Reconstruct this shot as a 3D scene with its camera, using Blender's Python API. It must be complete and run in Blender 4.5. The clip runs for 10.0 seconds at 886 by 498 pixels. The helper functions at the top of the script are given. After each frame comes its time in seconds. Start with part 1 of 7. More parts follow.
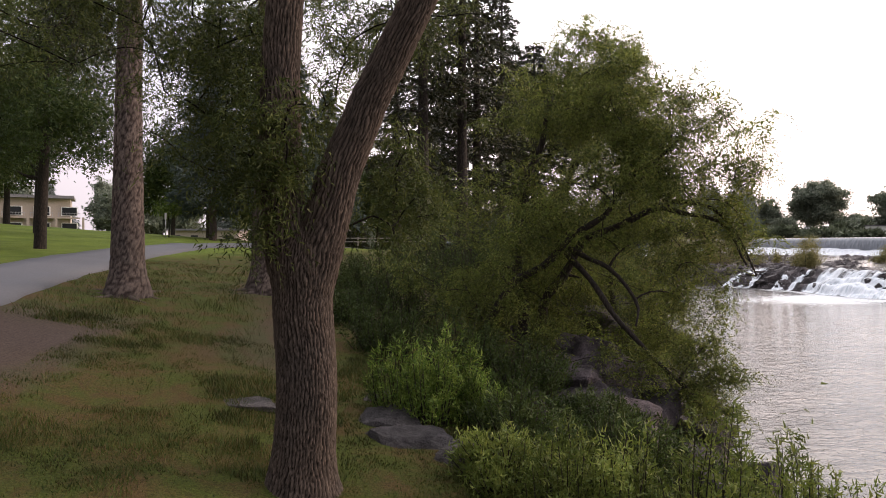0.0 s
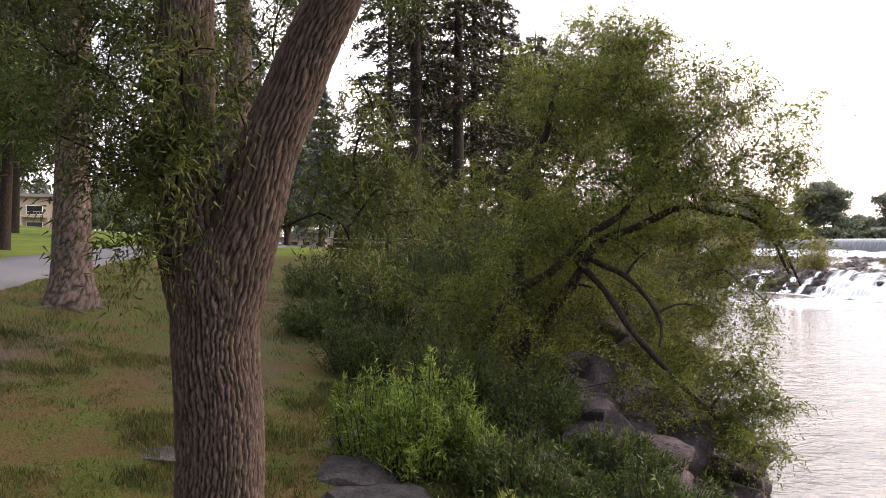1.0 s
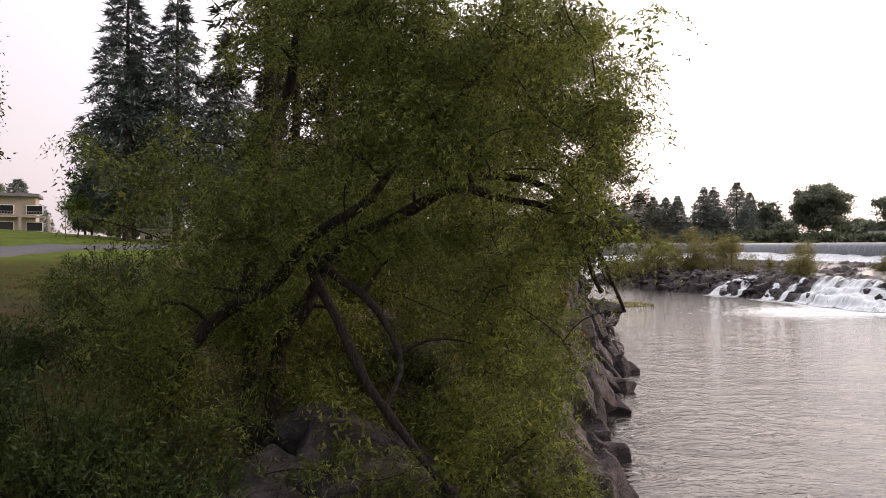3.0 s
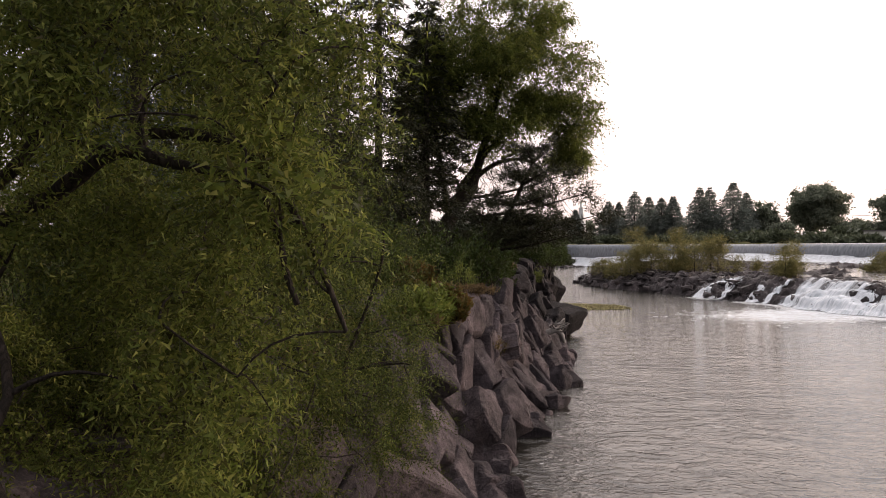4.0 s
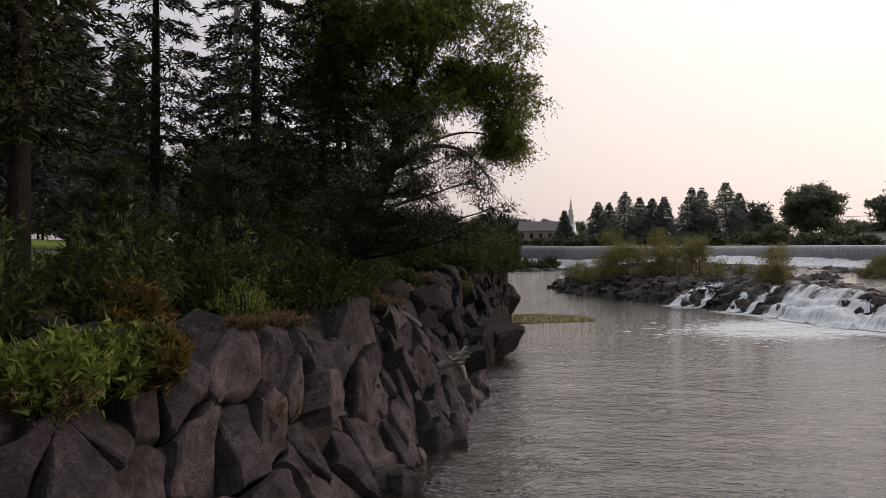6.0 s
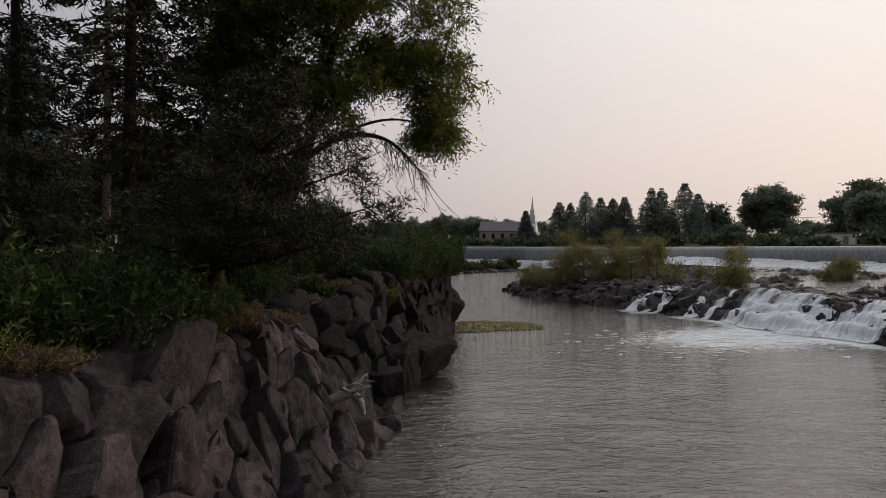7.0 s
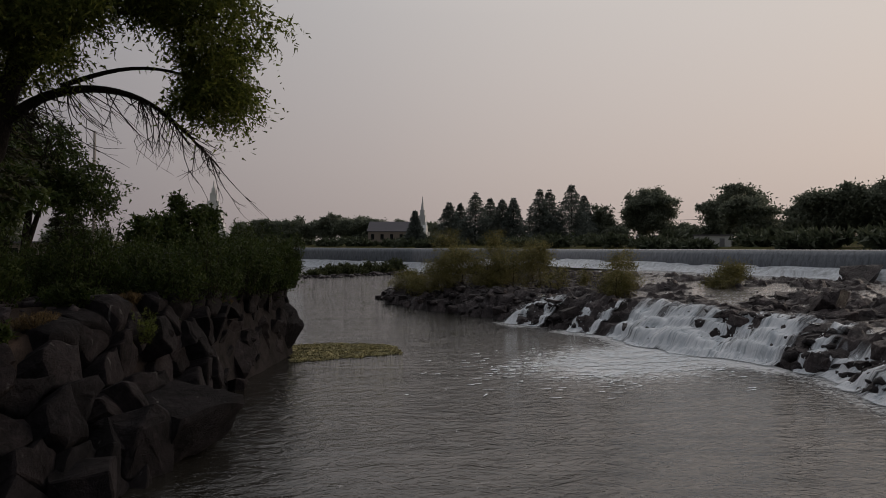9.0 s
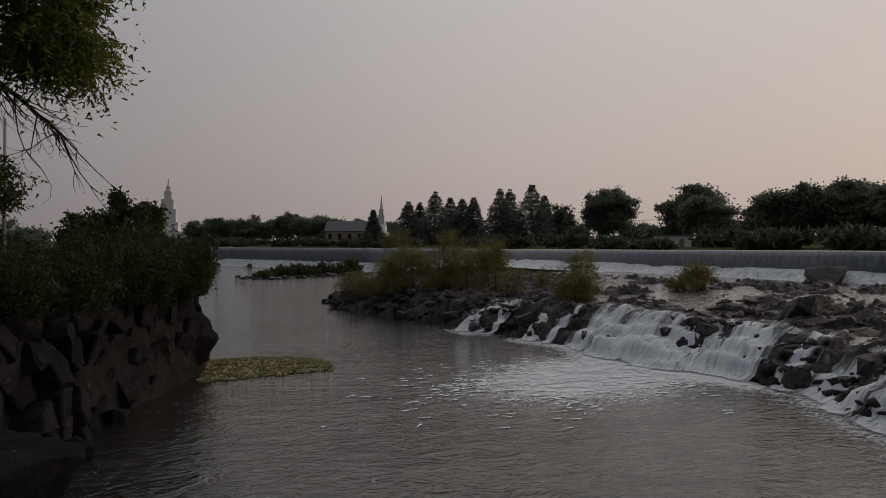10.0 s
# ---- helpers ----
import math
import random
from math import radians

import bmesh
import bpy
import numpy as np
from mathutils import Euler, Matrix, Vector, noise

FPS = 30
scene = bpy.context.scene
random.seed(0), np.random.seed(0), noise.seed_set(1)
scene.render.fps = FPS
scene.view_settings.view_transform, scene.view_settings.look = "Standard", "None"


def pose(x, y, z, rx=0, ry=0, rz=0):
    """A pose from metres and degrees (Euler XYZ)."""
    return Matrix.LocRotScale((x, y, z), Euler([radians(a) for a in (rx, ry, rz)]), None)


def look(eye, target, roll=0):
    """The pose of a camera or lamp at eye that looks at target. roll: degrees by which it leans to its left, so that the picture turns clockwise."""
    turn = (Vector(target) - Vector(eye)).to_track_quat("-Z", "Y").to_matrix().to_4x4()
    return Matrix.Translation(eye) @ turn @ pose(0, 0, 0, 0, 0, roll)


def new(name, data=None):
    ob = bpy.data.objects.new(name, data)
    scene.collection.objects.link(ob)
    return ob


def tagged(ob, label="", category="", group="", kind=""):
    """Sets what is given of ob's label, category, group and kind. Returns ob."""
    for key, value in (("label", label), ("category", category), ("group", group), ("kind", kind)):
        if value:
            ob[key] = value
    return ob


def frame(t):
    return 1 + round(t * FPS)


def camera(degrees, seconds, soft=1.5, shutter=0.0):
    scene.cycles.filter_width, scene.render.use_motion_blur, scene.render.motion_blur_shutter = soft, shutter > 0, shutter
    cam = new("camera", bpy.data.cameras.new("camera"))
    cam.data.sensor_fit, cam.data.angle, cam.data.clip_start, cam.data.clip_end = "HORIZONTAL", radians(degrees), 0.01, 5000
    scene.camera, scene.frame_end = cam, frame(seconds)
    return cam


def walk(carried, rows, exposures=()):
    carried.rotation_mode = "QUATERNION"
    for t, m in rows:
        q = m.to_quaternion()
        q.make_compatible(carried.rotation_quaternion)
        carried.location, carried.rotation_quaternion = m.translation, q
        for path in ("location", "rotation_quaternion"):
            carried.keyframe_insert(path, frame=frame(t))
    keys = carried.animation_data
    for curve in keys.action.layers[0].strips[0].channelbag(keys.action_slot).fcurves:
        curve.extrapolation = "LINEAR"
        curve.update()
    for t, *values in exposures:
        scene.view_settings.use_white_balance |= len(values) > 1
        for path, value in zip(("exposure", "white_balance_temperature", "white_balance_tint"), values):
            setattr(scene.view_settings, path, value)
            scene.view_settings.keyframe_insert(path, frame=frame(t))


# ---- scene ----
cam = camera(68.7, 10.0, soft=0.85)
METRES, EYE, TILT, LEAN, TURN = 42.0, 5.67, -0.5, 0.0, 0.0
ROWS = [
    (0.0, 0.0, 0.0, 0.0, -0.0, 0.0, -0.0),
    (0.5, -0.0009, 0.0277, 0.001, -0.02, 0.02, -0.04),
    (1.0, 0.0057, 0.0563, 0.0023, -0.02, 0.0, -0.12),
    (1.5, 0.0227, 0.0846, 0.0028, -0.01, 0.02, -0.28),
    (2.0, 0.0494, 0.1121, 0.0031, 0.08, 0.07, -0.39),
    (2.5, 0.0846, 0.1389, 0.0038, 0.23, 0.12, -0.41),
    (4.0, 0.1996, 0.2341, 0.0015, 0.43, 0.33, -0.38),
    (4.5, 0.2334, 0.272, 0.0035, 0.54, 0.32, -0.4),
    (5.0, 0.2625, 0.3145, 0.0046, 0.61, 0.36, -0.35),
    (6.5, 0.3406, 0.4591, 0.0108, -0.77, 0.47, -0.32),
    (7.0, 0.3655, 0.5125, 0.0134, -2.86, 0.46, -0.35),
    (7.5, 0.3906, 0.5666, 0.0154, -5.59, 0.5, -0.29),
    (8.0, 0.4154, 0.6194, 0.0189, -8.14, 0.5, -0.34),
    (8.5, 0.4397, 0.6722, 0.0219, -10.34, 0.5, -0.32),
    (9.0, 0.465, 0.7244, 0.0252, -12.04, 0.52, -0.31),
    (9.5, 0.4923, 0.7766, 0.0274, -13.73, 0.53, -0.3),
    (10.0, 0.5207, 0.8278, 0.0277, -15.34, 0.54, -0.31),
]
walk(cam, [(t, pose(0, 0, EYE, TILT, LEAN, TURN) @ pose(METRES * x, METRES * y, METRES * z, 90 + pitch, roll, yaw)) for t, x, y, z, yaw, pitch, roll in ROWS],
     exposures=[(0.0, 1.7, 6500, 18), (1.0, 2.35, 6500, 19), (2.5, 1.82, 6600, 19), (4.0, 1.28, 6900, 19), (5.0, 0.97, 6900, 19), (6.5, 0.45, 6500, 12), (7.5, 0.1, 6500, 11), (8.5, -0.24, 6500, 12), (10.0, -0.56, 6500, 13)])

# ---- light ----
world = bpy.data.worlds.new("sky")
scene.world = world
world.use_nodes = True
wn = world.node_tree
wn.nodes.clear()
w_out = wn.nodes.new("ShaderNodeOutputWorld")
w_bg = wn.nodes.new("ShaderNodeBackground")
w_sky = wn.nodes.new("ShaderNodeTexSky")
w_sky.sky_type = "NISHITA"
w_sky.sun_disc = False
w_sky.sun_elevation = radians(9)
w_sky.sun_rotation = radians(75)
w_sky.air_density, w_sky.dust_density, w_sky.ozone_density = 1.0, 6.0, 1.0
# thick smoke: the clear sky is mostly veiled by a grey that turns pink towards the horizon
w_geo = wn.nodes.new("ShaderNodeTexCoord")
w_sep = wn.nodes.new("ShaderNodeSeparateXYZ")
wn.links.new(w_geo.outputs["Generated"], w_sep.inputs[0])


def sky_ramp(stops):
    r = wn.nodes.new("ShaderNodeValToRGB")
    e = r.color_ramp.elements
    while len(e) < len(stops):
        e.new(0.5)
    for el, (p, c) in zip(e, stops):
        el.position, el.color = p, (*c, 1)
    return r


def sky_mix(a, b, fac, blend):
    m = wn.nodes.new("ShaderNodeMix")
    m.data_type, m.blend_type = "RGBA", blend
    m.inputs[0].default_value = fac
    for sock, v in ((6, a), (7, b)):
        if isinstance(v, tuple):
            m.inputs[sock].default_value = v
        else:
            wn.links.new(v, m.inputs[sock])
    return m.outputs[2]


# the low sun's glow in the smoke: bright towards it, dim and grey away from it
w_dot = wn.nodes.new("ShaderNodeVectorMath")
w_dot.operation = "DOT_PRODUCT"
w_dot.inputs[1].default_value = (0.74, 0.62, 0.26)
wn.links.new(w_geo.outputs["Generated"], w_dot.inputs[0])
w_half = wn.nodes.new("ShaderNodeMath")
w_half.operation = "MULTIPLY_ADD"
w_half.inputs[1].default_value = w_half.inputs[2].default_value = 0.5
wn.links.new(w_dot.outputs["Value"], w_half.inputs[0])
w_glow = sky_ramp([(0.0, (0.15, 0.15, 0.16)), (0.22, (0.19, 0.19, 0.20)), (0.45, (0.36, 0.36, 0.37)), (0.66, (0.52, 0.525, 0.552)), (0.86, (0.845, 0.81, 0.778)), (1.0, (1.12, 1.035, 0.945))])
wn.links.new(w_half.outputs[0], w_glow.inputs[0])
w_ramp = sky_ramp([(0.0, (0.70, 0.625, 0.615)), (0.13, (0.79, 0.735, 0.725)), (0.34, (0.87, 0.87, 0.88)), (0.6, (1.2, 1.23, 1.26)), (1.0, (1.45, 1.49, 1.53))])
wn.links.new(w_sep.outputs[2], w_ramp.inputs[0])
w_smoke = sky_mix(w_glow.outputs[0], w_ramp.outputs[0], 1.0, "MULTIPLY")
w_clear = sky_mix(w_sky.outputs[0], (0.09, 0.09, 0.09, 1), 1.0, "MULTIPLY")
wn.links.new(sky_mix(w_clear, w_smoke, 0.9, "MIX"), w_bg.inputs[0])
w_bg.inputs[1].default_value = 0.9
wn.links.new(w_bg.outputs[0], w_out.inputs[0])

sun_data = bpy.data.lights.new("sun", "SUN")
sun_data.energy, sun_data.angle, sun_data.color = 0.75, radians(12), (1.0, 0.82, 0.66)
sun = new("sun", sun_data)
sun.matrix_world = look((0, 0, 0), (-math.sin(radians(75)), -math.cos(radians(75)), -math.tan(radians(11))))

rng = np.random.default_rng(7)


# ---- materials ----
def material(name):
    m = bpy.data.materials.new(name)
    m.use_nodes = True
    t = m.node_tree
    return m, t, t.nodes["Principled BSDF"], t.nodes["Material Output"]


def node(t, kind, **inputs):
    n = t.nodes.new(kind)
    for key, v in inputs.items():
        n.inputs[key.replace("_", " ")].default_value = v
    return n


def coords(t, scale=(1, 1, 1), space="Object"):
    c = t.nodes.new("ShaderNodeTexCoord")
    m = t.nodes.new("ShaderNodeMapping")
    m.inputs["Scale"].default_value = scale
    t.links.new(c.outputs[space], m.inputs[0])
    return m.outputs[0]


def world_coords(t, scale=(1, 1, 1)):
    c = t.nodes.new("ShaderNodeNewGeometry")
    m = t.nodes.new("ShaderNodeMapping")
    m.inputs["Scale"].default_value = scale
    t.links.new(c.outputs["Position"], m.inputs[0])
    return m.outputs[0]


def noise_tex(t, vec, scale, detail=5.0, rough=0.6, distortion=0.0):
    n = node(t, "ShaderNodeTexNoise", Scale=scale, Detail=detail, Roughness=rough, Distortion=distortion)
    t.links.new(vec, n.inputs["Vector"])
    return n.outputs[0]


def ramp(t, fac, stops):
    r = t.nodes.new("ShaderNodeValToRGB")
    e = r.color_ramp.elements
    while len(e) < len(stops):
        e.new(0.5)
    for el, (p, c) in zip(e, stops):
        el.position = p
        el.color = (*c, 1) if len(c) == 3 else c
    t.links.new(fac, r.inputs[0])
    return r.outputs[0]


def mix(t, fac, a, b, blend="MIX"):
    m = t.nodes.new("ShaderNodeMix")
    m.data_type, m.blend_type = "RGBA", blend
    for sock, v in ((0, fac), (6, a), (7, b)):
        if isinstance(v, (int, float)):
            m.inputs[sock].default_value = v
        elif isinstance(v, tuple):
            m.inputs[sock].default_value = (*v, 1)
        else:
            t.links.new(v, m.inputs[sock])
    return m.outputs[2]


def bump(t, height, strength, distance, bsdf, normal=None):
    b = node(t, "ShaderNodeBump", Strength=strength, Distance=distance)
    t.links.new(height, b.inputs["Height"])
    if normal is not None:
        t.links.new(normal, b.inputs["Normal"])
    t.links.new(b.outputs[0], bsdf.inputs["Normal"])
    return b.outputs[0]


def plain(name, colour, rough=0.6, metal=0.0, vary=0.25, scale=3.0):
    m, t, b, _ = material(name)
    n = noise_tex(t, coords(t), scale)
    dark = tuple(c * (1 - vary) for c in colour)
    light = tuple(min(1, c * (1 + vary)) for c in colour)
    t.links.new(ramp(t, n, [(0.3, dark), (0.7, light)]), b.inputs["Base Color"])
    b.inputs["Roughness"].default_value, b.inputs["Metallic"].default_value = rough, metal
    return m


def leaf_material(name, colours, through_light=0.35, rough=0.55):
    m, t, b, out = material(name)
    g = t.nodes.new("ShaderNodeNewGeometry")
    k = len(colours)
    col = ramp(t, g.outputs["Random Per Island"], [(i / max(1, k - 1), c) for i, c in enumerate(colours)])
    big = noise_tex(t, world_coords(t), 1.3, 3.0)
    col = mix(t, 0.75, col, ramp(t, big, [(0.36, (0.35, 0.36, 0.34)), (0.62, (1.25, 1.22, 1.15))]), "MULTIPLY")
    t.links.new(col, b.inputs["Base Color"])
    b.inputs["Roughness"].default_value = rough
    b.inputs["Specular IOR Level"].default_value = 0.15
    tr = t.nodes.new("ShaderNodeBsdfTranslucent")
    t.links.new(col, tr.inputs[0])
    ms = t.nodes.new("ShaderNodeMixShader")
    ms.inputs[0].default_value = through_light
    t.links.new(b.outputs[0], ms.inputs[1])
    t.links.new(tr.outputs[0], ms.inputs[2])
    t.links.new(ms.outputs[0], out.inputs[0])
    return m


def furrowed_bark(name, deep, light, depth=0.012):
    """Bark whose ridges are in the mesh; the layer tells crevice from ridge."""
    m, t, b, _ = material(name)
    att = t.nodes.new("ShaderNodeVertexColor")
    att.layer_name = "furrow"
    fine = noise_tex(t, coords(t, (1, 1, 0.3)), 45.0, 6.0, 0.75)
    mid_ = noise_tex(t, coords(t, (1, 1, 0.45)), 9.0, 5.0, 0.65)
    patch = noise_tex(t, coords(t, (1, 1, 0.6)), 1.4, 4.0)
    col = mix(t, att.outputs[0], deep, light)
    col = mix(t, 0.85, col, ramp(t, fine, [(0.3, (0.45, 0.44, 0.43)), (0.7, (1.45, 1.42, 1.38))]), "MULTIPLY")
    col = mix(t, 0.6, col, ramp(t, mid_, [(0.3, (0.6, 0.6, 0.6)), (0.7, (1.3, 1.24, 1.2))]), "MULTIPLY")
    col = mix(t, 0.6, col, ramp(t, patch, [(0.3, (0.75, 0.77, 0.8)), (0.7, (1.18, 1.08, 1.0))]), "MULTIPLY")
    t.links.new(col, b.inputs["Base Color"])
    b.inputs["Roughness"].default_value = 0.95
    b.inputs["Specular IOR Level"].default_value = 0.1
    bump(t, mix(t, 0.5, fine, mid_), 1.0, depth * 2.0, b)
    return m


def bark_material(name, dark, light, scale=6.0, depth=0.06, stretch=0.22):
    m, t, b, _ = material(name)
    v = coords(t, (1, 1, stretch))
    w = noise_tex(t, v, scale * 0.6, 5.0, 0.65)
    vo = t.nodes.new("ShaderNodeTexVoronoi")
    vo.feature = "DISTANCE_TO_EDGE"
    vo.inputs["Scale"].default_value = scale
    vo.inputs["Randomness"].default_value = 1.0
    t.links.new(mix(t, 0.11, v, w, "ADD"), vo.inputs["Vector"])
    edge = ramp(t, vo.outputs[0], [(0.0, (0, 0, 0)), (0.07, (0.2, 0.2, 0.2)), (0.25, (1, 1, 1))])
    fine = noise_tex(t, coords(t, (1, 1, stretch * 2.2)), scale * 4, 7.0, 0.75)
    patch = noise_tex(t, coords(t, (1, 1, 0.6)), 1.6, 4.0)
    rough = ramp(t, fine, [(0.28, (0, 0, 0)), (0.7, (1, 1, 1))])
    h = mix(t, 0.45, edge, rough)
    col = mix(t, h, dark, light)
    col = mix(t, 0.6, col, ramp(t, patch, [(0.3, (0.62, 0.62, 0.64)), (0.7, (1.2, 1.13, 1.05))]), "MULTIPLY")
    t.links.new(col, b.inputs["Base Color"])
    b.inputs["Roughness"].default_value = 0.95
    b.inputs["Specular IOR Level"].default_value = 0.15
    bump(t, h, 1.0, depth, b)
    return m


LAWN, LAWN_T, LAWN_B, _ = material("lawn")
_v = world_coords(LAWN_T)
_big = noise_tex(LAWN_T, _v, 0.35, 4.0)
_patch = noise_tex(LAWN_T, _v, 1.3, 5.0, 0.65, 0.6)
_fine = noise_tex(LAWN_T, _v, 28.0, 4.0, 0.7)
_grass = ramp(LAWN_T, _fine, [(0.3, (0.018, 0.026, 0.005)), (0.7, (0.076, 0.088, 0.016))])
_dry = ramp(LAWN_T, _fine, [(0.3, (0.034, 0.022, 0.009)), (0.7, (0.108, 0.068, 0.027))])
_c = mix(LAWN_T, ramp(LAWN_T, _patch, [(0.44, (0, 0, 0)), (0.6, (0.92, 0.92, 0.92))]), _grass, _dry)
_att = LAWN_T.nodes.new("ShaderNodeVertexColor")
_att.layer_name = "cover"
_sep = LAWN_T.nodes.new("ShaderNodeSeparateColor")
LAWN_T.links.new(_att.outputs[0], _sep.inputs[0])
_rockc = ramp(LAWN_T, _patch, [(0.3, (0.011, 0.0098, 0.0095)), (0.7, (0.038, 0.032, 0.031))])
_far = ramp(LAWN_T, _big, [(0.3, (0.06, 0.085, 0.012)), (0.7, (0.13, 0.165, 0.025))])
_c = mix(LAWN_T, _sep.outputs[1], _c, _far)
_soil = ramp(LAWN_T, _fine, [(0.3, (0.032, 0.023, 0.018)), (0.7, (0.105, 0.075, 0.06))])
_c = mix(LAWN_T, _sep.outputs[2], _c, _soil)
_c = mix(LAWN_T, _sep.outputs[0], _c, _rockc)
LAWN_T.links.new(_c, LAWN_B.inputs["Base Color"])
LAWN_B.inputs["Roughness"].default_value = 0.95
LAWN_B.inputs["Specular IOR Level"].default_value = 0.1
bump(LAWN_T, mix(LAWN_T, 0.4, _fine, _patch), 0.8, 0.08, LAWN_B)


def rock_material(name, dark, light, rust=(0.14, 0.085, 0.055), stain=0.0):
    """Basalt: blotched, pitted, rusty in places, with pale mineral streaks down its faces."""
    m, t, b, _ = material(name)
    info = t.nodes.new("ShaderNodeObjectInfo")
    w = world_coords(t)
    a = noise_tex(t, w, 0.9, 6.0, 0.65)
    f = noise_tex(t, w, 18.0, 8.0, 0.75)
    g = noise_tex(t, w, 4.0, 6.0, 0.7, 0.6)
    s = noise_tex(t, world_coords(t, (1, 1, 0.25)), 2.2, 5.0)
    c = ramp(t, a, [(0.3, dark), (0.7, light)])
    c = mix(t, 0.7, c, ramp(t, f, [(0.3, (0.4, 0.4, 0.4)), (0.7, (1.5, 1.46, 1.44))]), "MULTIPLY")
    c = mix(t, 0.6, c, ramp(t, g, [(0.36, (0.35, 0.35, 0.37)), (0.64, (1.5, 1.46, 1.43))]), "MULTIPLY")
    c = mix(t, ramp(t, s, [(0.58, (0, 0, 0)), (0.74, (0.5, 0.5, 0.5))]), c, rust)
    c = mix(t, 0.75, c, ramp(t, info.outputs["Random"], [(0.0, (0.5, 0.5, 0.54)), (0.6, (1.0, 0.97, 0.97)), (1.0, (1.7, 1.6, 1.55))]), "MULTIPLY")
    if stain:
        streak = noise_tex(t, world_coords(t, (3.2, 3.2, 0.30)), 1.0, 5.0, 0.6, 0.4)
        c = mix(t, ramp(t, streak, [(0.66, (0, 0, 0)), (0.76, (stain, stain, stain))]), c, (0.24, 0.23, 0.22))
    t.links.new(c, b.inputs["Base Color"])
    b.inputs["Roughness"].default_value = 0.8
    b.inputs["Specular IOR Level"].default_value = 0.14
    bump(t, mix(t, 0.6, f, g), 1.0, 0.2, b)
    return m


ROCK = rock_material("basalt", (0.019, 0.017, 0.018), (0.125, 0.107, 0.114), (0.1, 0.077, 0.068), 0.6)
# near-black copy of the basalt: the point's shade is painted into its colour
SHADEDROCK = rock_material("dark_basalt", (0.0055, 0.005, 0.0056), (0.034, 0.030, 0.0325), (0.027, 0.0215, 0.02), 0.9)
SLABSTONE = rock_material("slab_stone", (0.05, 0.046, 0.045), (0.15, 0.14, 0.135), (0.12, 0.10, 0.085))
WETROCK = rock_material("wet_basalt", (0.024, 0.0215, 0.022), (0.115, 0.1, 0.099), (0.08, 0.063, 0.056))
WETROCK.node_tree.nodes["Principled BSDF"].inputs["Roughness"].default_value = 0.38


def water_material(name, deep, foam_scale=2.0):
    m, t, b, _ = material(name)
    b.inputs["Roughness"].default_value = 0.16
    b.inputs["IOR"].default_value = 1.75
    v = world_coords(t, (0.7, 1.25, 1.0))
    a = noise_tex(t, v, 0.75, 4.0, 0.6, 1.8)
    f = noise_tex(t, v, 3.4, 3.0, 0.6, 1.2)
    att = t.nodes.new("ShaderNodeVertexColor")
    att.layer_name = "foam"
    n = noise_tex(t, world_coords(t, (0.8, 1.5, 1.0)), foam_scale, 8.0, 0.75, 1.6)
    k = t.nodes.new("ShaderNodeMath")
    k.operation = "MULTIPLY_ADD"
    k.inputs[1].default_value = 3.0
    t.links.new(n, k.inputs[0])
    t.links.new(att.outputs[0], k.inputs[2])
    low = t.nodes.new("ShaderNodeMath")
    low.operation = "SUBTRACT"
    low.inputs[1].default_value = 1.76
    t.links.new(k.outputs[0], low.inputs[0])
    fac = ramp(t, low.outputs[0], [(0.0, (0, 0, 0)), (0.15, (0.12, 0.12, 0.12)), (0.6, (0.9, 0.9, 0.9))])
    t.links.new(mix(t, fac, deep, (0.78, 0.79, 0.79)), b.inputs["Base Color"])
    t.links.new(mix(t, fac, (0.05, 0.05, 0.05), (0.8, 0.8, 0.8)), b.inputs["Roughness"])
    gust = ramp(t, noise_tex(t, world_coords(t, (0.5, 1.0, 1.0)), 0.16, 4.0, 0.6, 1.5), [(0.32, (0.6, 0.6, 0.6)), (0.68, (1, 1, 1))])
    bump(t, mix(t, 1.0, mix(t, 0.3, a, f), gust, "MULTIPLY"), 1.0, 0.19, b)
    return m


RIVER = water_material("river_water", (0.022, 0.02, 0.016))
POOL = water_material("pool_water", (0.06, 0.05, 0.043), 2.4)


# ---- helpers for building ----
def mesh_object(name, verts, faces, mat, parent=None, smooth=False, label=""):
    me = bpy.data.meshes.new(name)
    verts = np.asarray(verts, dtype=np.float32)
    if isinstance(faces, np.ndarray):
        k = faces.shape[1]
        me.vertices.add(len(verts))
        me.vertices.foreach_set("co", verts.ravel())
        me.loops.add(faces.size)
        me.loops.foreach_set("vertex_index", faces.astype(np.int32).ravel())
        me.polygons.add(len(faces))
        me.polygons.foreach_set("loop_start", np.arange(0, faces.size, k, dtype=np.int32))
        me.update(calc_edges=True)
    else:
        me.from_pydata([tuple(v) for v in verts.tolist()], [], faces)
    me.materials.append(mat)
    if smooth:
        me.polygons.foreach_set("use_smooth", np.ones(len(me.polygons), dtype=bool))
    me.update()
    ob = new(name, me)
    if parent is not None:
        ob.parent = parent
    if label:
        tagged(ob, label)
    return ob


def part(name, bm, mat, parent=None, label="", smooth=False):
    me = bpy.data.meshes.new(name)
    bm.to_mesh(me)
    bm.free()
    me.materials.append(mat)
    if smooth:
        me.polygons.foreach_set("use_smooth", np.ones(len(me.polygons), dtype=bool))
    ob = new(name, me)
    if parent is not None:
        ob.parent = parent
    if label:
        tagged(ob, label)
    return ob


def holder(name, at, label, category, group="", kind=""):
    ob = new(name)
    ob.location = at
    ob.empty_display_size = 0.2
    return tagged(ob, label, category, group, kind)


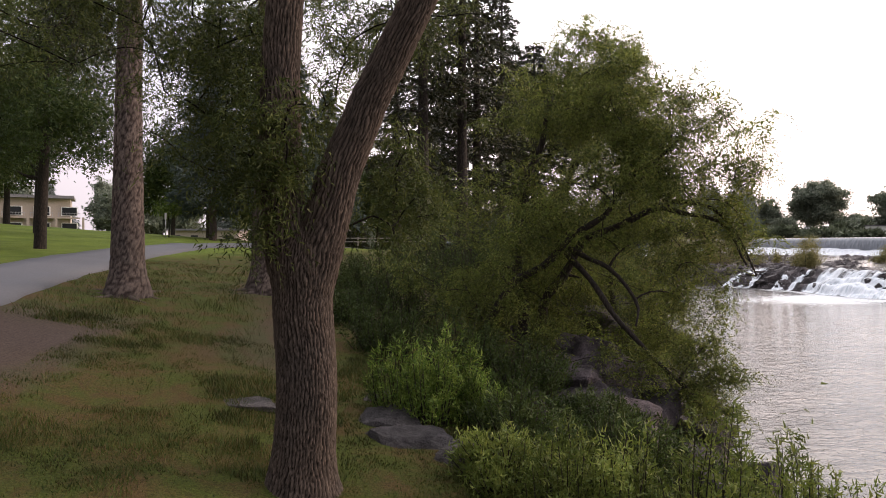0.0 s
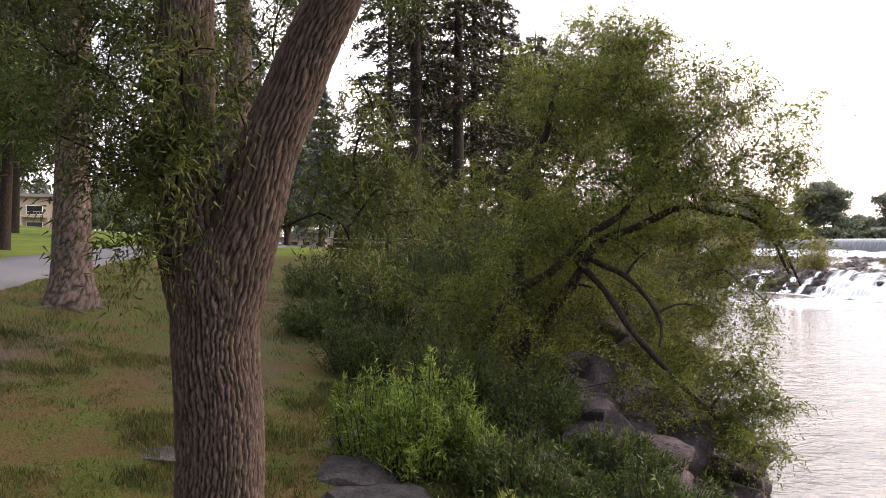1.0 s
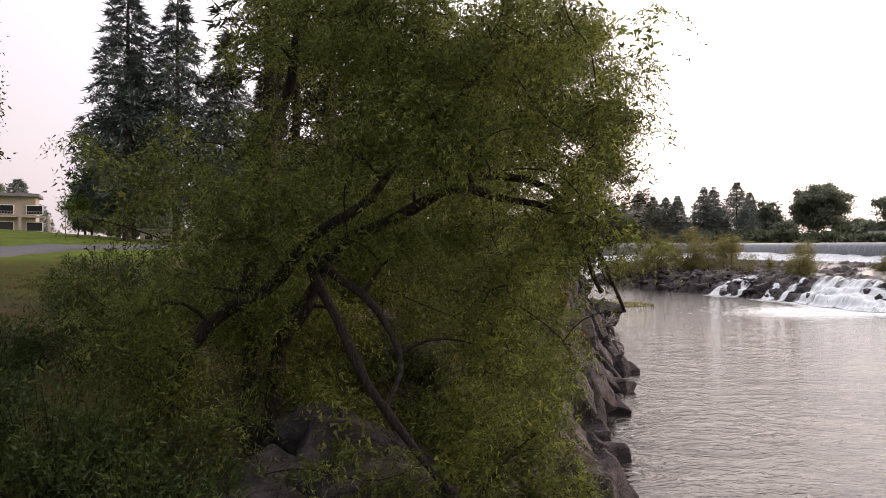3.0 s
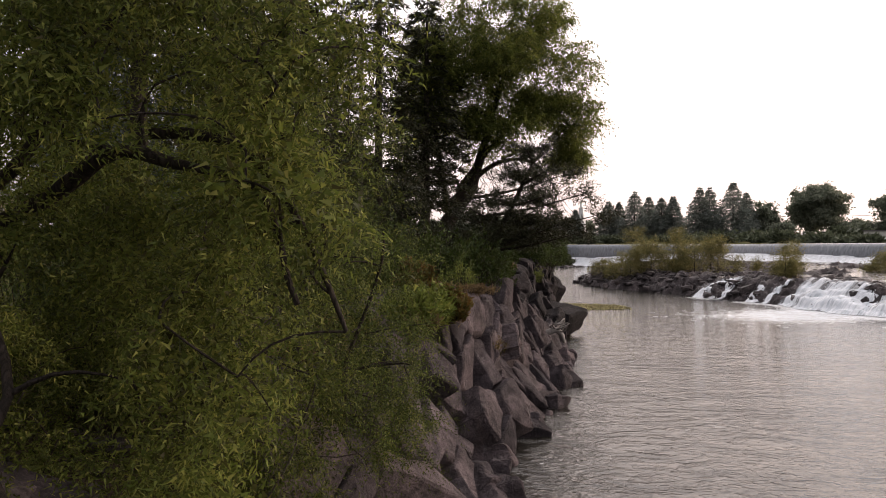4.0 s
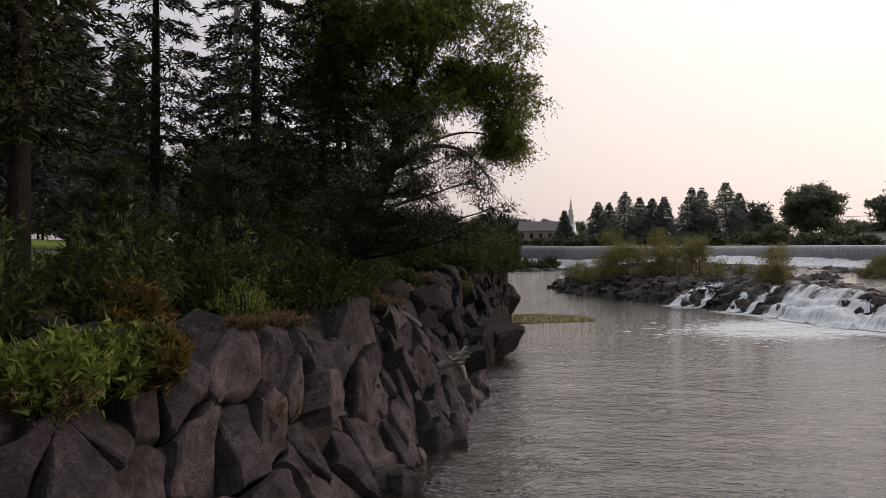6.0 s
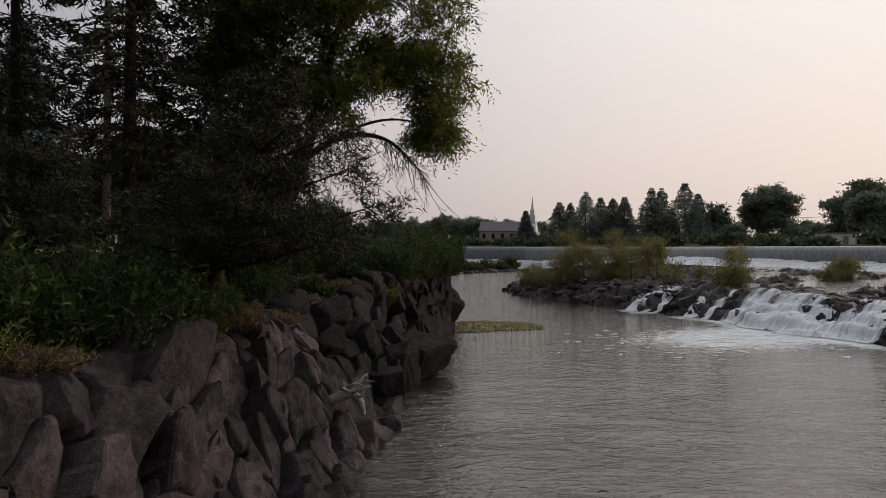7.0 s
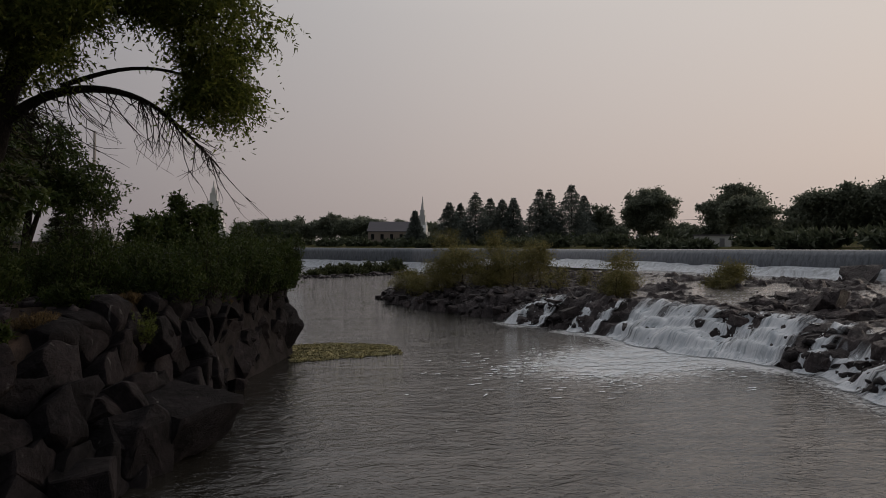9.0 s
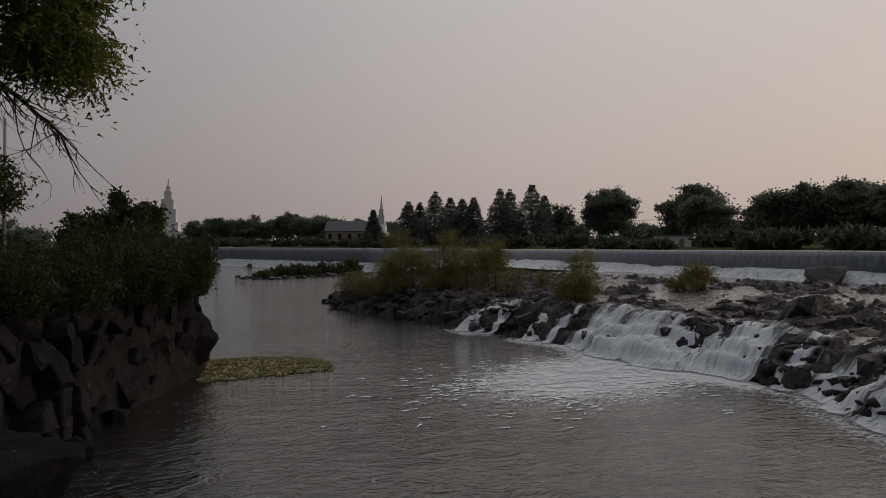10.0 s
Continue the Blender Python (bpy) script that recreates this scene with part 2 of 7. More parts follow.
def add_box(bm, size, at=(0, 0, 0), turn=(0, 0, 0), bevel=0.0):
    g = bmesh.ops.create_cube(bm, size=1.0, matrix=pose(*at, *turn) @ Matrix.Diagonal((*size, 1)))
    if bevel:
        es = list({e for v in g["verts"] for e in v.link_edges})
        bmesh.ops.bevel(bm, geom=es, offset=bevel, segments=2, affect="EDGES")
    return g["verts"]


def add_tube(bm, r1, r2, length, at=(0, 0, 0), turn=(0, 0, 0), sides=10):
    return bmesh.ops.create_cone(bm, cap_ends=True, segments=sides, radius1=r1, radius2=r2, depth=length,
                                 matrix=pose(*at, *turn) @ Matrix.Translation((0, 0, length / 2)))["verts"]


def hash2(ix, iy, seed):
    h = np.sin(ix * 127.1 + iy * 311.7 + seed * 74.7) * 43758.5453
    return h - np.floor(h)


def vnoise(x, y, seed=0):
    ix, iy = np.floor(x), np.floor(y)
    fx, fy = x - ix, y - iy
    fx, fy = fx * fx * (3 - 2 * fx), fy * fy * (3 - 2 * fy)
    a, b = hash2(ix, iy, seed), hash2(ix + 1, iy, seed)
    c, d = hash2(ix, iy + 1, seed), hash2(ix + 1, iy + 1, seed)
    return (a * (1 - fx) + b * fx) * (1 - fy) + (c * (1 - fx) + d * fx) * fy - 0.5


def fbm(x, y, seed=0, octaves=4):
    s, k, f = 0.0, 1.0, 1.0
    for o in range(octaves):
        s = s + k * vnoise(x * f, y * f, seed + o)
        k, f = k * 0.5, f * 2.03
    return s


def side_distance(x, y, line):
    """Distance to a line of points, positive on the left of its direction."""
    best = np.full(np.shape(x), 1e9)
    sign = np.zeros(np.shape(x))
    for (ax, ay), (bx, by) in zip(line[:-1], line[1:]):
        dx, dy = bx - ax, by - ay
        t = np.clip(((x - ax) * dx + (y - ay) * dy) / (dx * dx + dy * dy), 0, 1)
        d = np.hypot(x - ax - t * dx, y - ay - t * dy)
        c = dx * (y - ay) - dy * (x - ax)
        near = d < best - 1e-6
        best = np.where(near, d, best)
        sign = np.where(near, np.sign(c), sign)
    return best * sign


def smooth(a, b, x):
    t = np.clip((x - a) / (b - a), 0, 1)
    return t * t * (3 - 2 * t)


def resample(line, step):
    out = []
    for a, b in zip(line[:-1], line[1:]):
        a, b = np.array(a, float), np.array(b, float)
        n = max(1, int(np.linalg.norm(b - a) / step))
        out += [a + (b - a) * i / n for i in range(n)]
    out.append(np.array(line[-1], float))
    return np.array(out)


# ---- the plan ----
# water's edge of the near bank, upstream
BANK = [(3.5, -60), (4.0, -15), (5.0, 0), (6.4, 10), (7.4, 17.7), (8.4, 22), (10.0, 27.3), (11.8, 33), (13.4, 37.5), (14.2, 41),
        (14.2, 45), (15.0, 50), (15.8, 56), (16.2, 62.5), (17.2, 67), (18.2, 71), (17.8, 76), (15, 82), (8, 95), (-12, 130), (-35, 190),
        (-60, 270), (-110, 400), (-300, 800)]
# foot of the falls and of the rocky islet, seen from the river
FOOT = [(70, -40), (48, 20), (41.5, 40), (42.6, 50), (44.4, 55.5), (45.8, 59.5), (44.8, 64), (43.0, 67.5), (42.5, 71.5), (42.2, 75.4), (40.4, 78.4),
        (38.0, 83.6), (36.0, 90.6), (32.6, 97), (28.8, 107.8), (30.0, 118), (36, 150), (52, 200), (60, 240)]
# crest of the dam
DAM = [(120, 20), (92, 62), (79, 87), (75, 121), (72, 165), (52, 225), (20, 275), (-5, 305), (-73, 372), (-200, 520)]
# middle of the park path
ROAD = [(-9.5, -6), (-10.2, 6), (-11.6, 14), (-14.3, 24), (-16.5, 34), (-17.6, 44), (-17.0, 54), (-14.5, 64), (-10, 76), (-4, 92), (0, 115), (-8, 150)]
CREST, UPPER = 6.7, 3.5
# the bank's face: (y, inland offset at the water, at 2 m and at the brow, height of the brow)
BROW = [(16, -0.2, 1.5, 3.0, 2.6), (22, -0.2, 1.3, 2.4, 3.3), (27, -0.2, 1.0, 1.9, 3.6), (31, -0.25, 0.9, 1.3, 4.1), (34, -0.25, 1.2, 2.1, 3.9), (38, -0.25, 1.3, 2.8, 3.8), (44, -0.2, 1.3, 3.0, 3.7),
        (48, -0.2, 0.9, 2.2, 3.8), (53, -0.3, 0.5, 1.6, 4.5), (60, -0.2, 0.2, 0.6, 4.4), (65, -0.1, -0.1, -0.1, 4.2), (72, -0.2, -0.4, -0.3, 4.2), (80, -0.1, 0.1, 0.2, 4.0)]
BROW_Y = [r[0] for r in BROW]


def bank_side(x, y):
    return side_distance(x, y, BANK)


def foot_side(x, y):
    return -side_distance(x, y, FOOT)


def foot_wander(x, y):
    """The same with the broken, uneven line that the rock has."""
    return foot_side(x, y) + 1.3 * fbm(x * 0.33, y * 0.33, 14, 4)


def dam_side(x, y):
    return -side_distance(x, y, DAM)


def land(x, y):
    s = bank_side(x, y)
    a = 1.45 + 0.165 * np.minimum(s, 19) + 0.06 * np.clip(s - 19, 0, 55)
    b = 3.6 + 0.042 * np.minimum(s, 15) + 0.075 * np.clip(s - 15, 0, 52)
    k = smooth(13, 27, y)
    top = a * (1 - k) + b * k
    rise_a = smooth(-2.4, 4.0, s)
    rise_b = smooth(0.4, 3.6, s)
    rise = rise_a * (1 - k) + rise_b * k
    # the rocky face: flat ground begins a little behind the brow
    st, zt = np.interp(y, BROW_Y, [r[3] for r in BROW]), np.interp(y, BROW_Y, [r[4] for r in BROW])
    j = smooth(18, 24, y) * smooth(88, 78, y)
    step = smooth(st - 0.9, st + 0.7, s)
    top = top + j * (np.maximum(top, zt + 0.02) - top) * smooth(14, 4, s)
    rise = rise * (1 - j) + step * j
    return -1.6 + (top + 1.6) * rise + 0.10 * fbm(x * 0.6, y * 0.6, 3) * smooth(0, 3, s)


def shelf_base(x, y):
    """The even rise of the rock shelf from its foot to the dam."""
    s = foot_wander(x, y)
    k = smooth(84, 100, y)
    w = s + 0.9 * fbm(x * 0.33, y * 0.33, 13, 3) * smooth(0.2, 1.2, s)
    lip = (2.15 * (1 - k) + 2.1 * k) * (0.36 * smooth(-0.3, 0.8, w) + 0.34 * smooth(1.1, 2.1, w) + 0.30 * smooth(2.5, 3.8, w))
    h = -1.5 * smooth(0.6, -1.0, s) + lip + 0.9 * smooth(4, 26, s)
    return h - 3.6 * smooth(118, 140, y)


def shelf(x, y):
    s, h = foot_wander(x, y), shelf_base(x, y)
    rough = fbm(x * 0.45, y * 0.45, 11, 5)
    return h + (0.9 * rough + 0.45 * np.abs(fbm(x * 1.3, y * 1.3, 21, 4))) * smooth(-1, 2, s) * (0.5 + 0.5 * smooth(5, 14, s))


def far_land(x, y):
    s = dam_side(x, y)
    return 5.0 * smooth(1.0, 3.0, s) + 2.4 * smooth(12, 30, s) + 3.3 * smooth(30, 90, s) + 0.5 * fbm(x * 0.05, y * 0.05, 5) * smooth(20, 60, s)


def ground_height(x, y):
    x, y = np.asarray(x, float), np.asarray(y, float)
    base = np.full(x.shape, -1.6)
    s, f, d = bank_side(x, y), foot_side(x, y), dam_side(x, y)
    h = np.where(s > -3, land(x, y), base)
    h = np.where((f > -2.2) & (d < 2), np.maximum(h, shelf(x, y)), h)
    h = np.where((d > 0) & (s < 5), np.maximum(h, far_land(x, y)), h)
    return h


def gh(x, y):
    return float(ground_height(np.array([float(x)]), np.array([float(y)]))[0])


def brow_top(x, y):
    """Ground, or the top of the blocks along the brow of the bank."""
    st, zt = float(np.interp(y, BROW_Y, [r[3] for r in BROW])), float(np.interp(y, BROW_Y, [r[4] for r in BROW]))
    on = 20 < y < 82 and st - 0.6 < float(bank_side(np.array([float(x)]), np.array([float(y)]))[0]) < st + 2.5
    return max(gh(x, y), zt) if on else gh(x, y)


def axis(lo, hi, fine, near_lo, near_hi, grow):
    mid_part = list(np.arange(near_lo, near_hi, fine))
    out, step, v = [], fine, near_hi
    while v < hi:
        out.append(v)
        step *= grow
        v += step
    out.append(hi)
    back, step, v = [], fine, near_lo - fine
    while v > lo:
        back.append(v)
        step *= grow
        v -= step
    back.append(lo)
    return np.array(back[::-1] + mid_part + out)


def grid_object(name, xs, ys, height, mat, smooth_faces=True):
    gx, gy = np.meshgrid(xs, ys)
    z = height(gx, gy)
    n, m = len(xs), len(ys)
    i = np.arange(n * m).reshape(m, n)
    faces = np.stack([i[:-1, :-1], i[:-1, 1:], i[1:, 1:], i[1:, :-1]], -1).reshape(-1, 4)
    ob = mesh_object(name, np.stack([gx, gy, z], -1).reshape(-1, 3), faces, mat, smooth=smooth_faces)
    return ob, gx.ravel(), gy.ravel(), z.ravel()


def paint(ob, layer, r, g, b):
    at = ob.data.color_attributes.new(layer, "FLOAT_COLOR", "POINT")
    at.data.foreach_set("color", np.stack([r, g, b, np.ones_like(r)], -1).astype(np.float32).ravel())


# ---- ground and water ----
gx_axis = axis(-3500, 3500, 0.7, -20, 40, 1.10)
gy_axis = axis(-1500, 4500, 0.7, -4, 84, 1.07)
ground, px_, py_, pz_ = grid_object("ground", gx_axis, gy_axis, ground_height, LAWN)
tagged(ground, "mown lawn, worn soil and basalt river bed", "ground", kind="structure")
s_, f_ = bank_side(px_, py_), foot_side(px_, py_)
k_ = smooth(13, 27, py_)
rocky = np.clip(smooth(3.5, 1.0, s_ - 2.5 * fbm(px_ * 0.5, py_ * 0.5, 9)) * np.where(s_ > -4, 1, 0) * (0.35 + 0.65 * k_) + np.where((f_ > -3) & (dam_side(px_, py_) < 0), 1, 0), 0, 1)
rocky = np.where(pz_ < -0.2, 1, rocky)
bright = np.clip(smooth(22, 27, s_) * (s_ < 400), 0, 1) * (dam_side(px_, py_) < 0)
bare = smooth(14, 11, s_) * smooth(16, 22, py_) * smooth(120, 90, py_) * (s_ > 0) * 0.6
by_road = np.abs(side_distance(px_, py_, ROAD) + 0.8 * fbm(px_ * 0.8, py_ * 0.8, 15))
under_bush = smooth(7.5, 5.0, s_ + 1.5 * fbm(px_ * 0.7, py_ * 0.7, 17)) * smooth(9, 13, py_) * (s_ > 0)
bare = np.maximum(bare, np.maximum(smooth(4.9, 3.8, by_road) * smooth(17, 13, py_), under_bush))
worn = np.abs(side_distance(px_, py_, [(-6.6, 23.5), (-5.2, 19.5), (-3.4, 14.0)])) + 1.2 * fbm(px_ * 0.9, py_ * 0.9, 19)
bare = np.maximum(bare, 0.5 * smooth(1.3, 0.3, worn))
paint(ground, "cover", rocky, bright, bare)

wx = axis(-700, 130, 0.9, 0, 48, 1.10)
wy = axis(-80, 520, 0.9, 0, 125, 1.08)
river, rx_, ry_, rz_ = grid_object("river", wx, wy, lambda x, y: np.zeros_like(x), RIVER)
tagged(river, "grey-brown rippled river water reflecting a smoky sky", "water", kind="structure")
# where the water falls along the lip: middle, half width, strength
CHUTES = [(83.6, 1.6, 1.05), (78.4, 0.45, 0.9), (76.8, 0.4, 0.85), (74.4, 1.3, 0.95), (70.8, 1.5, 1.0), (67.2, 1.7, 1.0), (63.6, 1.3, 0.95), (60.4, 0.6, 0.9), (58.2, 0.7, 0.95), (56.2, 0.6, 0.9), (53.6, 0.9, 0.95), (51.0, 0.5, 0.85), (48.6, 0.8, 0.9)]
ff = foot_side(rx_, ry_)
chute_near = np.clip(sum(g * np.exp(-((ry_ - c) / (h + 0.9)) ** 2) for c, h, g in CHUTES), 0, 1)
fall_near = 1.25 * np.exp(-((rx_ - 38.5 - 0.5 * (ry_ - 65.5)) / 6.5) ** 2 - ((ry_ - 65.5) / 5.5) ** 2) + 0.95 * smooth(-3.0, -0.2, ff) * chute_near * (0.62 + 0.38 * smooth(59, 63, ry_))
foam_dam = smooth(-9, -2, dam_side(rx_, ry_)) * 0.75
froth = np.clip(fall_near + foam_dam, 0, 1)
paint(river, "foam", froth, froth, froth)


def unit(v):
    return v / (np.linalg.norm(v, axis=-1, keepdims=True) + 1e-9)


def pool_height(x, y):
    return shelf_base(x, y) + 0.18 + 0.34 * smooth(6, 15, foot_side(x, y)) + 0.10 * fbm(x * 0.8, y * 0.8, 31)


def patch_object(name, xs, ys, height, keep, mat):
    gx, gy = np.meshgrid(xs, ys)
    z = height(gx, gy)
    n, m = len(xs), len(ys)
    i = np.arange(n * m).reshape(m, n)
    faces = np.stack([i[:-1, :-1], i[:-1, 1:], i[1:, 1:], i[1:, :-1]], -1).reshape(-1, 4)
    faces = faces[keep(gx, gy).ravel()[faces].all(1)]
    used = np.unique(faces)
    back = np.zeros(n * m, int)
    back[used] = np.arange(len(used))
    verts = np.stack([gx, gy, z], -1).reshape(-1, 3)[used]
    return mesh_object(name, verts, back[faces], mat, smooth=True), verts


def cells(x, y, seed):
    """A random level for each of many uneven cells, as broken rock has, and the distance to the cell's edge."""
    ix, iy = np.floor(x), np.floor(y)
    d1, d2, lev = np.full(x.shape, 9.0), np.full(x.shape, 9.0), np.zeros(x.shape)
    for a in (-1, 0, 1):
        for b in (-1, 0, 1):
            jx, jy = ix + a, iy + b
            d = np.hypot(jx + hash2(jx, jy, seed) - x, jy + hash2(jx, jy, seed + 5) - y)
            near = d < d1
            d2 = np.where(near, d1, np.minimum(d2, d))
            lev = np.where(near, hash2(jx, jy, seed + 9), lev)
            d1 = np.where(near, d, d1)
    return lev, d2 - d1


def ledge_height(x, y):
    u, v = x + 0.5 * fbm(x * 0.9, y * 0.9, 71), y + 0.5 * fbm(x * 0.9, y * 0.9, 72)
    big, e1 = cells(u * 0.55, v * 0.8, 73)
    small, e2 = cells(u * 1.5, v * 1.9, 74)
    s = foot_side(x, y)
    wet = 1 - 0.9 * smooth(60, 63, y) * smooth(79, 76, y) * smooth(8, 5, s)
    h = shelf(x, y) + 0.12 + wet * ((big - 0.45) * 0.85 * smooth(0, 0.16, e1) + (small - 0.5) * 0.38 * smooth(0, 0.14, e2))
    return np.where(foot_wander(x, y) < -0.4, -1.0, h)


LEDGE = rock_material("ledge_basalt", (0.03, 0.027, 0.0275), (0.145, 0.126, 0.124), (0.1, 0.08, 0.072))
LEDGE.node_tree.nodes["Principled BSDF"].inputs["Roughness"].default_value = 0.42
ledge, _lv = patch_object("rock_shelf", np.arange(27, 86, 0.24), np.arange(44, 120, 0.24), ledge_height,
                          lambda x, y: (foot_wander(x, y) > -0.6) & (dam_side(x, y) < -3) & (foot_side(x, y) < 30), LEDGE)
ledge.data.set_sharp_from_angle(angle=radians(24))
tagged(ledge, "broken wet basalt shelf under the rapids", "rock", kind="structure")

pool, pv = patch_object("pool_above_falls", np.arange(38, 110, 0.5), np.arange(20, 119, 0.5), pool_height,
                        lambda x, y: (foot_side(x, y) > 3.2) & (dam_side(x, y) < -0.5) & ((y < 92) | (x > 52 + (y - 92) * 0.3)), POOL)
tagged(pool, "shallow rippled water running over rock ledges", "water", kind="structure")
pf = foot_side(pv[:, 0], pv[:, 1])
pool_froth = np.clip(0.16 * smooth(30, 4, pf) * smooth(84, 74, pv[:, 1]) + 0.18 + 0.4 * smooth(-5, -1, dam_side(pv[:, 0], pv[:, 1])), 0, 1)
paint(pool, "foam", pool_froth, pool_froth, pool_froth)


# ---- white water ----
def white_water(name, tint, streak=9.0, rough=0.5):
    m, t, b, out = material(name)
    a = noise_tex(t, coords(t, (streak, streak, 0.5), "Object"), 1.0, 6.0, 0.7, 0.4)
    c = ramp(t, a, [(0.30, tuple(v * 0.42 for v in tint)), (0.62, tint)])
    t.links.new(c, b.inputs["Base Color"])
    b.inputs["Roughness"].default_value = rough
    bump(t, a, 0.6, 0.1, b)
    return m


CURTAIN = white_water("water_curtain", (0.17, 0.19, 0.215), 2.2, 0.25)
APRON = white_water("apron_foam", (0.76, 0.80, 0.83), 1.5)
CONCRETE = plain("concrete", (0.24, 0.23, 0.22), 0.85)

dam_pts = resample(DAM, 2.0)
tang = np.gradient(dam_pts, axis=0)
tang /= np.linalg.norm(tang, axis=1)[:, None]
out_n = np.stack([-tang[:, 1], tang[:, 0]], 1)  # downstream side
dam_base = UPPER - 0.1 - (UPPER + 0.1) * smooth(165, 225, dam_pts[:, 1])


def dam_strip(name, profile, mat, parent, ruffle=0.0, label=""):
    """profile: offsets downstream and heights, each as a share of the way from the crest to the foot."""
    verts, n, k = [], len(dam_pts), len(profile)
    for j, (o, share, up) in enumerate(profile):
        z = CREST + up - (CREST - dam_base) * share
        r = ruffle * fbm(np.arange(n) * 0.7, np.full(n, j * 1.3), 41) * (0 if j == 0 else 1)
        p = dam_pts + out_n * (o + r)[:, None]
        verts.append(np.column_stack([p, z + 0.3 * r]))
    i = np.arange(n * k).reshape(k, n)
    faces = np.stack([i[:-1, :-1], i[:-1, 1:], i[1:, 1:], i[1:, :-1]], -1).reshape(-1, 4)
    return mesh_object(name, np.concatenate(verts), faces, mat, parent, True, label)


dam = holder("dam", (79, 87, 0), "long low concrete dam with water pouring over its crest", "dam", kind="structure")


def under(ob, parent):
    """Parents ob where it stands."""
    ob.parent = parent
    ob.matrix_parent_inverse = Matrix.Translation(-parent.location)
    return ob


under(dam_strip("wall", [(-1.2, 0.9, 0), (-1.2, 0, -0.08), (0, 0, -0.08), (0.15, 1.3, 0)], CONCRETE, None), dam)
under(dam_strip("water_curtain", [(-1.4, 0, 0.04), (-0.4, 0, 0.05), (0.15, 0.03, 0.02), (0.5, 0.2, 0), (0.75, 0.45, 0), (0.9, 0.72, 0), (0.95, 1.0, 0)], CURTAIN, None, 0.06,
                "thin grey sheet of falling water"), dam)
under(dam_strip("apron", [(0.7, 0.58, 0), (1.2, 0.66, 0), (1.9, 0.76, 0), (2.7, 0.88, 0), (3.6, 0.96, 0), (5.0, 1.04, 0)], APRON, None, 0.8, "churning white foam"), dam)
res_pts = [dam_pts - out_n * k for k in (1.0, 14.0, 30.0)]
n_ = len(dam_pts)
i_ = np.arange(n_ * 3).reshape(3, n_)
reservoir = mesh_object("reservoir", np.concatenate([np.column_stack([p, np.full(n_, CREST + 0.03)]) for p in res_pts]),
                        np.stack([i_[:-1, :-1], i_[:-1, 1:], i_[1:, 1:], i_[1:, :-1]], -1).reshape(-1, 4), POOL)
paint(reservoir, "foam", np.zeros(3 * n_), np.zeros(3 * n_), np.zeros(3 * n_))
tagged(reservoir, "calm reservoir water above the dam", "water", kind="structure")


STREAM, _t, _b, _o = material("streaming_water")
_flow = _t.nodes.new("ShaderNodeVertexColor")
_flow.layer_name = "flow"
_map = _t.nodes.new("ShaderNodeMapping")
_map.inputs["Scale"].default_value = (6.0, 0.7, 0.0)
_t.links.new(_flow.outputs[0], _map.inputs[0])
_streak = noise_tex(_t, _map.outputs[0], 1.0, 8.0, 0.62, 0.35)
_split = _t.nodes.new("ShaderNodeSeparateColor")
_t.links.new(_flow.outputs[0], _split.inputs[0])
_sum = _t.nodes.new("ShaderNodeMath")
_t.links.new(_streak, _sum.inputs[0])
_t.links.new(_split.outputs[2], _sum.inputs[1])
_map2 = _t.nodes.new("ShaderNodeMapping")
_map2.inputs["Scale"].default_value = (1.3, 0.8, 0.0)
_t.links.new(_flow.outputs[0], _map2.inputs[0])
_lump = noise_tex(_t, _map2.outputs[0], 1.0, 5.0, 0.7, 0.8)
_t.links.new(mix(_t, 1.0, ramp(_t, _streak, [(0.32, (0.42, 0.47, 0.50)), (0.48, (0.76, 0.80, 0.83)), (0.62, (0.93, 0.95, 0.97))]), ramp(_t, _lump, [(0.30, (0.62, 0.67, 0.71)), (0.5, (1, 1, 1))]), "MULTIPLY"), _b.inputs["Base Color"])
_t.links.new(ramp(_t, _sum.outputs[0], [(0.55, (0, 0, 0)), (0.78, (0.35, 0.35, 0.35)), (1.0, (0.9, 0.9, 0.9))]), _b.inputs["Alpha"])
_b.inputs["Roughness"].default_value = 0.45
bump(_t, _streak, 0.7, 0.15, _b)


FLECKS = []


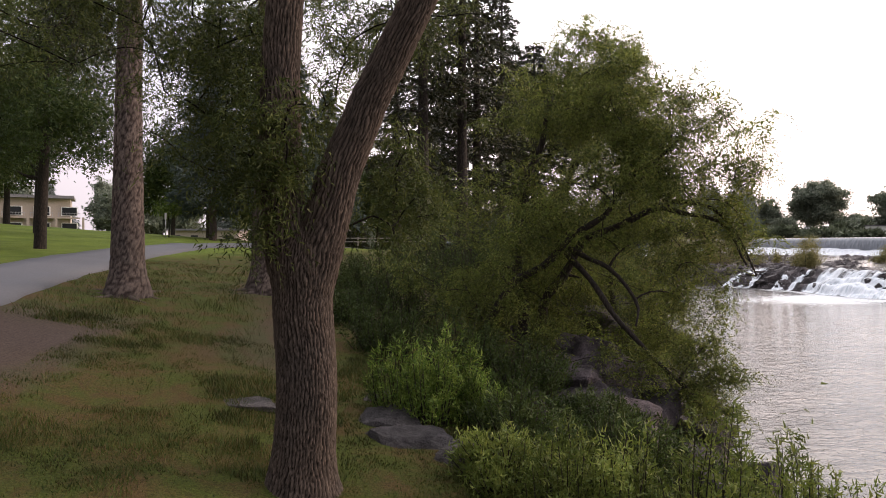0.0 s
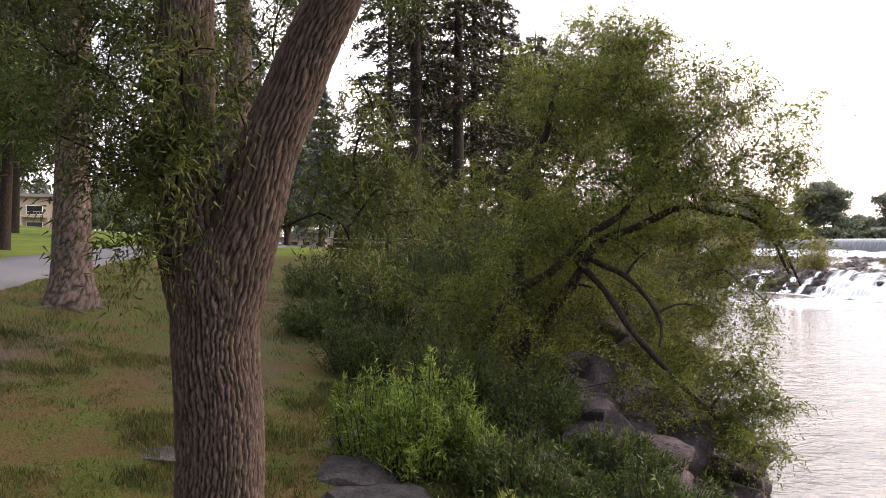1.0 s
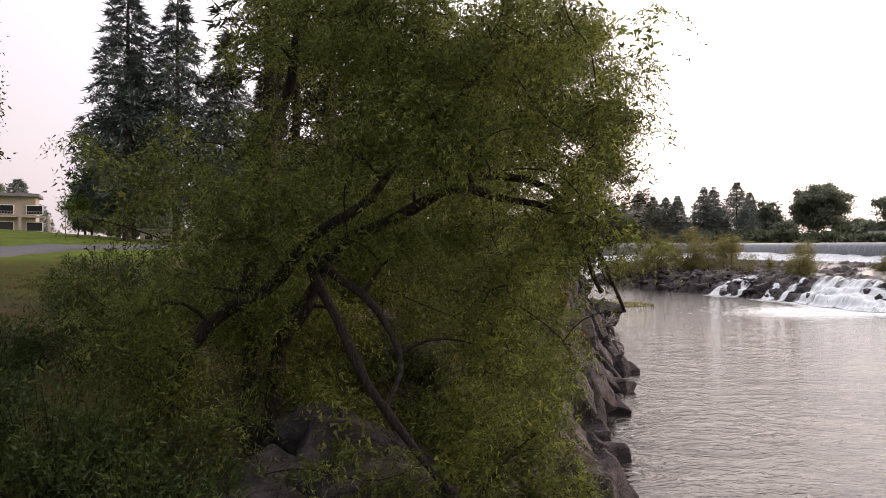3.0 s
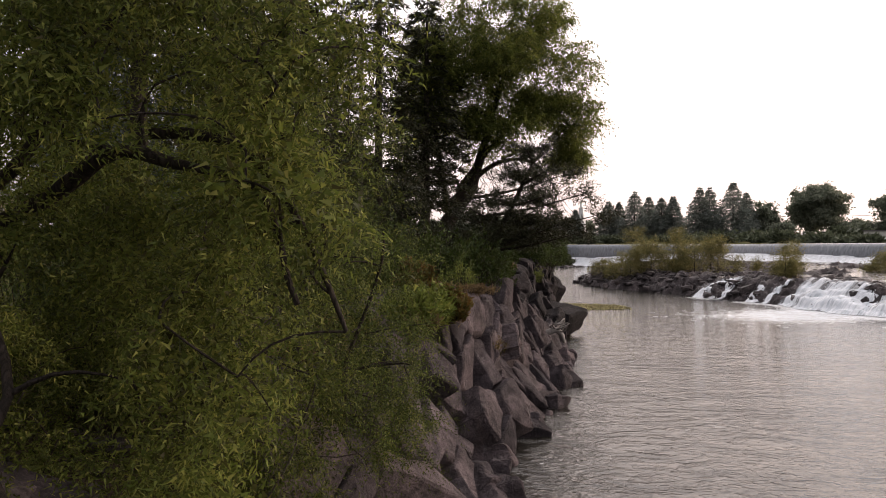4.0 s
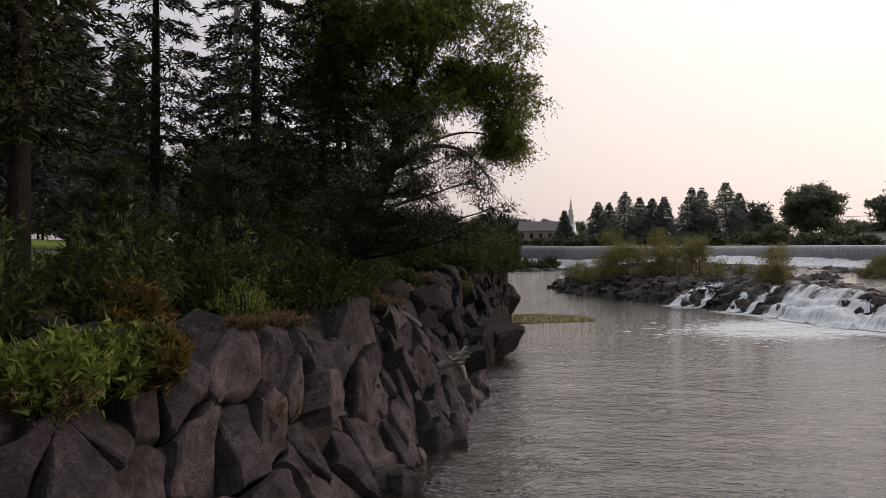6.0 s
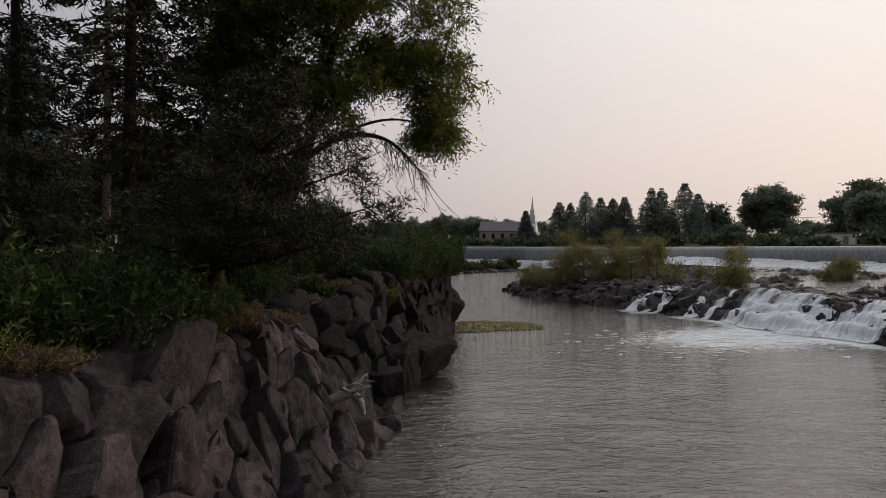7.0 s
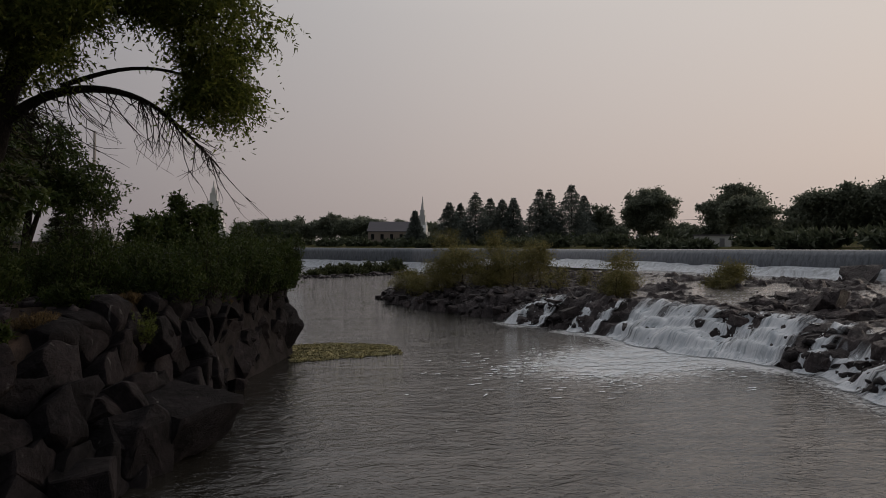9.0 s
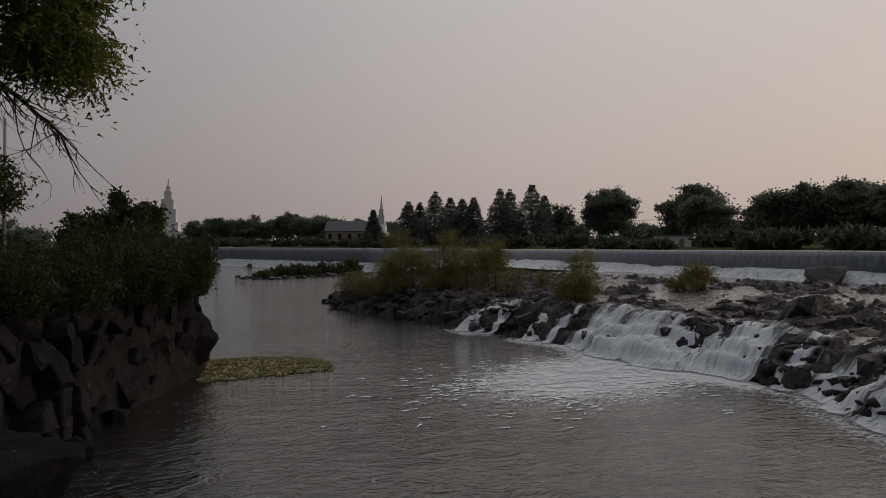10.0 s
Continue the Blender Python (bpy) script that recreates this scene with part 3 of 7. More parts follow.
def falls_sheet(name, lo, hi, density, label):
    """A sheet of water draped over the ledges; density: how white it runs along the lip."""
    foot = np.array([p for p in resample(FOOT, 0.14) if lo <= p[1] <= hi and p[0] < 60])
    for _ in range(20):
        foot[1:-1] = (foot[:-2] + 2 * foot[1:-1] + foot[2:]) / 4
    tg = np.gradient(foot, axis=0)
    tg /= np.linalg.norm(tg, axis=1)[:, None]
    inn = np.stack([tg[:, 1], -tg[:, 0]], 1)
    n, m = len(foot), 52
    s = np.linspace(7.5, -1.4, m)
    u = np.arange(n) * 0.14
    X = foot[None, :, 0] + inn[None, :, 0] * s[:, None]
    Y = foot[None, :, 1] + inn[None, :, 1] * s[:, None]
    U = np.broadcast_to(u[None], X.shape)
    S = np.broadcast_to(s[:, None], X.shape)
    Z = np.maximum(shelf(X, Y), -0.02) + 0.27 + 0.40 * fbm(U * 0.55, S * 0.6, 81) + 0.20 * fbm(U * 1.6, S * 0.9, 82) + 0.10 * fbm(U * 5, S * 1.2, 85)
    SW = foot_wander(X, Y)
    Z = np.where(SW < 0.0, 0.07 + (np.maximum(Z, 0.07) - 0.07) * smooth(-0.5, 0.0, SW), Z)
    edge = smooth(0, 1.0, U) * smooth(u[-1], u[-1] - 1.0, U) * smooth(5.6, 3.8, S) * smooth(-1.3, -0.2, SW)
    FY = np.broadcast_to(foot[None, :, 1], X.shape) + 0.5 * fbm(S * 0.6, U * 0.4, 84)
    D = density * smooth(61.2, 62.4, FY) * smooth(76.0, 75.0, FY)
    for at, half, strong in CHUTES:
        half = half * (0.75 + 0.45 * smooth(3.0, 0.0, S))
        D = np.maximum(D, strong * np.exp(-(np.abs(FY - at) / half) ** 2.4) * (0.25 + 0.75 * smooth(4.4, 2.2, S)))
    D = (D + 0.08 + 0.45 * fbm(U * 0.5, S * 0.3, 83) + 0.2 * fbm(U * 2.2, S * 0.4, 86)) * edge - (1 - edge) * 0.6
    heavy = (np.clip(D, 0, 0.9) ** 1.5).ravel()
    pick = rng.choice(n * m, int(24 * u[-1]), p=heavy / heavy.sum())
    FLECKS.append(np.stack([X, Y, Z], -1).reshape(-1, 3)[pick] + rng.normal(0, 0.09, (len(pick), 3)) + np.array([0, 0, 1.0]) * rng.exponential(0.10, (len(pick), 1)))
    i = np.arange(n * m).reshape(m, n)
    f = np.stack([i[:-1, :-1], i[1:, :-1], i[1:, 1:], i[:-1, 1:]], -1).reshape(-1, 4)
    ob = mesh_object(name, np.stack([X, Y, Z], -1).reshape(-1, 3), f, STREAM, smooth=True)
    paint(ob, "flow", U.ravel(), S.ravel(), D.ravel())
    return tagged(ob, label, "waterfall", kind="structure")


falls_sheet("waterfall_main", 61.0, 76.2, 0.30, "broad white waterfall tumbling over basalt ledges")
falls_sheet("waterfall_side", 81.0, 86.4, 0.0, "small white cascade slipping down dark rock")
falls_sheet("waterfall_trickle", 75.8, 79.6, 0.0, "thin white trickles between wet rocks")
falls_sheet("waterfall_near", 46.0, 61.4, 0.0, "white water dropping between dark boulders")
WHITEWATER = plain("white_water", (0.88, 0.92, 0.95), 0.6, 0, 0.08)


def fleck_mesh(name, c, long_, wide_, way, label):
    """Small torn shreds of white water."""
    k = len(c)
    a = unit(way + 0.5 * rng.normal(size=(k, 3)))
    w = unit(np.cross(a, rng.normal(size=(k, 3))))
    L = long_ * rng.uniform(0.4, 1.6, (k, 1))
    W = wide_ * rng.uniform(0.4, 1.5, (k, 1))
    v = np.stack([c + w * W * 0.5, c + a * L, c - w * W * 0.5], 1).reshape(-1, 3)
    return tagged(mesh_object(name, v, np.arange(3 * k).reshape(k, 3), WHITEWATER), label, "waterfall", kind="stuff")


FLECKS = np.concatenate(FLECKS)
fleck_mesh("spray", FLECKS, 0.17, 0.07, np.array([-0.5, 0, -0.8]), "torn white shreds of falling water")
fq = np.array([37.5, 65.0]) + rng.normal(size=(2600, 2)) * np.array([3.4, 2.6])
fq[:, 0] += 0.5 * (fq[:, 1] - 65.0)
fv = np.array([(p[0], p[1]) for p in fq if foot_side(np.array([p[0]]), np.array([p[1]]))[0] < -0.2 and fbm(np.array([p[0] * 0.9]), np.array([p[1] * 1.6]), 87)[0] > -0.08])
fw = rng.normal(size=(len(fv), 3)) * np.array([0.5, 0.25, 0.0]) + np.array([-1.0, -0.15, 0])
fa = unit(fw)
fl = rng.uniform(0.2, 0.8, (len(fv), 1))
fs = np.stack([-fa[:, 1], fa[:, 0], 0 * fa[:, 0]], -1) * rng.uniform(0.03, 0.09, (len(fv), 1))
fc = np.column_stack([fv, 0.03 + 0.015 * rng.random(len(fv))])
tagged(mesh_object("foam_streak", np.stack([fc + fs, fc + fa * fl, fc - fs], 1).reshape(-1, 3), np.arange(3 * len(fv)).reshape(len(fv), 3), WHITEWATER), "white foam streaks drifting from the falls", "foam", kind="stuff")


# ---- rocks ----
def rock_mesh(name, seed, mat, size=(1, 1, 1), planes=9, level=3, crisp=60.0):
    """An angular block: a ball flattened by random planes, its edges worn and its faces pitted."""
    r = np.random.default_rng(seed)
    bm = bmesh.new()
    bmesh.ops.create_icosphere(bm, subdivisions=level, radius=1.0)
    N = r.normal(size=(planes, 3))
    N[:6] = np.array([(1, 0, 0), (-1, 0, 0), (0, 1, 0), (0, -1, 0), (0, 0, 1), (0, 0, -1)]) + r.normal(0, 0.28, (6, 3))
    N /= np.linalg.norm(N, axis=1)[:, None]
    D = r.uniform(0.34, 0.54, planes)
    ph = r.uniform(0, 9, 3)
    for v in bm.verts:
        d = np.array(v.co)
        k = np.maximum(N @ d, 0) / D
        rad = float((k ** crisp).sum() ** (-1 / crisp))
        q = Vector((d[0] * 2.2 + ph[0], d[1] * 2.2 + ph[1], d[2] * 2.2 + ph[2]))
        rad *= 1 + 0.05 * noise.noise(q) + 0.045 * noise.noise(q * 3.1)
        v.co = Vector((d[0] * rad * size[0], d[1] * rad * size[1], d[2] * rad * size[2]))
    me = bpy.data.meshes.new(name)
    bm.to_mesh(me)
    bm.free()
    me.materials.append(mat)
    me.polygons.foreach_set("use_smooth", np.ones(len(me.polygons), dtype=bool))
    me.set_sharp_from_angle(angle=radians(22))
    return me


def block_mesh(name, seed, mat, size=(1, 1, 1), extra=4):
    """A broken block with flat faces and worn edges."""
    r = np.random.default_rng(seed)
    bm = bmesh.new()
    for x in (-1, 1):
        for y in (-1, 1):
            for z in (-1, 1):
                p = np.array([x, y, z]) * 0.5 * r.uniform(0.5, 1.0, 3)
                bm.verts.new((p[0] * size[0], p[1] * size[1], p[2] * size[2]))
    for _ in range(extra):
        p = unit(r.normal(size=3)) * r.uniform(0.5, 0.68)
        bm.verts.new((p[0] * size[0], p[1] * size[1], p[2] * size[2]))
    hull = bmesh.ops.convex_hull(bm, input=bm.verts)
    bmesh.ops.delete(bm, geom=[v for v in bm.verts if not v.link_faces], context="VERTS")
    bmesh.ops.dissolve_limit(bm, angle_limit=radians(9), verts=bm.verts, edges=bm.edges)
    bmesh.ops.bevel(bm, geom=list(bm.edges), offset=0.025, segments=1, affect="EDGES")
    bmesh.ops.triangulate(bm, faces=bm.faces)
    bmesh.ops.subdivide_edges(bm, edges=[e for e in bm.edges if e.calc_length() > 0.22], cuts=2, use_grid_fill=True)
    bmesh.ops.triangulate(bm, faces=bm.faces)
    shift = Vector(r.uniform(0, 50, 3))
    for v in bm.verts:
        q = v.co + shift
        v.co += v.co.normalized() * (0.07 * noise.noise(q * 2.2) + 0.05 * noise.noise(q * 5.5))
    bmesh.ops.recalc_face_normals(bm, faces=bm.faces)
    me = bpy.data.meshes.new(name)
    bm.to_mesh(me)
    bm.free()
    me.materials.append(mat)
    return me


ROCKS = [block_mesh("rock", 100 + i, ROCK, (1.15, 0.95, 0.9), 3 + i % 4) for i in range(20)]
SHADED_BLOCKS = [block_mesh("rock", 180 + i, SHADEDROCK, (1.1, 0.95, 1.0 + 0.3 * (i % 2)), 3 + i % 3) for i in range(16)]
WETS = [block_mesh("ledge_rock", 200 + i, WETROCK, (1.25, 1.1, 0.8), 3 + i % 4) for i in range(14)]

bank_rocks = holder("riverbank", (12, 40, 0), "steep bank of stacked angular dark basalt blocks", "riverbank", kind="structure")
point_rocks = holder("point_cliff", (16, 60, 0), "low shaded basalt cliff at the tip of the bank", "cliff", kind="structure")
shelf_rocks = holder("rock_ledges", (44, 75, 0), "dark wet basalt ledges round the falls", "rocks", kind="structure")


def drop_rock(me, at, size, turn, parent):
    ob = new(me.name, me)
    ob.parent = parent
    ob.matrix_parent_inverse = Matrix.Translation(-parent.location)
    ob.matrix_basis = pose(*at, *turn) @ Matrix.Diagonal((*size, 1))
    return ob


def bank_course(y0, y1, rows_up, step, size, lean, up, back, parent, kinds, setback=0.1):
    """Courses of blocks from the water up the face of the bank."""
    edge = resample([p for p in BANK if y0 - 9 <= p[1] <= y1 + 9], step)
    for k, p in enumerate(edge):
        if not y0 <= p[1] <= y1:
            continue
        q = edge[min(k + 1, len(edge) - 1)] - edge[max(k - 1, 0)]
        q /= np.linalg.norm(q)
        inland = np.array([-q[1], q[0]])
        heading = math.degrees(math.atan2(q[1], q[0]))
        for r in range(rows_up):
            s = setback + r * back + rng.normal(0, 0.16)
            c = p + inland * s + q * rng.normal(0, 0.3)
            z = max(0.05 + up * r, gh(c[0], c[1]) - 0.15)
            if np.hypot(c[0] - 13.4, c[1] - 41.2) < 1.6 and z > 0.6:
                continue  # the hollow that holds the driftwood
            f = size * (0.5 + 1.1 * rng.random() ** 1.6)
            drop_rock(kinds[rng.integers(len(kinds))], (c[0], c[1], z + rng.normal(0, 0.12)),
                      (f * rng.uniform(1.0, 1.5), f * rng.uniform(0.8, 1.1), f * rng.uniform(0.8, 1.3)),
                      (rng.normal(14, 14), rng.normal(lean, 12), heading + rng.normal(0, 28)), parent)


bank_course(9, 27, 3, 1.25, 1.15, 10, 0.5, 0.9, bank_rocks, ROCKS)


edge_pts = resample([p for p in BANK if 8 <= p[1] <= 90], 0.25)
for _ in range(14):
    edge_pts[1:-1] = (edge_pts[:-2] + 2 * edge_pts[1:-1] + edge_pts[2:]) / 4
edge_run = np.concatenate([[0], np.cumsum(np.linalg.norm(np.diff(edge_pts, axis=0), axis=1))])
edge_way = unit(np.gradient(edge_pts, axis=0))


def bank_face(a, u):
    """The point of the bank's face a metres along the water's edge and u metres up the profile."""
    p = np.array([np.interp(a, edge_run, edge_pts[:, k]) for k in (0, 1)])
    w = np.array([np.interp(a, edge_run, edge_way[:, k]) for k in (0, 1)])
    s0, s2, st, zt = (float(np.interp(p[1], BROW_Y, [r[k] for r in BROW])) for k in (1, 2, 3, 4))
    prof = [(s0 - 0.2, -0.9), (s0, 0.0), (s2, 2.0), (st, zt), (st + 0.5, zt + 0.2), (st + 2.2, zt + 0.1)]
    for (sa, za), (sb, zb) in zip(prof[:-1], prof[1:]):
        d = math.hypot(sb - sa, zb - za)
        if u <= d or (sb, zb) == prof[-1]:
            q = min(u / d, 1.0)
            s, z = sa + (sb - sa) * q, za + (zb - za) * q
            break
        u -= d
    return Vector((p[0] - w[1] * s, p[1] + w[0] * s, z))


def clip_cell(poly, px, py, qx, qy):
    """Keeps the side of the polygon nearer to p than to q."""
    mx, my, nx, ny = (px + qx) / 2, (py + qy) / 2, qx - px, qy - py
    side = [(x - mx) * nx + (y - my) * ny for x, y in poly]
    out = []
    for i, (x, y) in enumerate(poly):
        j = (i + 1) % len(poly)
        if side[i] <= 0:
            out.append((x, y))
        if (side[i] < 0) != (side[j] < 0):
            q = side[i] / (side[i] - side[j])
            out.append((x + (poly[j][0] - x) * q, y + (poly[j][1] - y) * q))
    return out


def fitted_blocks(y0, y1, wide, tall, parent, mat, seed, proud=0.16, skew=0.25, lim=6.2):
    """Jointed basalt: blocks that fit together over the bank's face, their edges worn and joints open."""
    r = np.random.default_rng(seed)
    a0, a1 = (float(np.interp(y, edge_pts[:, 1], edge_run)) for y in (y0, y1))
    seeds = []
    for i in range(int((a1 - a0) / wide) + 1):
        for j in range(int(lim / tall) + 1):
            seeds.append((i + r.uniform(-0.42, 0.42), j + (0.5 if i % 2 else 0.0) + r.uniform(-0.42, 0.42)))
    for k, (ci, cj) in enumerate(seeds):
        if cj * tall > lim or r.random() < 0.03:
            continue
        poly = [(ci - 1.4, cj - 1.4), (ci + 1.4, cj - 1.4), (ci + 1.4, cj + 1.4), (ci - 1.4, cj + 1.4)]
        for m_, (qi, qj) in enumerate(seeds):
            if m_ != k and abs(qi - ci) < 2.6 and abs(qj - cj) < 2.6:
                poly = clip_cell(poly, ci, cj, qi, qj)
        if len(poly) < 3:
            continue
        # outline with broken edges
        line = []
        for i, (x, y) in enumerate(poly):
            nx_, ny_ = poly[(i + 1) % len(poly)]
            n = 3 if math.hypot(nx_ - x, ny_ - y) > 0.45 else 2 if math.hypot(nx_ - x, ny_ - y) > 0.2 else 1
            for q in range(n):
                e = q / n
                w_ = 0.05 if q else 0.02
                line.append((x + (nx_ - x) * e + r.normal(0, w_), y + (ny_ - y) * e + r.normal(0, w_)))
        def place(x, y):
            return bank_face(a0 + x * wide + skew * (y * tall - 3), max(0.0, y * tall))
        c = place(ci, cj)
        e1 = (place(ci + 0.3, cj) - place(ci - 0.3, cj)).normalized()
        e2 = (place(ci, cj + 0.3) - place(ci, cj - 0.3)).normalized()
        nrm = e1.cross(e2).normalized()
        if nrm.x < 0 and nrm.z < 0.3:
            nrm = -nrm
        h = proud * r.normal(0.0, 1.0)
        if r.random() < 0.10:
            h -= 0.35
        ta, tb = r.normal(0, 0.2), r.normal(0.06, 0.22)
        bm = bmesh.new()
        ring = []
        for inset, deep in ((0.96, -1.1), (0.95, -0.14), (0.9, -0.05), (0.8, -0.01), (0.55, 0.0), (0.28, 0.02)):
            row = []
            for x, y in line:
                p = place(ci + (x - ci) * inset, cj + (y - cj) * inset)
                d = p - c
                tilt = d.dot(e1) * ta + d.dot(e2) * tb
                rough = 0.06 * noise.noise(p * 1.7) + 0.045 * noise.noise(p * 4.1) + 0.025 * noise.noise(p * 9.0)
                row.append(bm.verts.new(p + nrm * ((h + tilt) * (1 if deep > -1 else 0.2) + deep + rough) - c))
            ring.append(row)
        for lo, hi in zip(ring[:-1], ring[1:]):
            for i in range(len(lo)):
                j = (i + 1) % len(lo)
                bm.faces.new((lo[i], lo[j], hi[j], hi[i]))
        mid = bm.verts.new(nrm * (h + 0.04 + 0.06 * r.normal()))
        for i in range(len(line)):
            bm.faces.new((ring[-1][i], ring[-1][(i + 1) % len(line)], mid))
        bmesh.ops.recalc_face_normals(bm, faces=bm.faces)
        me = bpy.data.meshes.new("rock")
        bm.to_mesh(me)
        bm.free()
        me.materials.append(mat)
        me.polygons.foreach_set("use_smooth", np.ones(len(me.polygons), dtype=bool))
        me.set_sharp_from_angle(angle=radians(26))
        ob = new("rock", me)
        ob.parent = parent
        ob.matrix_parent_inverse = Matrix.Translation(-parent.location)
        ob.matrix_basis = Matrix.Translation(c)


fitted_blocks(20, 34, 1.0, 1.3, bank_rocks, ROCK, 11, 0.2)
fitted_blocks(34, 43, 0.72, 1.15, bank_rocks, ROCK, 12, 0.17, 0.35)
# from here on the blocks wear the copy darkened for shade
fitted_blocks(43, 81, 1.15, 1.1, point_rocks, SHADEDROCK, 13, 0.26, 0.1)
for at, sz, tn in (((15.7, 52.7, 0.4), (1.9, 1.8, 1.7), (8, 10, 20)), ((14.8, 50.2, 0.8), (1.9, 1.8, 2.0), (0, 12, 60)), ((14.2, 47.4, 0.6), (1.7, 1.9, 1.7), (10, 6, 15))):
    drop_rock(SHADED_BLOCKS[int(at[1]) % 16], at, sz, tn, point_rocks)
# grey blocks in the hollow under the willow
for i in range(16):
    x, y = 3.0 + 0.62 * (i % 4) + rng.normal(0, 0.15), 13.6 + 0.95 * (i // 4) + rng.normal(0, 0.2)
    f = rng.uniform(0.8, 1.35)
    drop_rock(ROCKS[(i * 7) % 20], (x, y, gh(x, y) + 0.2 + 0.12 * (i // 4)), (1.2 * f, f, 0.8 * f), (rng.normal(0, 12), rng.normal(12, 10), rng.uniform(0, 360)), bank_rocks)
# a few loose blocks fallen at the water
for y in (24.6, 29.4, 33.0, 36.8, 43.6, 45.8, 57.0, 61.5, 74.0):
    p = [float(np.interp(y, edge_pts[:, 1], edge_pts[:, 0])), y]
    drop_rock((ROCKS if y < 46 else SHADED_BLOCKS)[int(y * 7) % 12], (p[0] + 0.35, p[1], 0.05), (1.1, 0.9, 0.8), (8, 12, y * 37 % 360), bank_rocks if y < 46 else point_rocks)

# wet ledges and boulders of the falls
def ledges(count, s_lo, s_hi, y_lo, y_hi, size, flat, sink=0.3):
    foot = resample(FOOT, 0.3)
    seg = np.array([p for p in foot if y_lo <= p[1] <= y_hi and p[0] < 62])
    for _ in range(count):
        j = rng.integers(1, len(seg) - 1)
        tg = seg[j + 1] - seg[j - 1]
        tg /= np.linalg.norm(tg) + 1e-9
        c = seg[j] + np.array([tg[1], -tg[0]]) * rng.uniform(s_lo, s_hi)
        if dam_side(*c) > -4:
            continue
        f = size * rng.uniform(0.5, 1.5)
        drop_rock(WETS[rng.integers(len(WETS))], (c[0], c[1], gh(c[0], c[1]) + f * flat * (0.5 - sink)), (f * rng.uniform(0.9, 1.7), f, f * flat * rng.uniform(0.7, 1.5)),
                  (rng.normal(0, 9), rng.normal(0, 9), rng.uniform(0, 360)), shelf_rocks)


ledges(70, -0.3, 2.0, 78, 117, 0.75, 0.9, 0.42)
ledges(60, 2, 8, 78, 112, 0.8, 0.6, 0.45)
ledges(42, -0.3, 3.5, 44, 62, 0.75, 0.9, 0.42)
ledges(9, 0.8, 4.5, 62, 78, 0.75, 0.9, 0.45)
ledges(90, 5, 24, 46, 92, 0.75, 0.8, 0.42)
ledges(6, 4.5, 9, 48, 58, 2.0, 0.9, 0.4)


def rubble(name, places, sizes, mat, label, flat=0.7):
    """Many small broken stones in one mesh."""
    bm = bmesh.new()
    bmesh.ops.create_icosphere(bm, subdivisions=1, radius=0.5)
    base = np.array([v.co[:] for v in bm.verts])
    tri_ = np.array([[v.index for v in f.verts] for f in bm.faces])
    bm.free()
    V, F = [], []
    for k, (p, z_) in enumerate(zip(places, sizes)):
        R = np.array(Euler((rng.uniform(-0.4, 0.4), rng.uniform(-0.4, 0.4), rng.uniform(0, 6.28))).to_matrix())
        w = base * (1 + rng.normal(0, 0.16, (len(base), 1))) * np.array([rng.uniform(0.8, 1.5), 1, flat * rng.uniform(0.7, 1.3)]) * z_
        V.append(w @ R.T + p)
        F.append(tri_ + k * len(base))
    return tagged(mesh_object(name, np.concatenate(V), np.concatenate(F), mat), label, "stones", kind="stuff")


def scatter_shelf(count, lo, hi, y_lo, y_hi):
    foot = resample(FOOT, 0.3)
    seg = np.array([p for p in foot if y_lo <= p[1] <= y_hi and p[0] < 62])
    j = rng.integers(1, len(seg) - 1, count)
    tg = seg[j + 1] - seg[j - 1]
    tg /= np.linalg.norm(tg, axis=1)[:, None] + 1e-9
    c = seg[j] + np.stack([tg[:, 1], -tg[:, 0]], 1) * rng.uniform(lo, hi, count)[:, None]
    c = c[dam_side(c[:, 0], c[:, 1]) < -3]
    return np.column_stack([c, ground_height(c[:, 0], c[:, 1]) + 0.05])


sp_ = np.concatenate([scatter_shelf(900, -0.4, 7, 78, 117), scatter_shelf(500, -0.4, 5, 46, 62), scatter_shelf(260, 3.5, 6, 62, 78), scatter_shelf(1100, 5, 30, 46, 94)])
rubble("ledge_stone", sp_, 0.25 + 0.75 * rng.random(len(sp_)) ** 2, WETROCK, "broken wet basalt stones over the ledges", 0.6)


def scatter_bank(count, lo, hi, y0, y1):
    edge = resample(BANK, 0.3)
    edge = edge[(edge[:, 1] > y0) & (edge[:, 1] < y1)]
    j = rng.integers(1, len(edge) - 1, count)
    q = edge[j + 1] - edge[j - 1]
    q /= np.linalg.norm(q, axis=1)[:, None]
    c = edge[j] + np.stack([-q[:, 1], q[:, 0]], 1) * rng.uniform(lo, hi, count)[:, None]
    return np.column_stack([c, ground_height(c[:, 0], c[:, 1]) + 0.06])


bp_ = np.concatenate([scatter_bank(500, 0.0, 5.5, 9, 30), scatter_bank(500, 2.0, 6.5, 27, 50), scatter_bank(500, 1.5, 7, 46, 82)])
rubble("bank_stone", bp_, 0.12 + 0.6 * rng.random(len(bp_)) ** 2.5, ROCK, "loose broken basalt stones along the bank", 0.7)
rubble("spit_stone", np.column_stack([20 + 26 * (u_ := rng.random(300)) + rng.normal(0, 3, 300), 178 + 30 * u_ + rng.normal(0, 3, 300), np.full(300, 0.05)]), 0.6 + 1.6 * rng.random(300) ** 2, WETROCK, "low dark stones of the spit", 0.5)


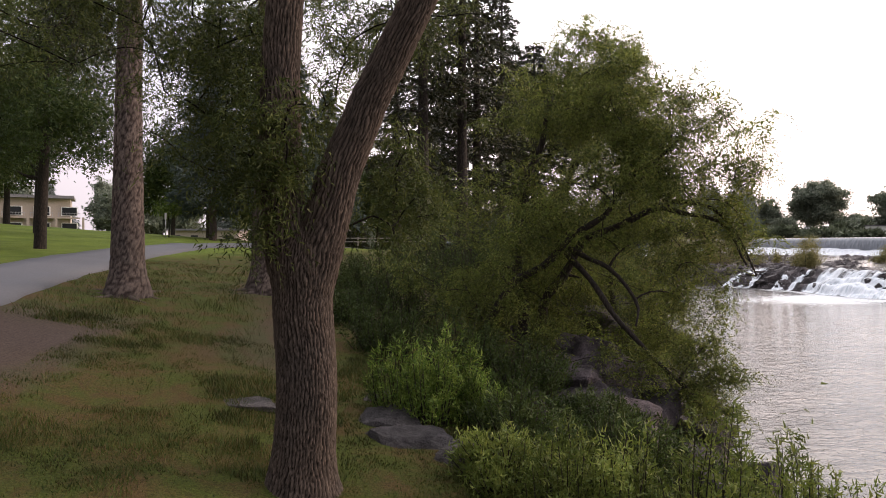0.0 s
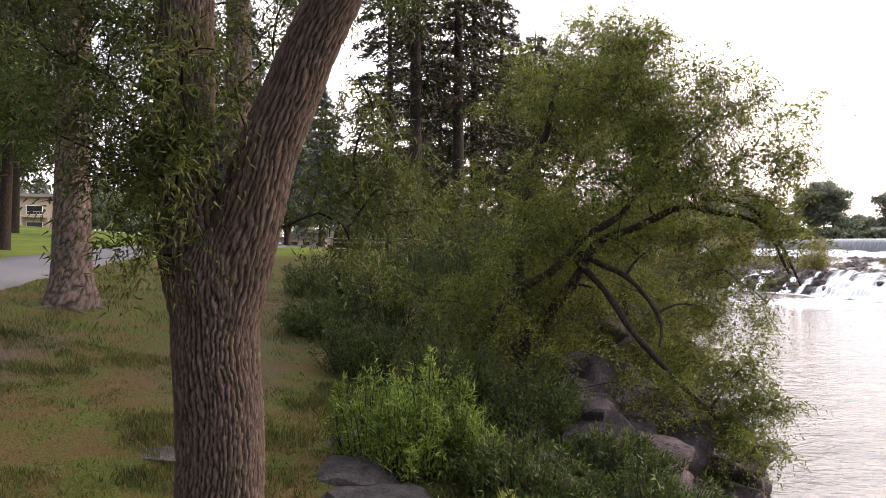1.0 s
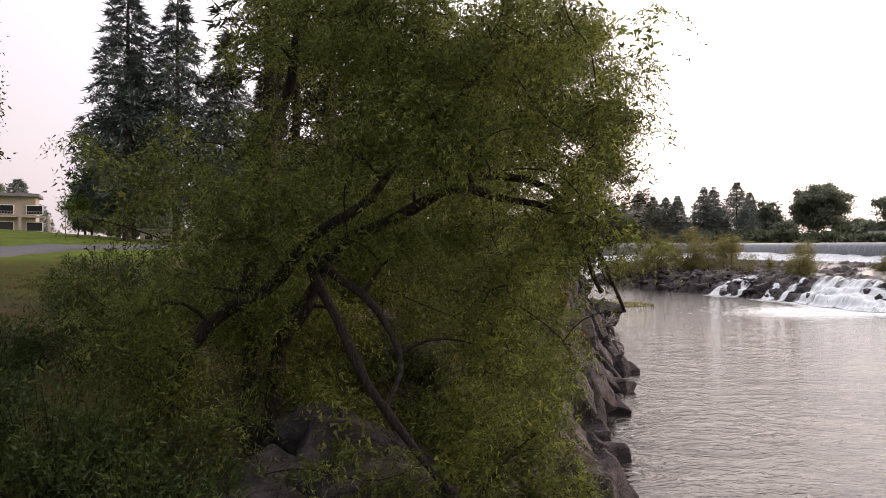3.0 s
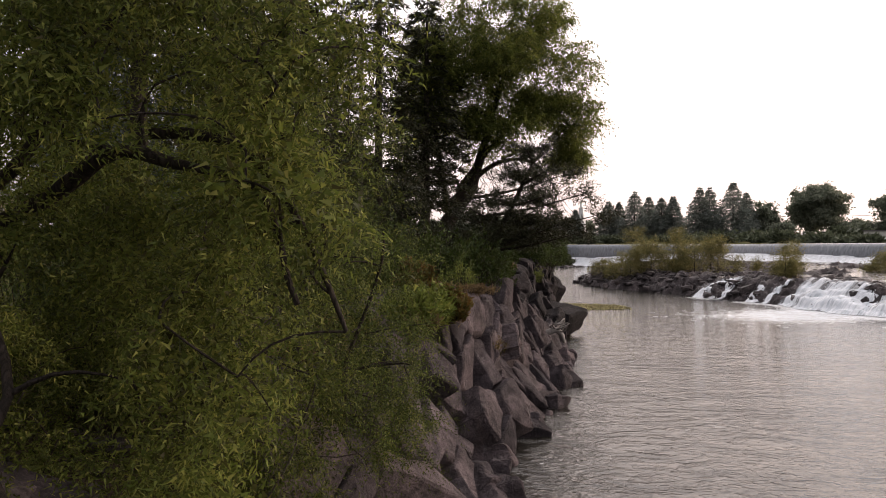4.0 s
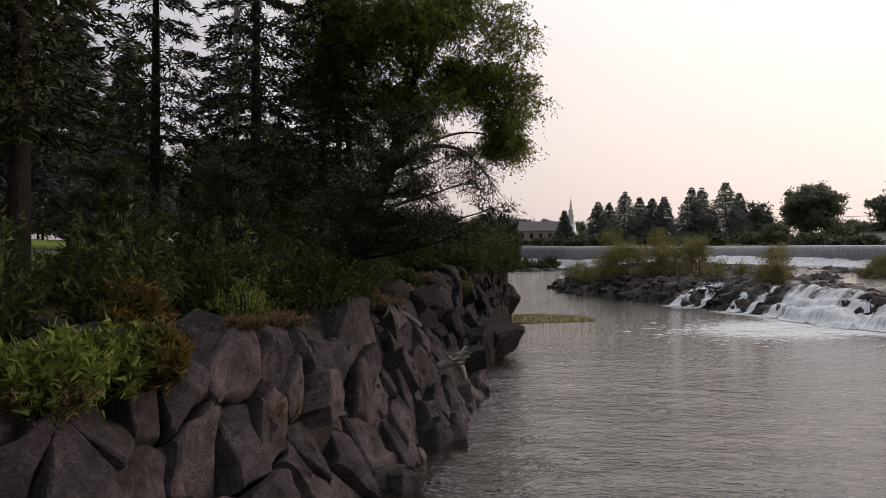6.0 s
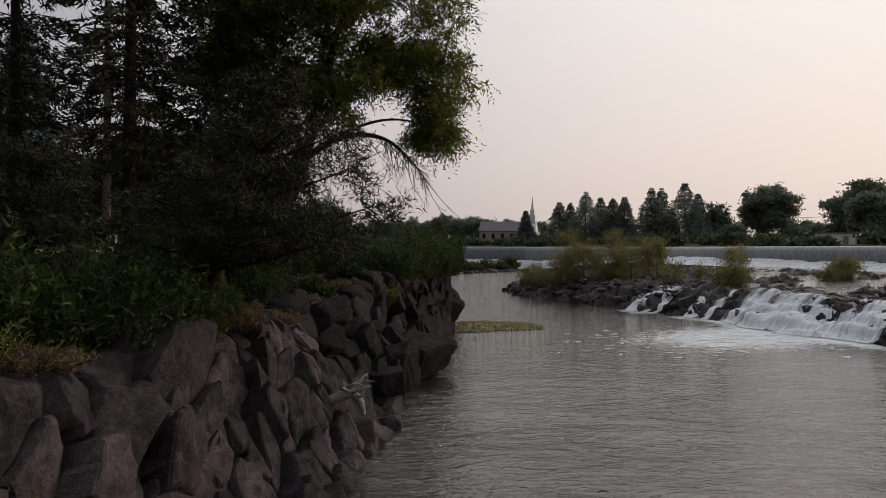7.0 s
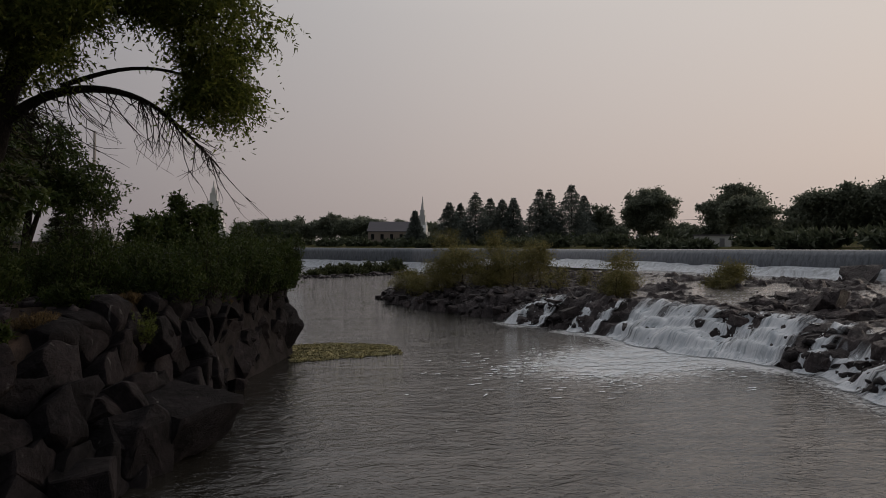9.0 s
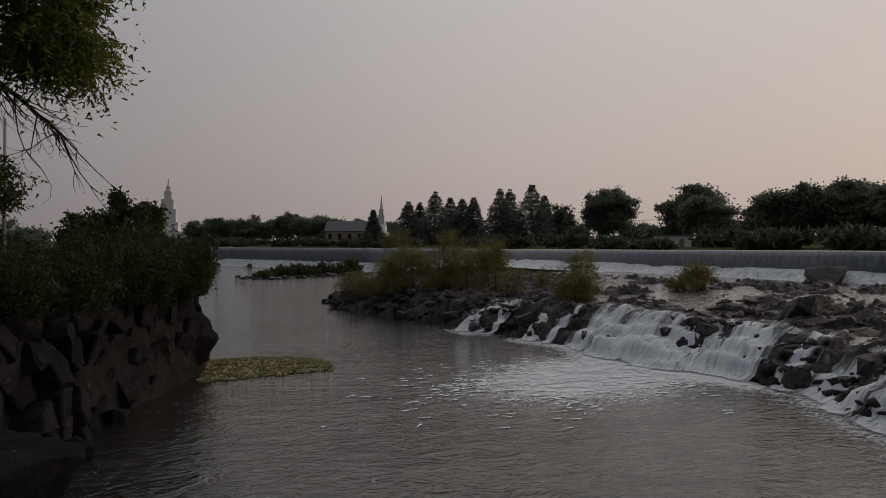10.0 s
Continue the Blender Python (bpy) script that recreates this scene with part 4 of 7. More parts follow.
# ---- plants ----
def tube_arrays(paths, sides=7):
    """Verts and faces of bent tubes; a path is a list of (x, y, z, radius)."""
    V, F, base = [], [], 0
    ang = np.linspace(0, 2 * math.pi, sides, endpoint=False)
    for path in paths:
        p = np.array([q[:3] for q in path], float)
        r = np.array([q[3] for q in path], float)
        t = np.gradient(p, axis=0)
        t /= np.linalg.norm(t, axis=1)[:, None] + 1e-9
        u = np.empty_like(t)
        side = np.cross(t[0], (1.0, 0, 0) if abs(t[0][2]) > 0.7 else (0, 0, 1.0))
        for i in range(len(t)):
            side = side - t[i] * np.dot(side, t[i])
            side = side / (np.linalg.norm(side) + 1e-9)
            u[i] = side
        w = np.cross(t, u)
        ring = p[:, None] + r[:, None, None] * (np.cos(ang)[None, :, None] * u[:, None] + np.sin(ang)[None, :, None] * w[:, None])
        V.append(ring.reshape(-1, 3))
        n = len(path)
        i = base + np.arange(n * sides).reshape(n, sides)
        j = np.roll(i, -1, axis=1)
        F.append(np.stack([i[:-1], j[:-1], j[1:], i[1:]], -1).reshape(-1, 4))
        base += n * sides
    return np.concatenate(V), np.concatenate(F)


def leaf_arrays(c, a, length, width):
    """Pointed leaves at points c along unit ways a."""
    n = len(c)
    r = rng.normal(size=(n, 3))
    w = np.cross(a, r)
    w /= np.linalg.norm(w, axis=1)[:, None] + 1e-9
    L = (length * rng.uniform(0.65, 1.3, n))[:, None]
    W = (width * rng.uniform(0.65, 1.3, n))[:, None]
    v = np.stack([c + w * W * 0.5, c + a * L, c - w * W * 0.5], 1).reshape(-1, 3)
    return v, np.arange(3 * n).reshape(n, 3)


def bent(a, b, r1, r2, n=7, sag=0.0, wob=0.05):
    a, b = np.array(a, float), np.array(b, float)
    d = np.linalg.norm(b - a)
    off = rng.normal(0, wob * d, 3)
    out = []
    for i in range(n):
        q = i / (n - 1)
        p = a + (b - a) * q + off * math.sin(math.pi * q) + np.array([0, 0, -sag * d * 4 * q * (1 - q)])
        out.append((*p, r1 + (r2 - r1) * q))
    return out


def clump_points(blobs, shell=0.55):
    """Clump centres in ellipsoids (cx, cy, cz, rx, ry, rz, count), mostly near their surface."""
    out = []
    for cx, cy, cz, ax, ay, az, k in blobs:
        d = unit(rng.normal(size=(k, 3)))
        r = shell + (1 - shell) * rng.random(k) ** 0.6
        r = np.where(rng.random(k) < 0.25, rng.random(k), r)
        out.append(np.array([cx, cy, cz]) + d * r[:, None] * np.array([ax, ay, az]))
    return np.concatenate(out)


def foliage(clumps, per, size, length, width, droop=0.4, flat=0.7):
    n = len(clumps) * per
    c = np.repeat(clumps, per, 0)
    s = np.repeat(size * rng.uniform(0.55, 1.4, len(clumps)), per)[:, None]
    g = rng.normal(size=(n, 3)) * np.array([1, 1, flat])
    c = c + g * s * 0.55
    a = unit(rng.normal(size=(n, 3)) + 0.6 * g + np.array([0, 0, -droop * 2]))
    return leaf_arrays(c, a, length, width)


def fronds(clumps, strands, per, reach, length, width, droop=0.8):
    """Leaves strung along short bent twigs, as on willows."""
    m = len(clumps) * strands
    root = np.repeat(clumps, strands, 0) + rng.normal(0, 0.12 * reach, (m, 3))
    way = unit(rng.normal(size=(m, 3)) * np.array([1, 1, 0.6]) + np.array([0, 0, 0.1]))
    q = np.tile(np.linspace(0.05, 1, per), m)[:, None]
    R = np.repeat(root, per, 0)
    W = np.repeat(way, per, 0)
    k = np.repeat(reach * rng.uniform(0.5, 1.3, m), per)[:, None]
    c = R + W * k * q + np.array([0, 0, -1.0]) * droop * k * q * q
    tip = unit(W + np.array([0, 0, -2.0]) * droop * q)
    a = unit(tip + 0.8 * rng.normal(size=(len(c), 3)))
    v, f = leaf_arrays(c + rng.normal(0, 0.015, c.shape), a, length, width)
    return v, f, root, way, k[::per, 0]


def plant(name, base, label, category, group=""):
    return holder(name, base, label, category, group)


def put(name, v, f, mat, parent, smooth_faces=False, label=""):
    ob = mesh_object(name, v - np.array(parent.location), f, mat, None, smooth_faces, label)
    ob.parent = parent
    return ob


def finer(path, step):
    """The path with more points, its bends rounded."""
    P = np.array(path, float)
    out = []
    for a, b in zip(P[:-1], P[1:]):
        k = max(1, int(np.linalg.norm(b[:3] - a[:3]) / step))
        out += [a + (b - a) * j / k for j in range(k)]
    out.append(P[-1])
    P = np.array(out)
    for _ in range(10):
        P[1:-1] = (P[:-2] + 2 * P[1:-1] + P[2:]) / 4
    return [tuple(q) for q in P]


def relief(v, sides, depth, step, wide, tall, round_):
    """Bark plates raised from crevices, on a slightly lobed trunk; gives the height of each point too."""
    rows = len(v) // sides
    g = v.reshape(rows, sides, 3)
    way = g - g.mean(1, keepdims=True)
    a = (np.linspace(0, 1, sides, endpoint=False) - 0.5)[None, :] * round_ + np.zeros((rows, 1))
    z = np.arange(rows)[:, None] * step + 0 * a
    u = a / wide + 0.7 * fbm(a * 9, z * 4, 93) + 0.35 * np.sin(z * 9 + a * 3)
    w = z / tall + 0.5 * fbm(a * 7, z * 5, 95)
    lev, edge = cells(u, w, 96)
    _, fine = cells(u * 2.1, w * 1.8, 97)
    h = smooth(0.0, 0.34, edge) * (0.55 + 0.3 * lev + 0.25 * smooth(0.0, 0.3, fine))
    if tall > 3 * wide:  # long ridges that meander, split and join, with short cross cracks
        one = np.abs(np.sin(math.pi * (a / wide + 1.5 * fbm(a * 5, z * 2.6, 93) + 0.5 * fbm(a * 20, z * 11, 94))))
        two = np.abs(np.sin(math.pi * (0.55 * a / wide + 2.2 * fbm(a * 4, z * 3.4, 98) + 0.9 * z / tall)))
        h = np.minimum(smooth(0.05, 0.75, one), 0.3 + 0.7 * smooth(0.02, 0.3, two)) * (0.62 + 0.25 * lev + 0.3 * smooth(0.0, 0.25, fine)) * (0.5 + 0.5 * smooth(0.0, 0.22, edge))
    d = depth * (h - 0.6) + depth * 0.8 * fbm(np.abs(a) * 1.8, z * 0.7, 92)
    return (g + unit(way) * d[..., None]).reshape(-1, 3), h.ravel()


def lumpy(blobs, k, seed=0, small=0.42):
    """Breaks crown ellipsoids up into many uneven lobes near their surface."""
    r = np.random.default_rng(seed)
    out = []
    for b in blobs:
        c, ax = np.array(b[:3]), np.array(b[3:6])
        for _ in range(k):
            d = unit(r.normal(size=3)) * r.uniform(0.45, 0.92)
            s = small * r.uniform(0.65, 1.3)
            out.append((*(c + d * ax), *(np.minimum(ax, 1.5 * ax[2]) * s), b[6] * r.uniform(0.7, 1.3)))
    return out


def crown_area(b):
    p = 1.6
    ax, ay, az = b[3:6]
    return 4 * math.pi * (((ax * ay) ** p + (ax * az) ** p + (ay * az) ** p) / 3) ** (1 / p)


def broadleaf(name, base, label, trunk_paths, blobs, bark, leaves, clumps=1.5, per=60, size=0.5, length=0.09, width=0.035, limb=0.05, droop=0.4,
              strands=0, reach=0.8, sides=12, group="", sag=-0.06, limb_every=5, category="tree", shell=0.6, core=1.0, core_leaf=(0.26, 0.16), ridged=0.0, roots=0):
    """A tree from trunk paths and crown ellipsoids (cx, cy, cz, rx, ry, rz, density); limbs branch out to clumps of leaves."""
    t = plant(name, base, label, category, group)
    for i, path in enumerate(trunk_paths):
        if not ridged:
            v, f = tube_arrays([path], sides)
            put("trunk" if i == 0 else "limb", v, f, bark, t, True)
            continue
        depth, wide, tall, step = ridged
        step = step * (1.6 if i else 1.0)
        round_ = max(70, int(9 * path[len(path) // 3][3] / wide * 2.6))
        v, f = tube_arrays([finer(path, step)], round_)
        v, h = relief(v, round_, depth, step, wide, tall, 2 * math.pi * float(np.mean([q[3] for q in path])))
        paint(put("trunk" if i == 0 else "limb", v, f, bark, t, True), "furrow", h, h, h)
    for i in range(roots):
        an, far = 2 * math.pi * (i + rng.uniform(-0.3, 0.3)) / roots, rng.uniform(0.5, 1.5)
        b = np.array(base, float)
        line = []
        for q in np.linspace(0, 1, 9):
            p = b[:2] + np.array([math.cos(an + 0.5 * q * math.sin(i * 2.3)), math.sin(an + 0.5 * q * math.sin(i * 2.3))]) * (0.35 + far * q)
            line.append((p[0], p[1], gh(p[0], p[1]) + 0.07 * (1 - q) ** 2 - 0.04, 0.10 * (1 - q) + 0.02))
        v, f = tube_arrays([line], 8)
        h = np.full(len(v), 0.6)
        paint(put("root", v, f, bark, t, True), "furrow", h, h, h)
    sized = [(*b[:6], max(3, int(clumps * b[6] * crown_area(b)))) for b in blobs]
    cl = clump_points(sized, shell)
    nodes = [q for p in trunk_paths for q in p[len(p) // 3:]]
    trunk_xy = np.array(trunk_paths[0][-1][:3])
    order = np.argsort(np.linalg.norm(cl - trunk_xy, axis=1))
    limbs = []
    for c in cl[order][::limb_every]:
        N = np.array(nodes)
        d = np.linalg.norm(N[:, :3] - c, axis=1) + 1.2 * np.maximum(0, N[:, 2] - c[2] + 0.1)
        b = N[np.argmin(d)]
        path = bent(b[:3], c, max(0.012, min(limb, b[3] * 0.62)), 0.008, 6, sag, 0.08)
        limbs.append(path)
        nodes += path[2:]
    lv, lf = tube_arrays(limbs, 4)
    tagged(put("twig", lv, lf, bark, t, True), kind="stuff")
    if strands:
        v, f = fronds(cl, strands, per, reach, length, width, droop)[:2]
    else:
        v, f = foliage(cl, per, size, length, width, droop)
    if core:
        inner = []
        for b in sized:
            k = int(core * 26 * crown_area(b) * 0.5)
            d = unit(rng.normal(size=(k, 3)))
            inner.append(np.array(b[:3]) + d * (0.66 * rng.random(k) ** 0.5)[:, None] * np.array(b[3:6]))
        inner = np.concatenate(inner)
        v2, f2 = leaf_arrays(inner, unit(rng.normal(size=inner.shape)), *core_leaf)
        f = np.concatenate([f, f2 + len(v)])
        v = np.concatenate([v, v2])
    put("crown", v, f, leaves, t)
    return t


def conifer(name, base, height, radius, label, bark, needles, first=0.12, whorls=26, per=9, tuft=34, length=0.32, width=0.05, droop=0.25, power=0.85,
            trunk_r=0.3, group="", lean=(0, 0)):
    """A spruce: whorls of drooping boughs set with needle sprays."""
    t = plant(name, base, label, "tree", group)
    b = np.array(base, float)
    top = b + np.array([lean[0], lean[1], height])
    v, f = tube_arrays([[(*(b + (top - b) * q - np.array([0, 0, 0.3 * (q == 0)])), trunk_r * (1 - q) ** 0.8 + 0.02) for q in np.linspace(0, 1, 9)]], 9)
    put("trunk", v, f, bark, t, True)
    boughs, C, A = [], [], []
    for i in range(whorls):
        q = first + (1 - first) * (i + rng.uniform(-0.3, 0.3)) / whorls
        q = min(q, 0.985)
        r = radius * (1 - q) ** power * min(1.0, 0.75 + (q - first) * 3)
        p = b + (top - b) * q
        k = max(4, int(per * (1 - 0.5 * q)))
        for j in range(k):
            an = 2 * math.pi * (j + rng.random()) / k
            rr = r * rng.uniform(0.7, 1.15)
            way = np.array([math.cos(an), math.sin(an), 0])
            end = p + way * rr + np.array([0, 0, -droop * rr + 0.12 * rr])
            boughs.append([(*(p + (end - p) * s + np.array([0, 0, 0.10 * rr * math.sin(math.pi * s)])), 0.045 * (1 - s) * (1 - q) + 0.008) for s in (0, 0.35, 0.7, 1)])
            n = max(6, int(tuft * (0.35 + rr / radius)))
            s = rng.random(n) ** 0.6
            side = np.array([-way[1], way[0], 0])
            c = p + (end - p) * s[:, None] + side * (rng.normal(0, 0.16 * rr, n) * (1.15 - 0.6 * s))[:, None]
            c[:, 2] += 0.10 * rr * np.sin(math.pi * s) - np.abs(rng.normal(0, 0.05 * rr + 0.04, n))
            C.append(c)
            A.append(unit(way * 0.9 + rng.normal(0, 0.55, (n, 3)) + np.array([0, 0, -0.25])))
    lv, lf = tube_arrays(boughs, 4)
    tagged(put("bough", lv, lf, bark, t), kind="stuff")
    v, f = leaf_arrays(np.concatenate(C), np.concatenate(A), length, width)
    put("crown", v, f, needles, t)
    return t


def shrub(name, base, r, h, label, stem_mat, leaves, stems=26, per=44, length=0.07, width=0.018, spread=0.5, group="", core=1.0, fuzz=0.10):
    """Upright stems from one root, each set with leaves to its tip."""
    t = plant(name, base, label, "shrub", group)
    b = np.array(base, float)
    paths, C, A = [], [], []
    lobes = rng.uniform(0.55, 1.12, 7)
    for i in range(stems):
        an, k = rng.uniform(0, 2 * math.pi), math.sqrt(rng.random())
        way = np.array([math.cos(an), math.sin(an), 0])
        foot = b + way * r * 0.45 * k
        tip = b + way * r * (0.45 + spread) * k + np.array([0, 0, h * rng.uniform(0.6, 1.08) * (1.05 - 0.45 * k * k) * (lobes[int(an / 6.2832 * 7) % 7] * k + 0.95 * (1 - k))])
        path = bent(foot - np.array([0, 0, 0.1]), tip, 0.018, 0.004, 4, 0.02, 0.05)
        paths.append(path)
        P = np.array(path)[:, :3]
        q = 1 - 0.85 * rng.random(per) ** 1.3
        idx = q * 3
        lo = np.minimum(idx.astype(int), 2)
        c = P[lo] + (P[lo + 1] - P[lo]) * (idx - lo)[:, None]
        sp = 0.03 + fuzz * r * (1.1 - q)
        c = c + rng.normal(0, 1, (per, 3)) * sp[:, None]
        C.append(c)
        A.append(unit(rng.normal(0, 0.8, (per, 3)) + np.array([0, 0, 0.7]) + way * 0.4))
    v, f = tube_arrays(paths, 3)
    tagged(put("stem", v, f, stem_mat, t), kind="stuff")
    k = int(core * 60 * r * (r + h))
    inner = b + rng.normal(0, 1, (k, 3)) * np.array([0.36 * r, 0.36 * r, 0.22 * h]) + np.array([0, 0, 0.42 * h])
    v, f = leaf_arrays(np.concatenate(C + [inner]), np.concatenate(A + [unit(rng.normal(size=(k, 3)))]), length * 1.15, width * 1.15)
    put("foliage", v, f, leaves, t)
    return t


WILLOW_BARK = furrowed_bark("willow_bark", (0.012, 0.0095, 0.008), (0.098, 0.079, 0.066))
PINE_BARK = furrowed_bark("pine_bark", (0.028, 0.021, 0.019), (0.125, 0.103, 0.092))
SPRUCE_BARK = bark_material("spruce_bark", (0.035, 0.025, 0.022), (0.13, 0.105, 0.095), 12.0, 0.03, 0.45)
DARK_BARK = bark_material("dark_bark", (0.014, 0.012, 0.011), (0.055, 0.045, 0.038), 16.0, 0.02)
WILLOW_LEAF = leaf_material("willow_leaf", [(0.056, 0.052, 0.02), (0.084, 0.115, 0.026), (0.145, 0.178, 0.04), (0.235, 0.24, 0.064)], 0.5)
BANK_LEAF = leaf_material("bank_willow_leaf", [(0.036, 0.04, 0.015), (0.058, 0.082, 0.021), (0.098, 0.125, 0.03), (0.18, 0.185, 0.052)], 0.46)
PARK_LEAF = leaf_material("park_willow_leaf", [(0.036, 0.052, 0.014), (0.064, 0.082, 0.021), (0.115, 0.125, 0.034)], 0.38)
DARK_LEAF = leaf_material("dark_leaf", [(0.03, 0.05, 0.014), (0.05, 0.074, 0.02), (0.075, 0.092, 0.026)])
COTTON_LEAF = leaf_material("cottonwood_leaf", [(0.08, 0.108, 0.026), (0.135, 0.165, 0.038), (0.2, 0.21, 0.052)], 0.55)
BRIGHT_LEAF = leaf_material("young_leaf", [(0.06, 0.11, 0.02), (0.115, 0.18, 0.03), (0.23, 0.28, 0.06)])
SHOOT_LEAF = leaf_material("shoot_leaf", [(0.09, 0.125, 0.025), (0.14, 0.18, 0.04), (0.21, 0.23, 0.055)])
SPIT_LEAF = leaf_material("spit_leaf", [(0.07, 0.085, 0.04), (0.11, 0.125, 0.06)])
GOLD_LEAF = leaf_material("autumn_leaf", [(0.10, 0.10, 0.03), (0.15, 0.11, 0.03), (0.14, 0.075, 0.028), (0.08, 0.10, 0.03)])
OLIVE_LEAF = leaf_material("islet_leaf", [(0.15, 0.145, 0.055), (0.22, 0.205, 0.08), (0.30, 0.265, 0.11)])
SPRUCE = leaf_material("spruce_needles", [(0.05, 0.07, 0.065), (0.085, 0.11, 0.105), (0.12, 0.15, 0.145)], 0.2)
PINE = leaf_material("pine_needles", [(0.02, 0.024, 0.012), (0.035, 0.04, 0.018), (0.055, 0.05, 0.026)], 0.12)
# distant foliage paled to grey-green: smoke haze painted into the base colour
HAZED_LEAF = leaf_material("far_leaf", [(0.16, 0.19, 0.145), (0.26, 0.285, 0.22)], 0.5)
HAZED_NEEDLE = leaf_material("far_needles", [(0.145, 0.175, 0.16), (0.23, 0.26, 0.24)], 0.5)


def up_path(x, y, z0, z1, r0, r1, n=14, lean=(0, 0), flare=0.0, wob=0.03):
    out = []
    for i in range(n):
        q = i / (n - 1)
        f = 1 + flare * math.exp(-q * (z1 - z0) / 0.35)
        out.append((x + lean[0] * q + wob * math.sin(q * 7 + x), y + lean[1] * q + wob * math.cos(q * 6 + y), z0 + (z1 - z0) * q, (r0 + (r1 - r0) * q) * f))
    return out


# forked willow beside the lawn
bx, by = -1.70, 7.95
bz = gh(bx, by)
stem = up_path(bx, by, bz - 0.25, 5.4, 0.345, 0.36, 40, (0.0, 0.0), 0.75) + [(bx, by, 5.6, 0.33), (bx, by, 5.8, 0.24), (bx, by, 5.9, 0.12), (bx, by, 5.93, 0.01)]
left = [(bx - 0.02, by, 4.4, 0.2), (bx - 0.07, by, 5.0, 0.285), (bx - 0.24, by + 0.02, 5.7, 0.27), (bx - 0.30, by + 0.05, 6.6, 0.25), (bx - 0.32, by + 0.1, 7.8, 0.24), (bx - 0.2, by + 0.2, 9.6, 0.20), (bx + 0.1, by + 0.4, 12.0, 0.12), (bx + 0.3, by + 0.5, 14.5, 0.05)]
right = [(bx + 0.02, by, 4.4, 0.2), (bx + 0.07, by, 5.1, 0.285), (bx + 0.20, by, 5.7, 0.28), (bx + 0.42, by - 0.02, 6.5, 0.25), (bx + 0.80, by - 0.05, 7.4, 0.23), (bx + 1.36, by - 0.1, 8.5, 0.21), (bx + 2.2, by - 0.2, 10.4, 0.16), (bx + 3.0, by, 13.0, 0.06)]
broadleaf("willow_tree", (bx, by, bz), "big forked willow with deeply furrowed grey-brown bark on the lawn", [stem, left, right],
          [(bx - 0.55, by - 0.30, 6.5, 0.55, 0.45, 0.9, 5.0), (bx - 0.15, by - 0.45, 6.9, 0.35, 0.25, 0.8, 4.0), (bx - 1.0, by + 0.1, 7.2, 0.7, 0.6, 1.0, 3.0), (bx + 1.1, by + 0.7, 6.1, 0.7, 0.5, 0.6, 3.0), (bx + 0.2, by + 0.9, 7.9, 0.6, 0.6, 0.9, 2.0),
           (bx - 1.5, by + 0.5, 8.2, 1.1, 1.0, 1.3, 2.2), (bx - 2.4, by + 1.2, 9.6, 1.4, 1.2, 1.0, 1.6), (bx + 0.25, by + 1.3, 7.0, 0.5, 0.5, 1.2, 0.9), (bx + 1.35, by + 0.9, 6.7, 0.55, 0.6, 0.9, 2.6), (bx + 0.9, by + 2.4, 9.3, 1.4, 1.2, 0.9, 1.6), (bx - 0.9, by + 1.2, 8.6, 0.9, 0.9, 1.0, 1.8), (bx + 1.2, by + 1.6, 8.9, 0.8, 0.8, 0.8, 1.4), (bx - 0.2, by + 1.4, 9.2, 1.4, 1.0, 0.8, 0.7), (bx - 3.0, by + 0.3, 9.0, 1.9, 1.5, 1.2, 1.5), (bx - 5.4, by + 1.6, 9.5, 2.0, 1.8, 1.3, 1.5), (bx + 0.6, by + 0.5, 12.0, 4.2, 3.6, 3.0, 0.5)],
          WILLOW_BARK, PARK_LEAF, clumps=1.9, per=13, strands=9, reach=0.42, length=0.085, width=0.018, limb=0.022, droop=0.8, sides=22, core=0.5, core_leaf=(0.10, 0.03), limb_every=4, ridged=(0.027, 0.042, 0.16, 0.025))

# park conifers with bare lower trunks
for x, y, r, lab in ((-9.0, 18.5, 0.46, "tall conifer with a straight scaly grey trunk beside the path"), (-5.95, 21.8, 0.52, "tall conifer with a flared root base on worn soil")):
    z = gh(x, y)
    broadleaf("pine_tree", (x, y, z), lab, [up_path(x, y, z - 0.2, z + 17, r, 0.15, 20, (0.1, 0.2), 0.6)],
              [(x, y, z + 13.5, 2.8, 2.8, 4.0, 0.8), (x - 1.8, y + 0.5, z + 8.0, 1.8, 1.6, 1.3, 0.8)],
              PINE_BARK, PINE, roots=7, per=60, size=0.55, length=0.22, width=0.06, limb=0.05, sides=18, droop=0.2, core=1.0, ridged=(0.028, 0.11, 0.2, 0.07))

# blue spruces by the bend of the path
for x, y, h, r in ((-22.0, 62, 24, 5.6), (-18.4, 63.5, 23.5, 5.2), (-15.0, 66, 20, 5.0), (-24.5, 68, 18, 4.4), (-12.2, 69, 17, 4.4)):
    conifer("blue_spruce", (x, y, gh(x, y)), h, r, "tall blue-grey spruce on the lawn beside the path", SPRUCE_BARK, SPRUCE, 0.17, 30, 10, 80, 0.62, 0.14, 0.35, 0.75, 0.35, "spruces by the path")

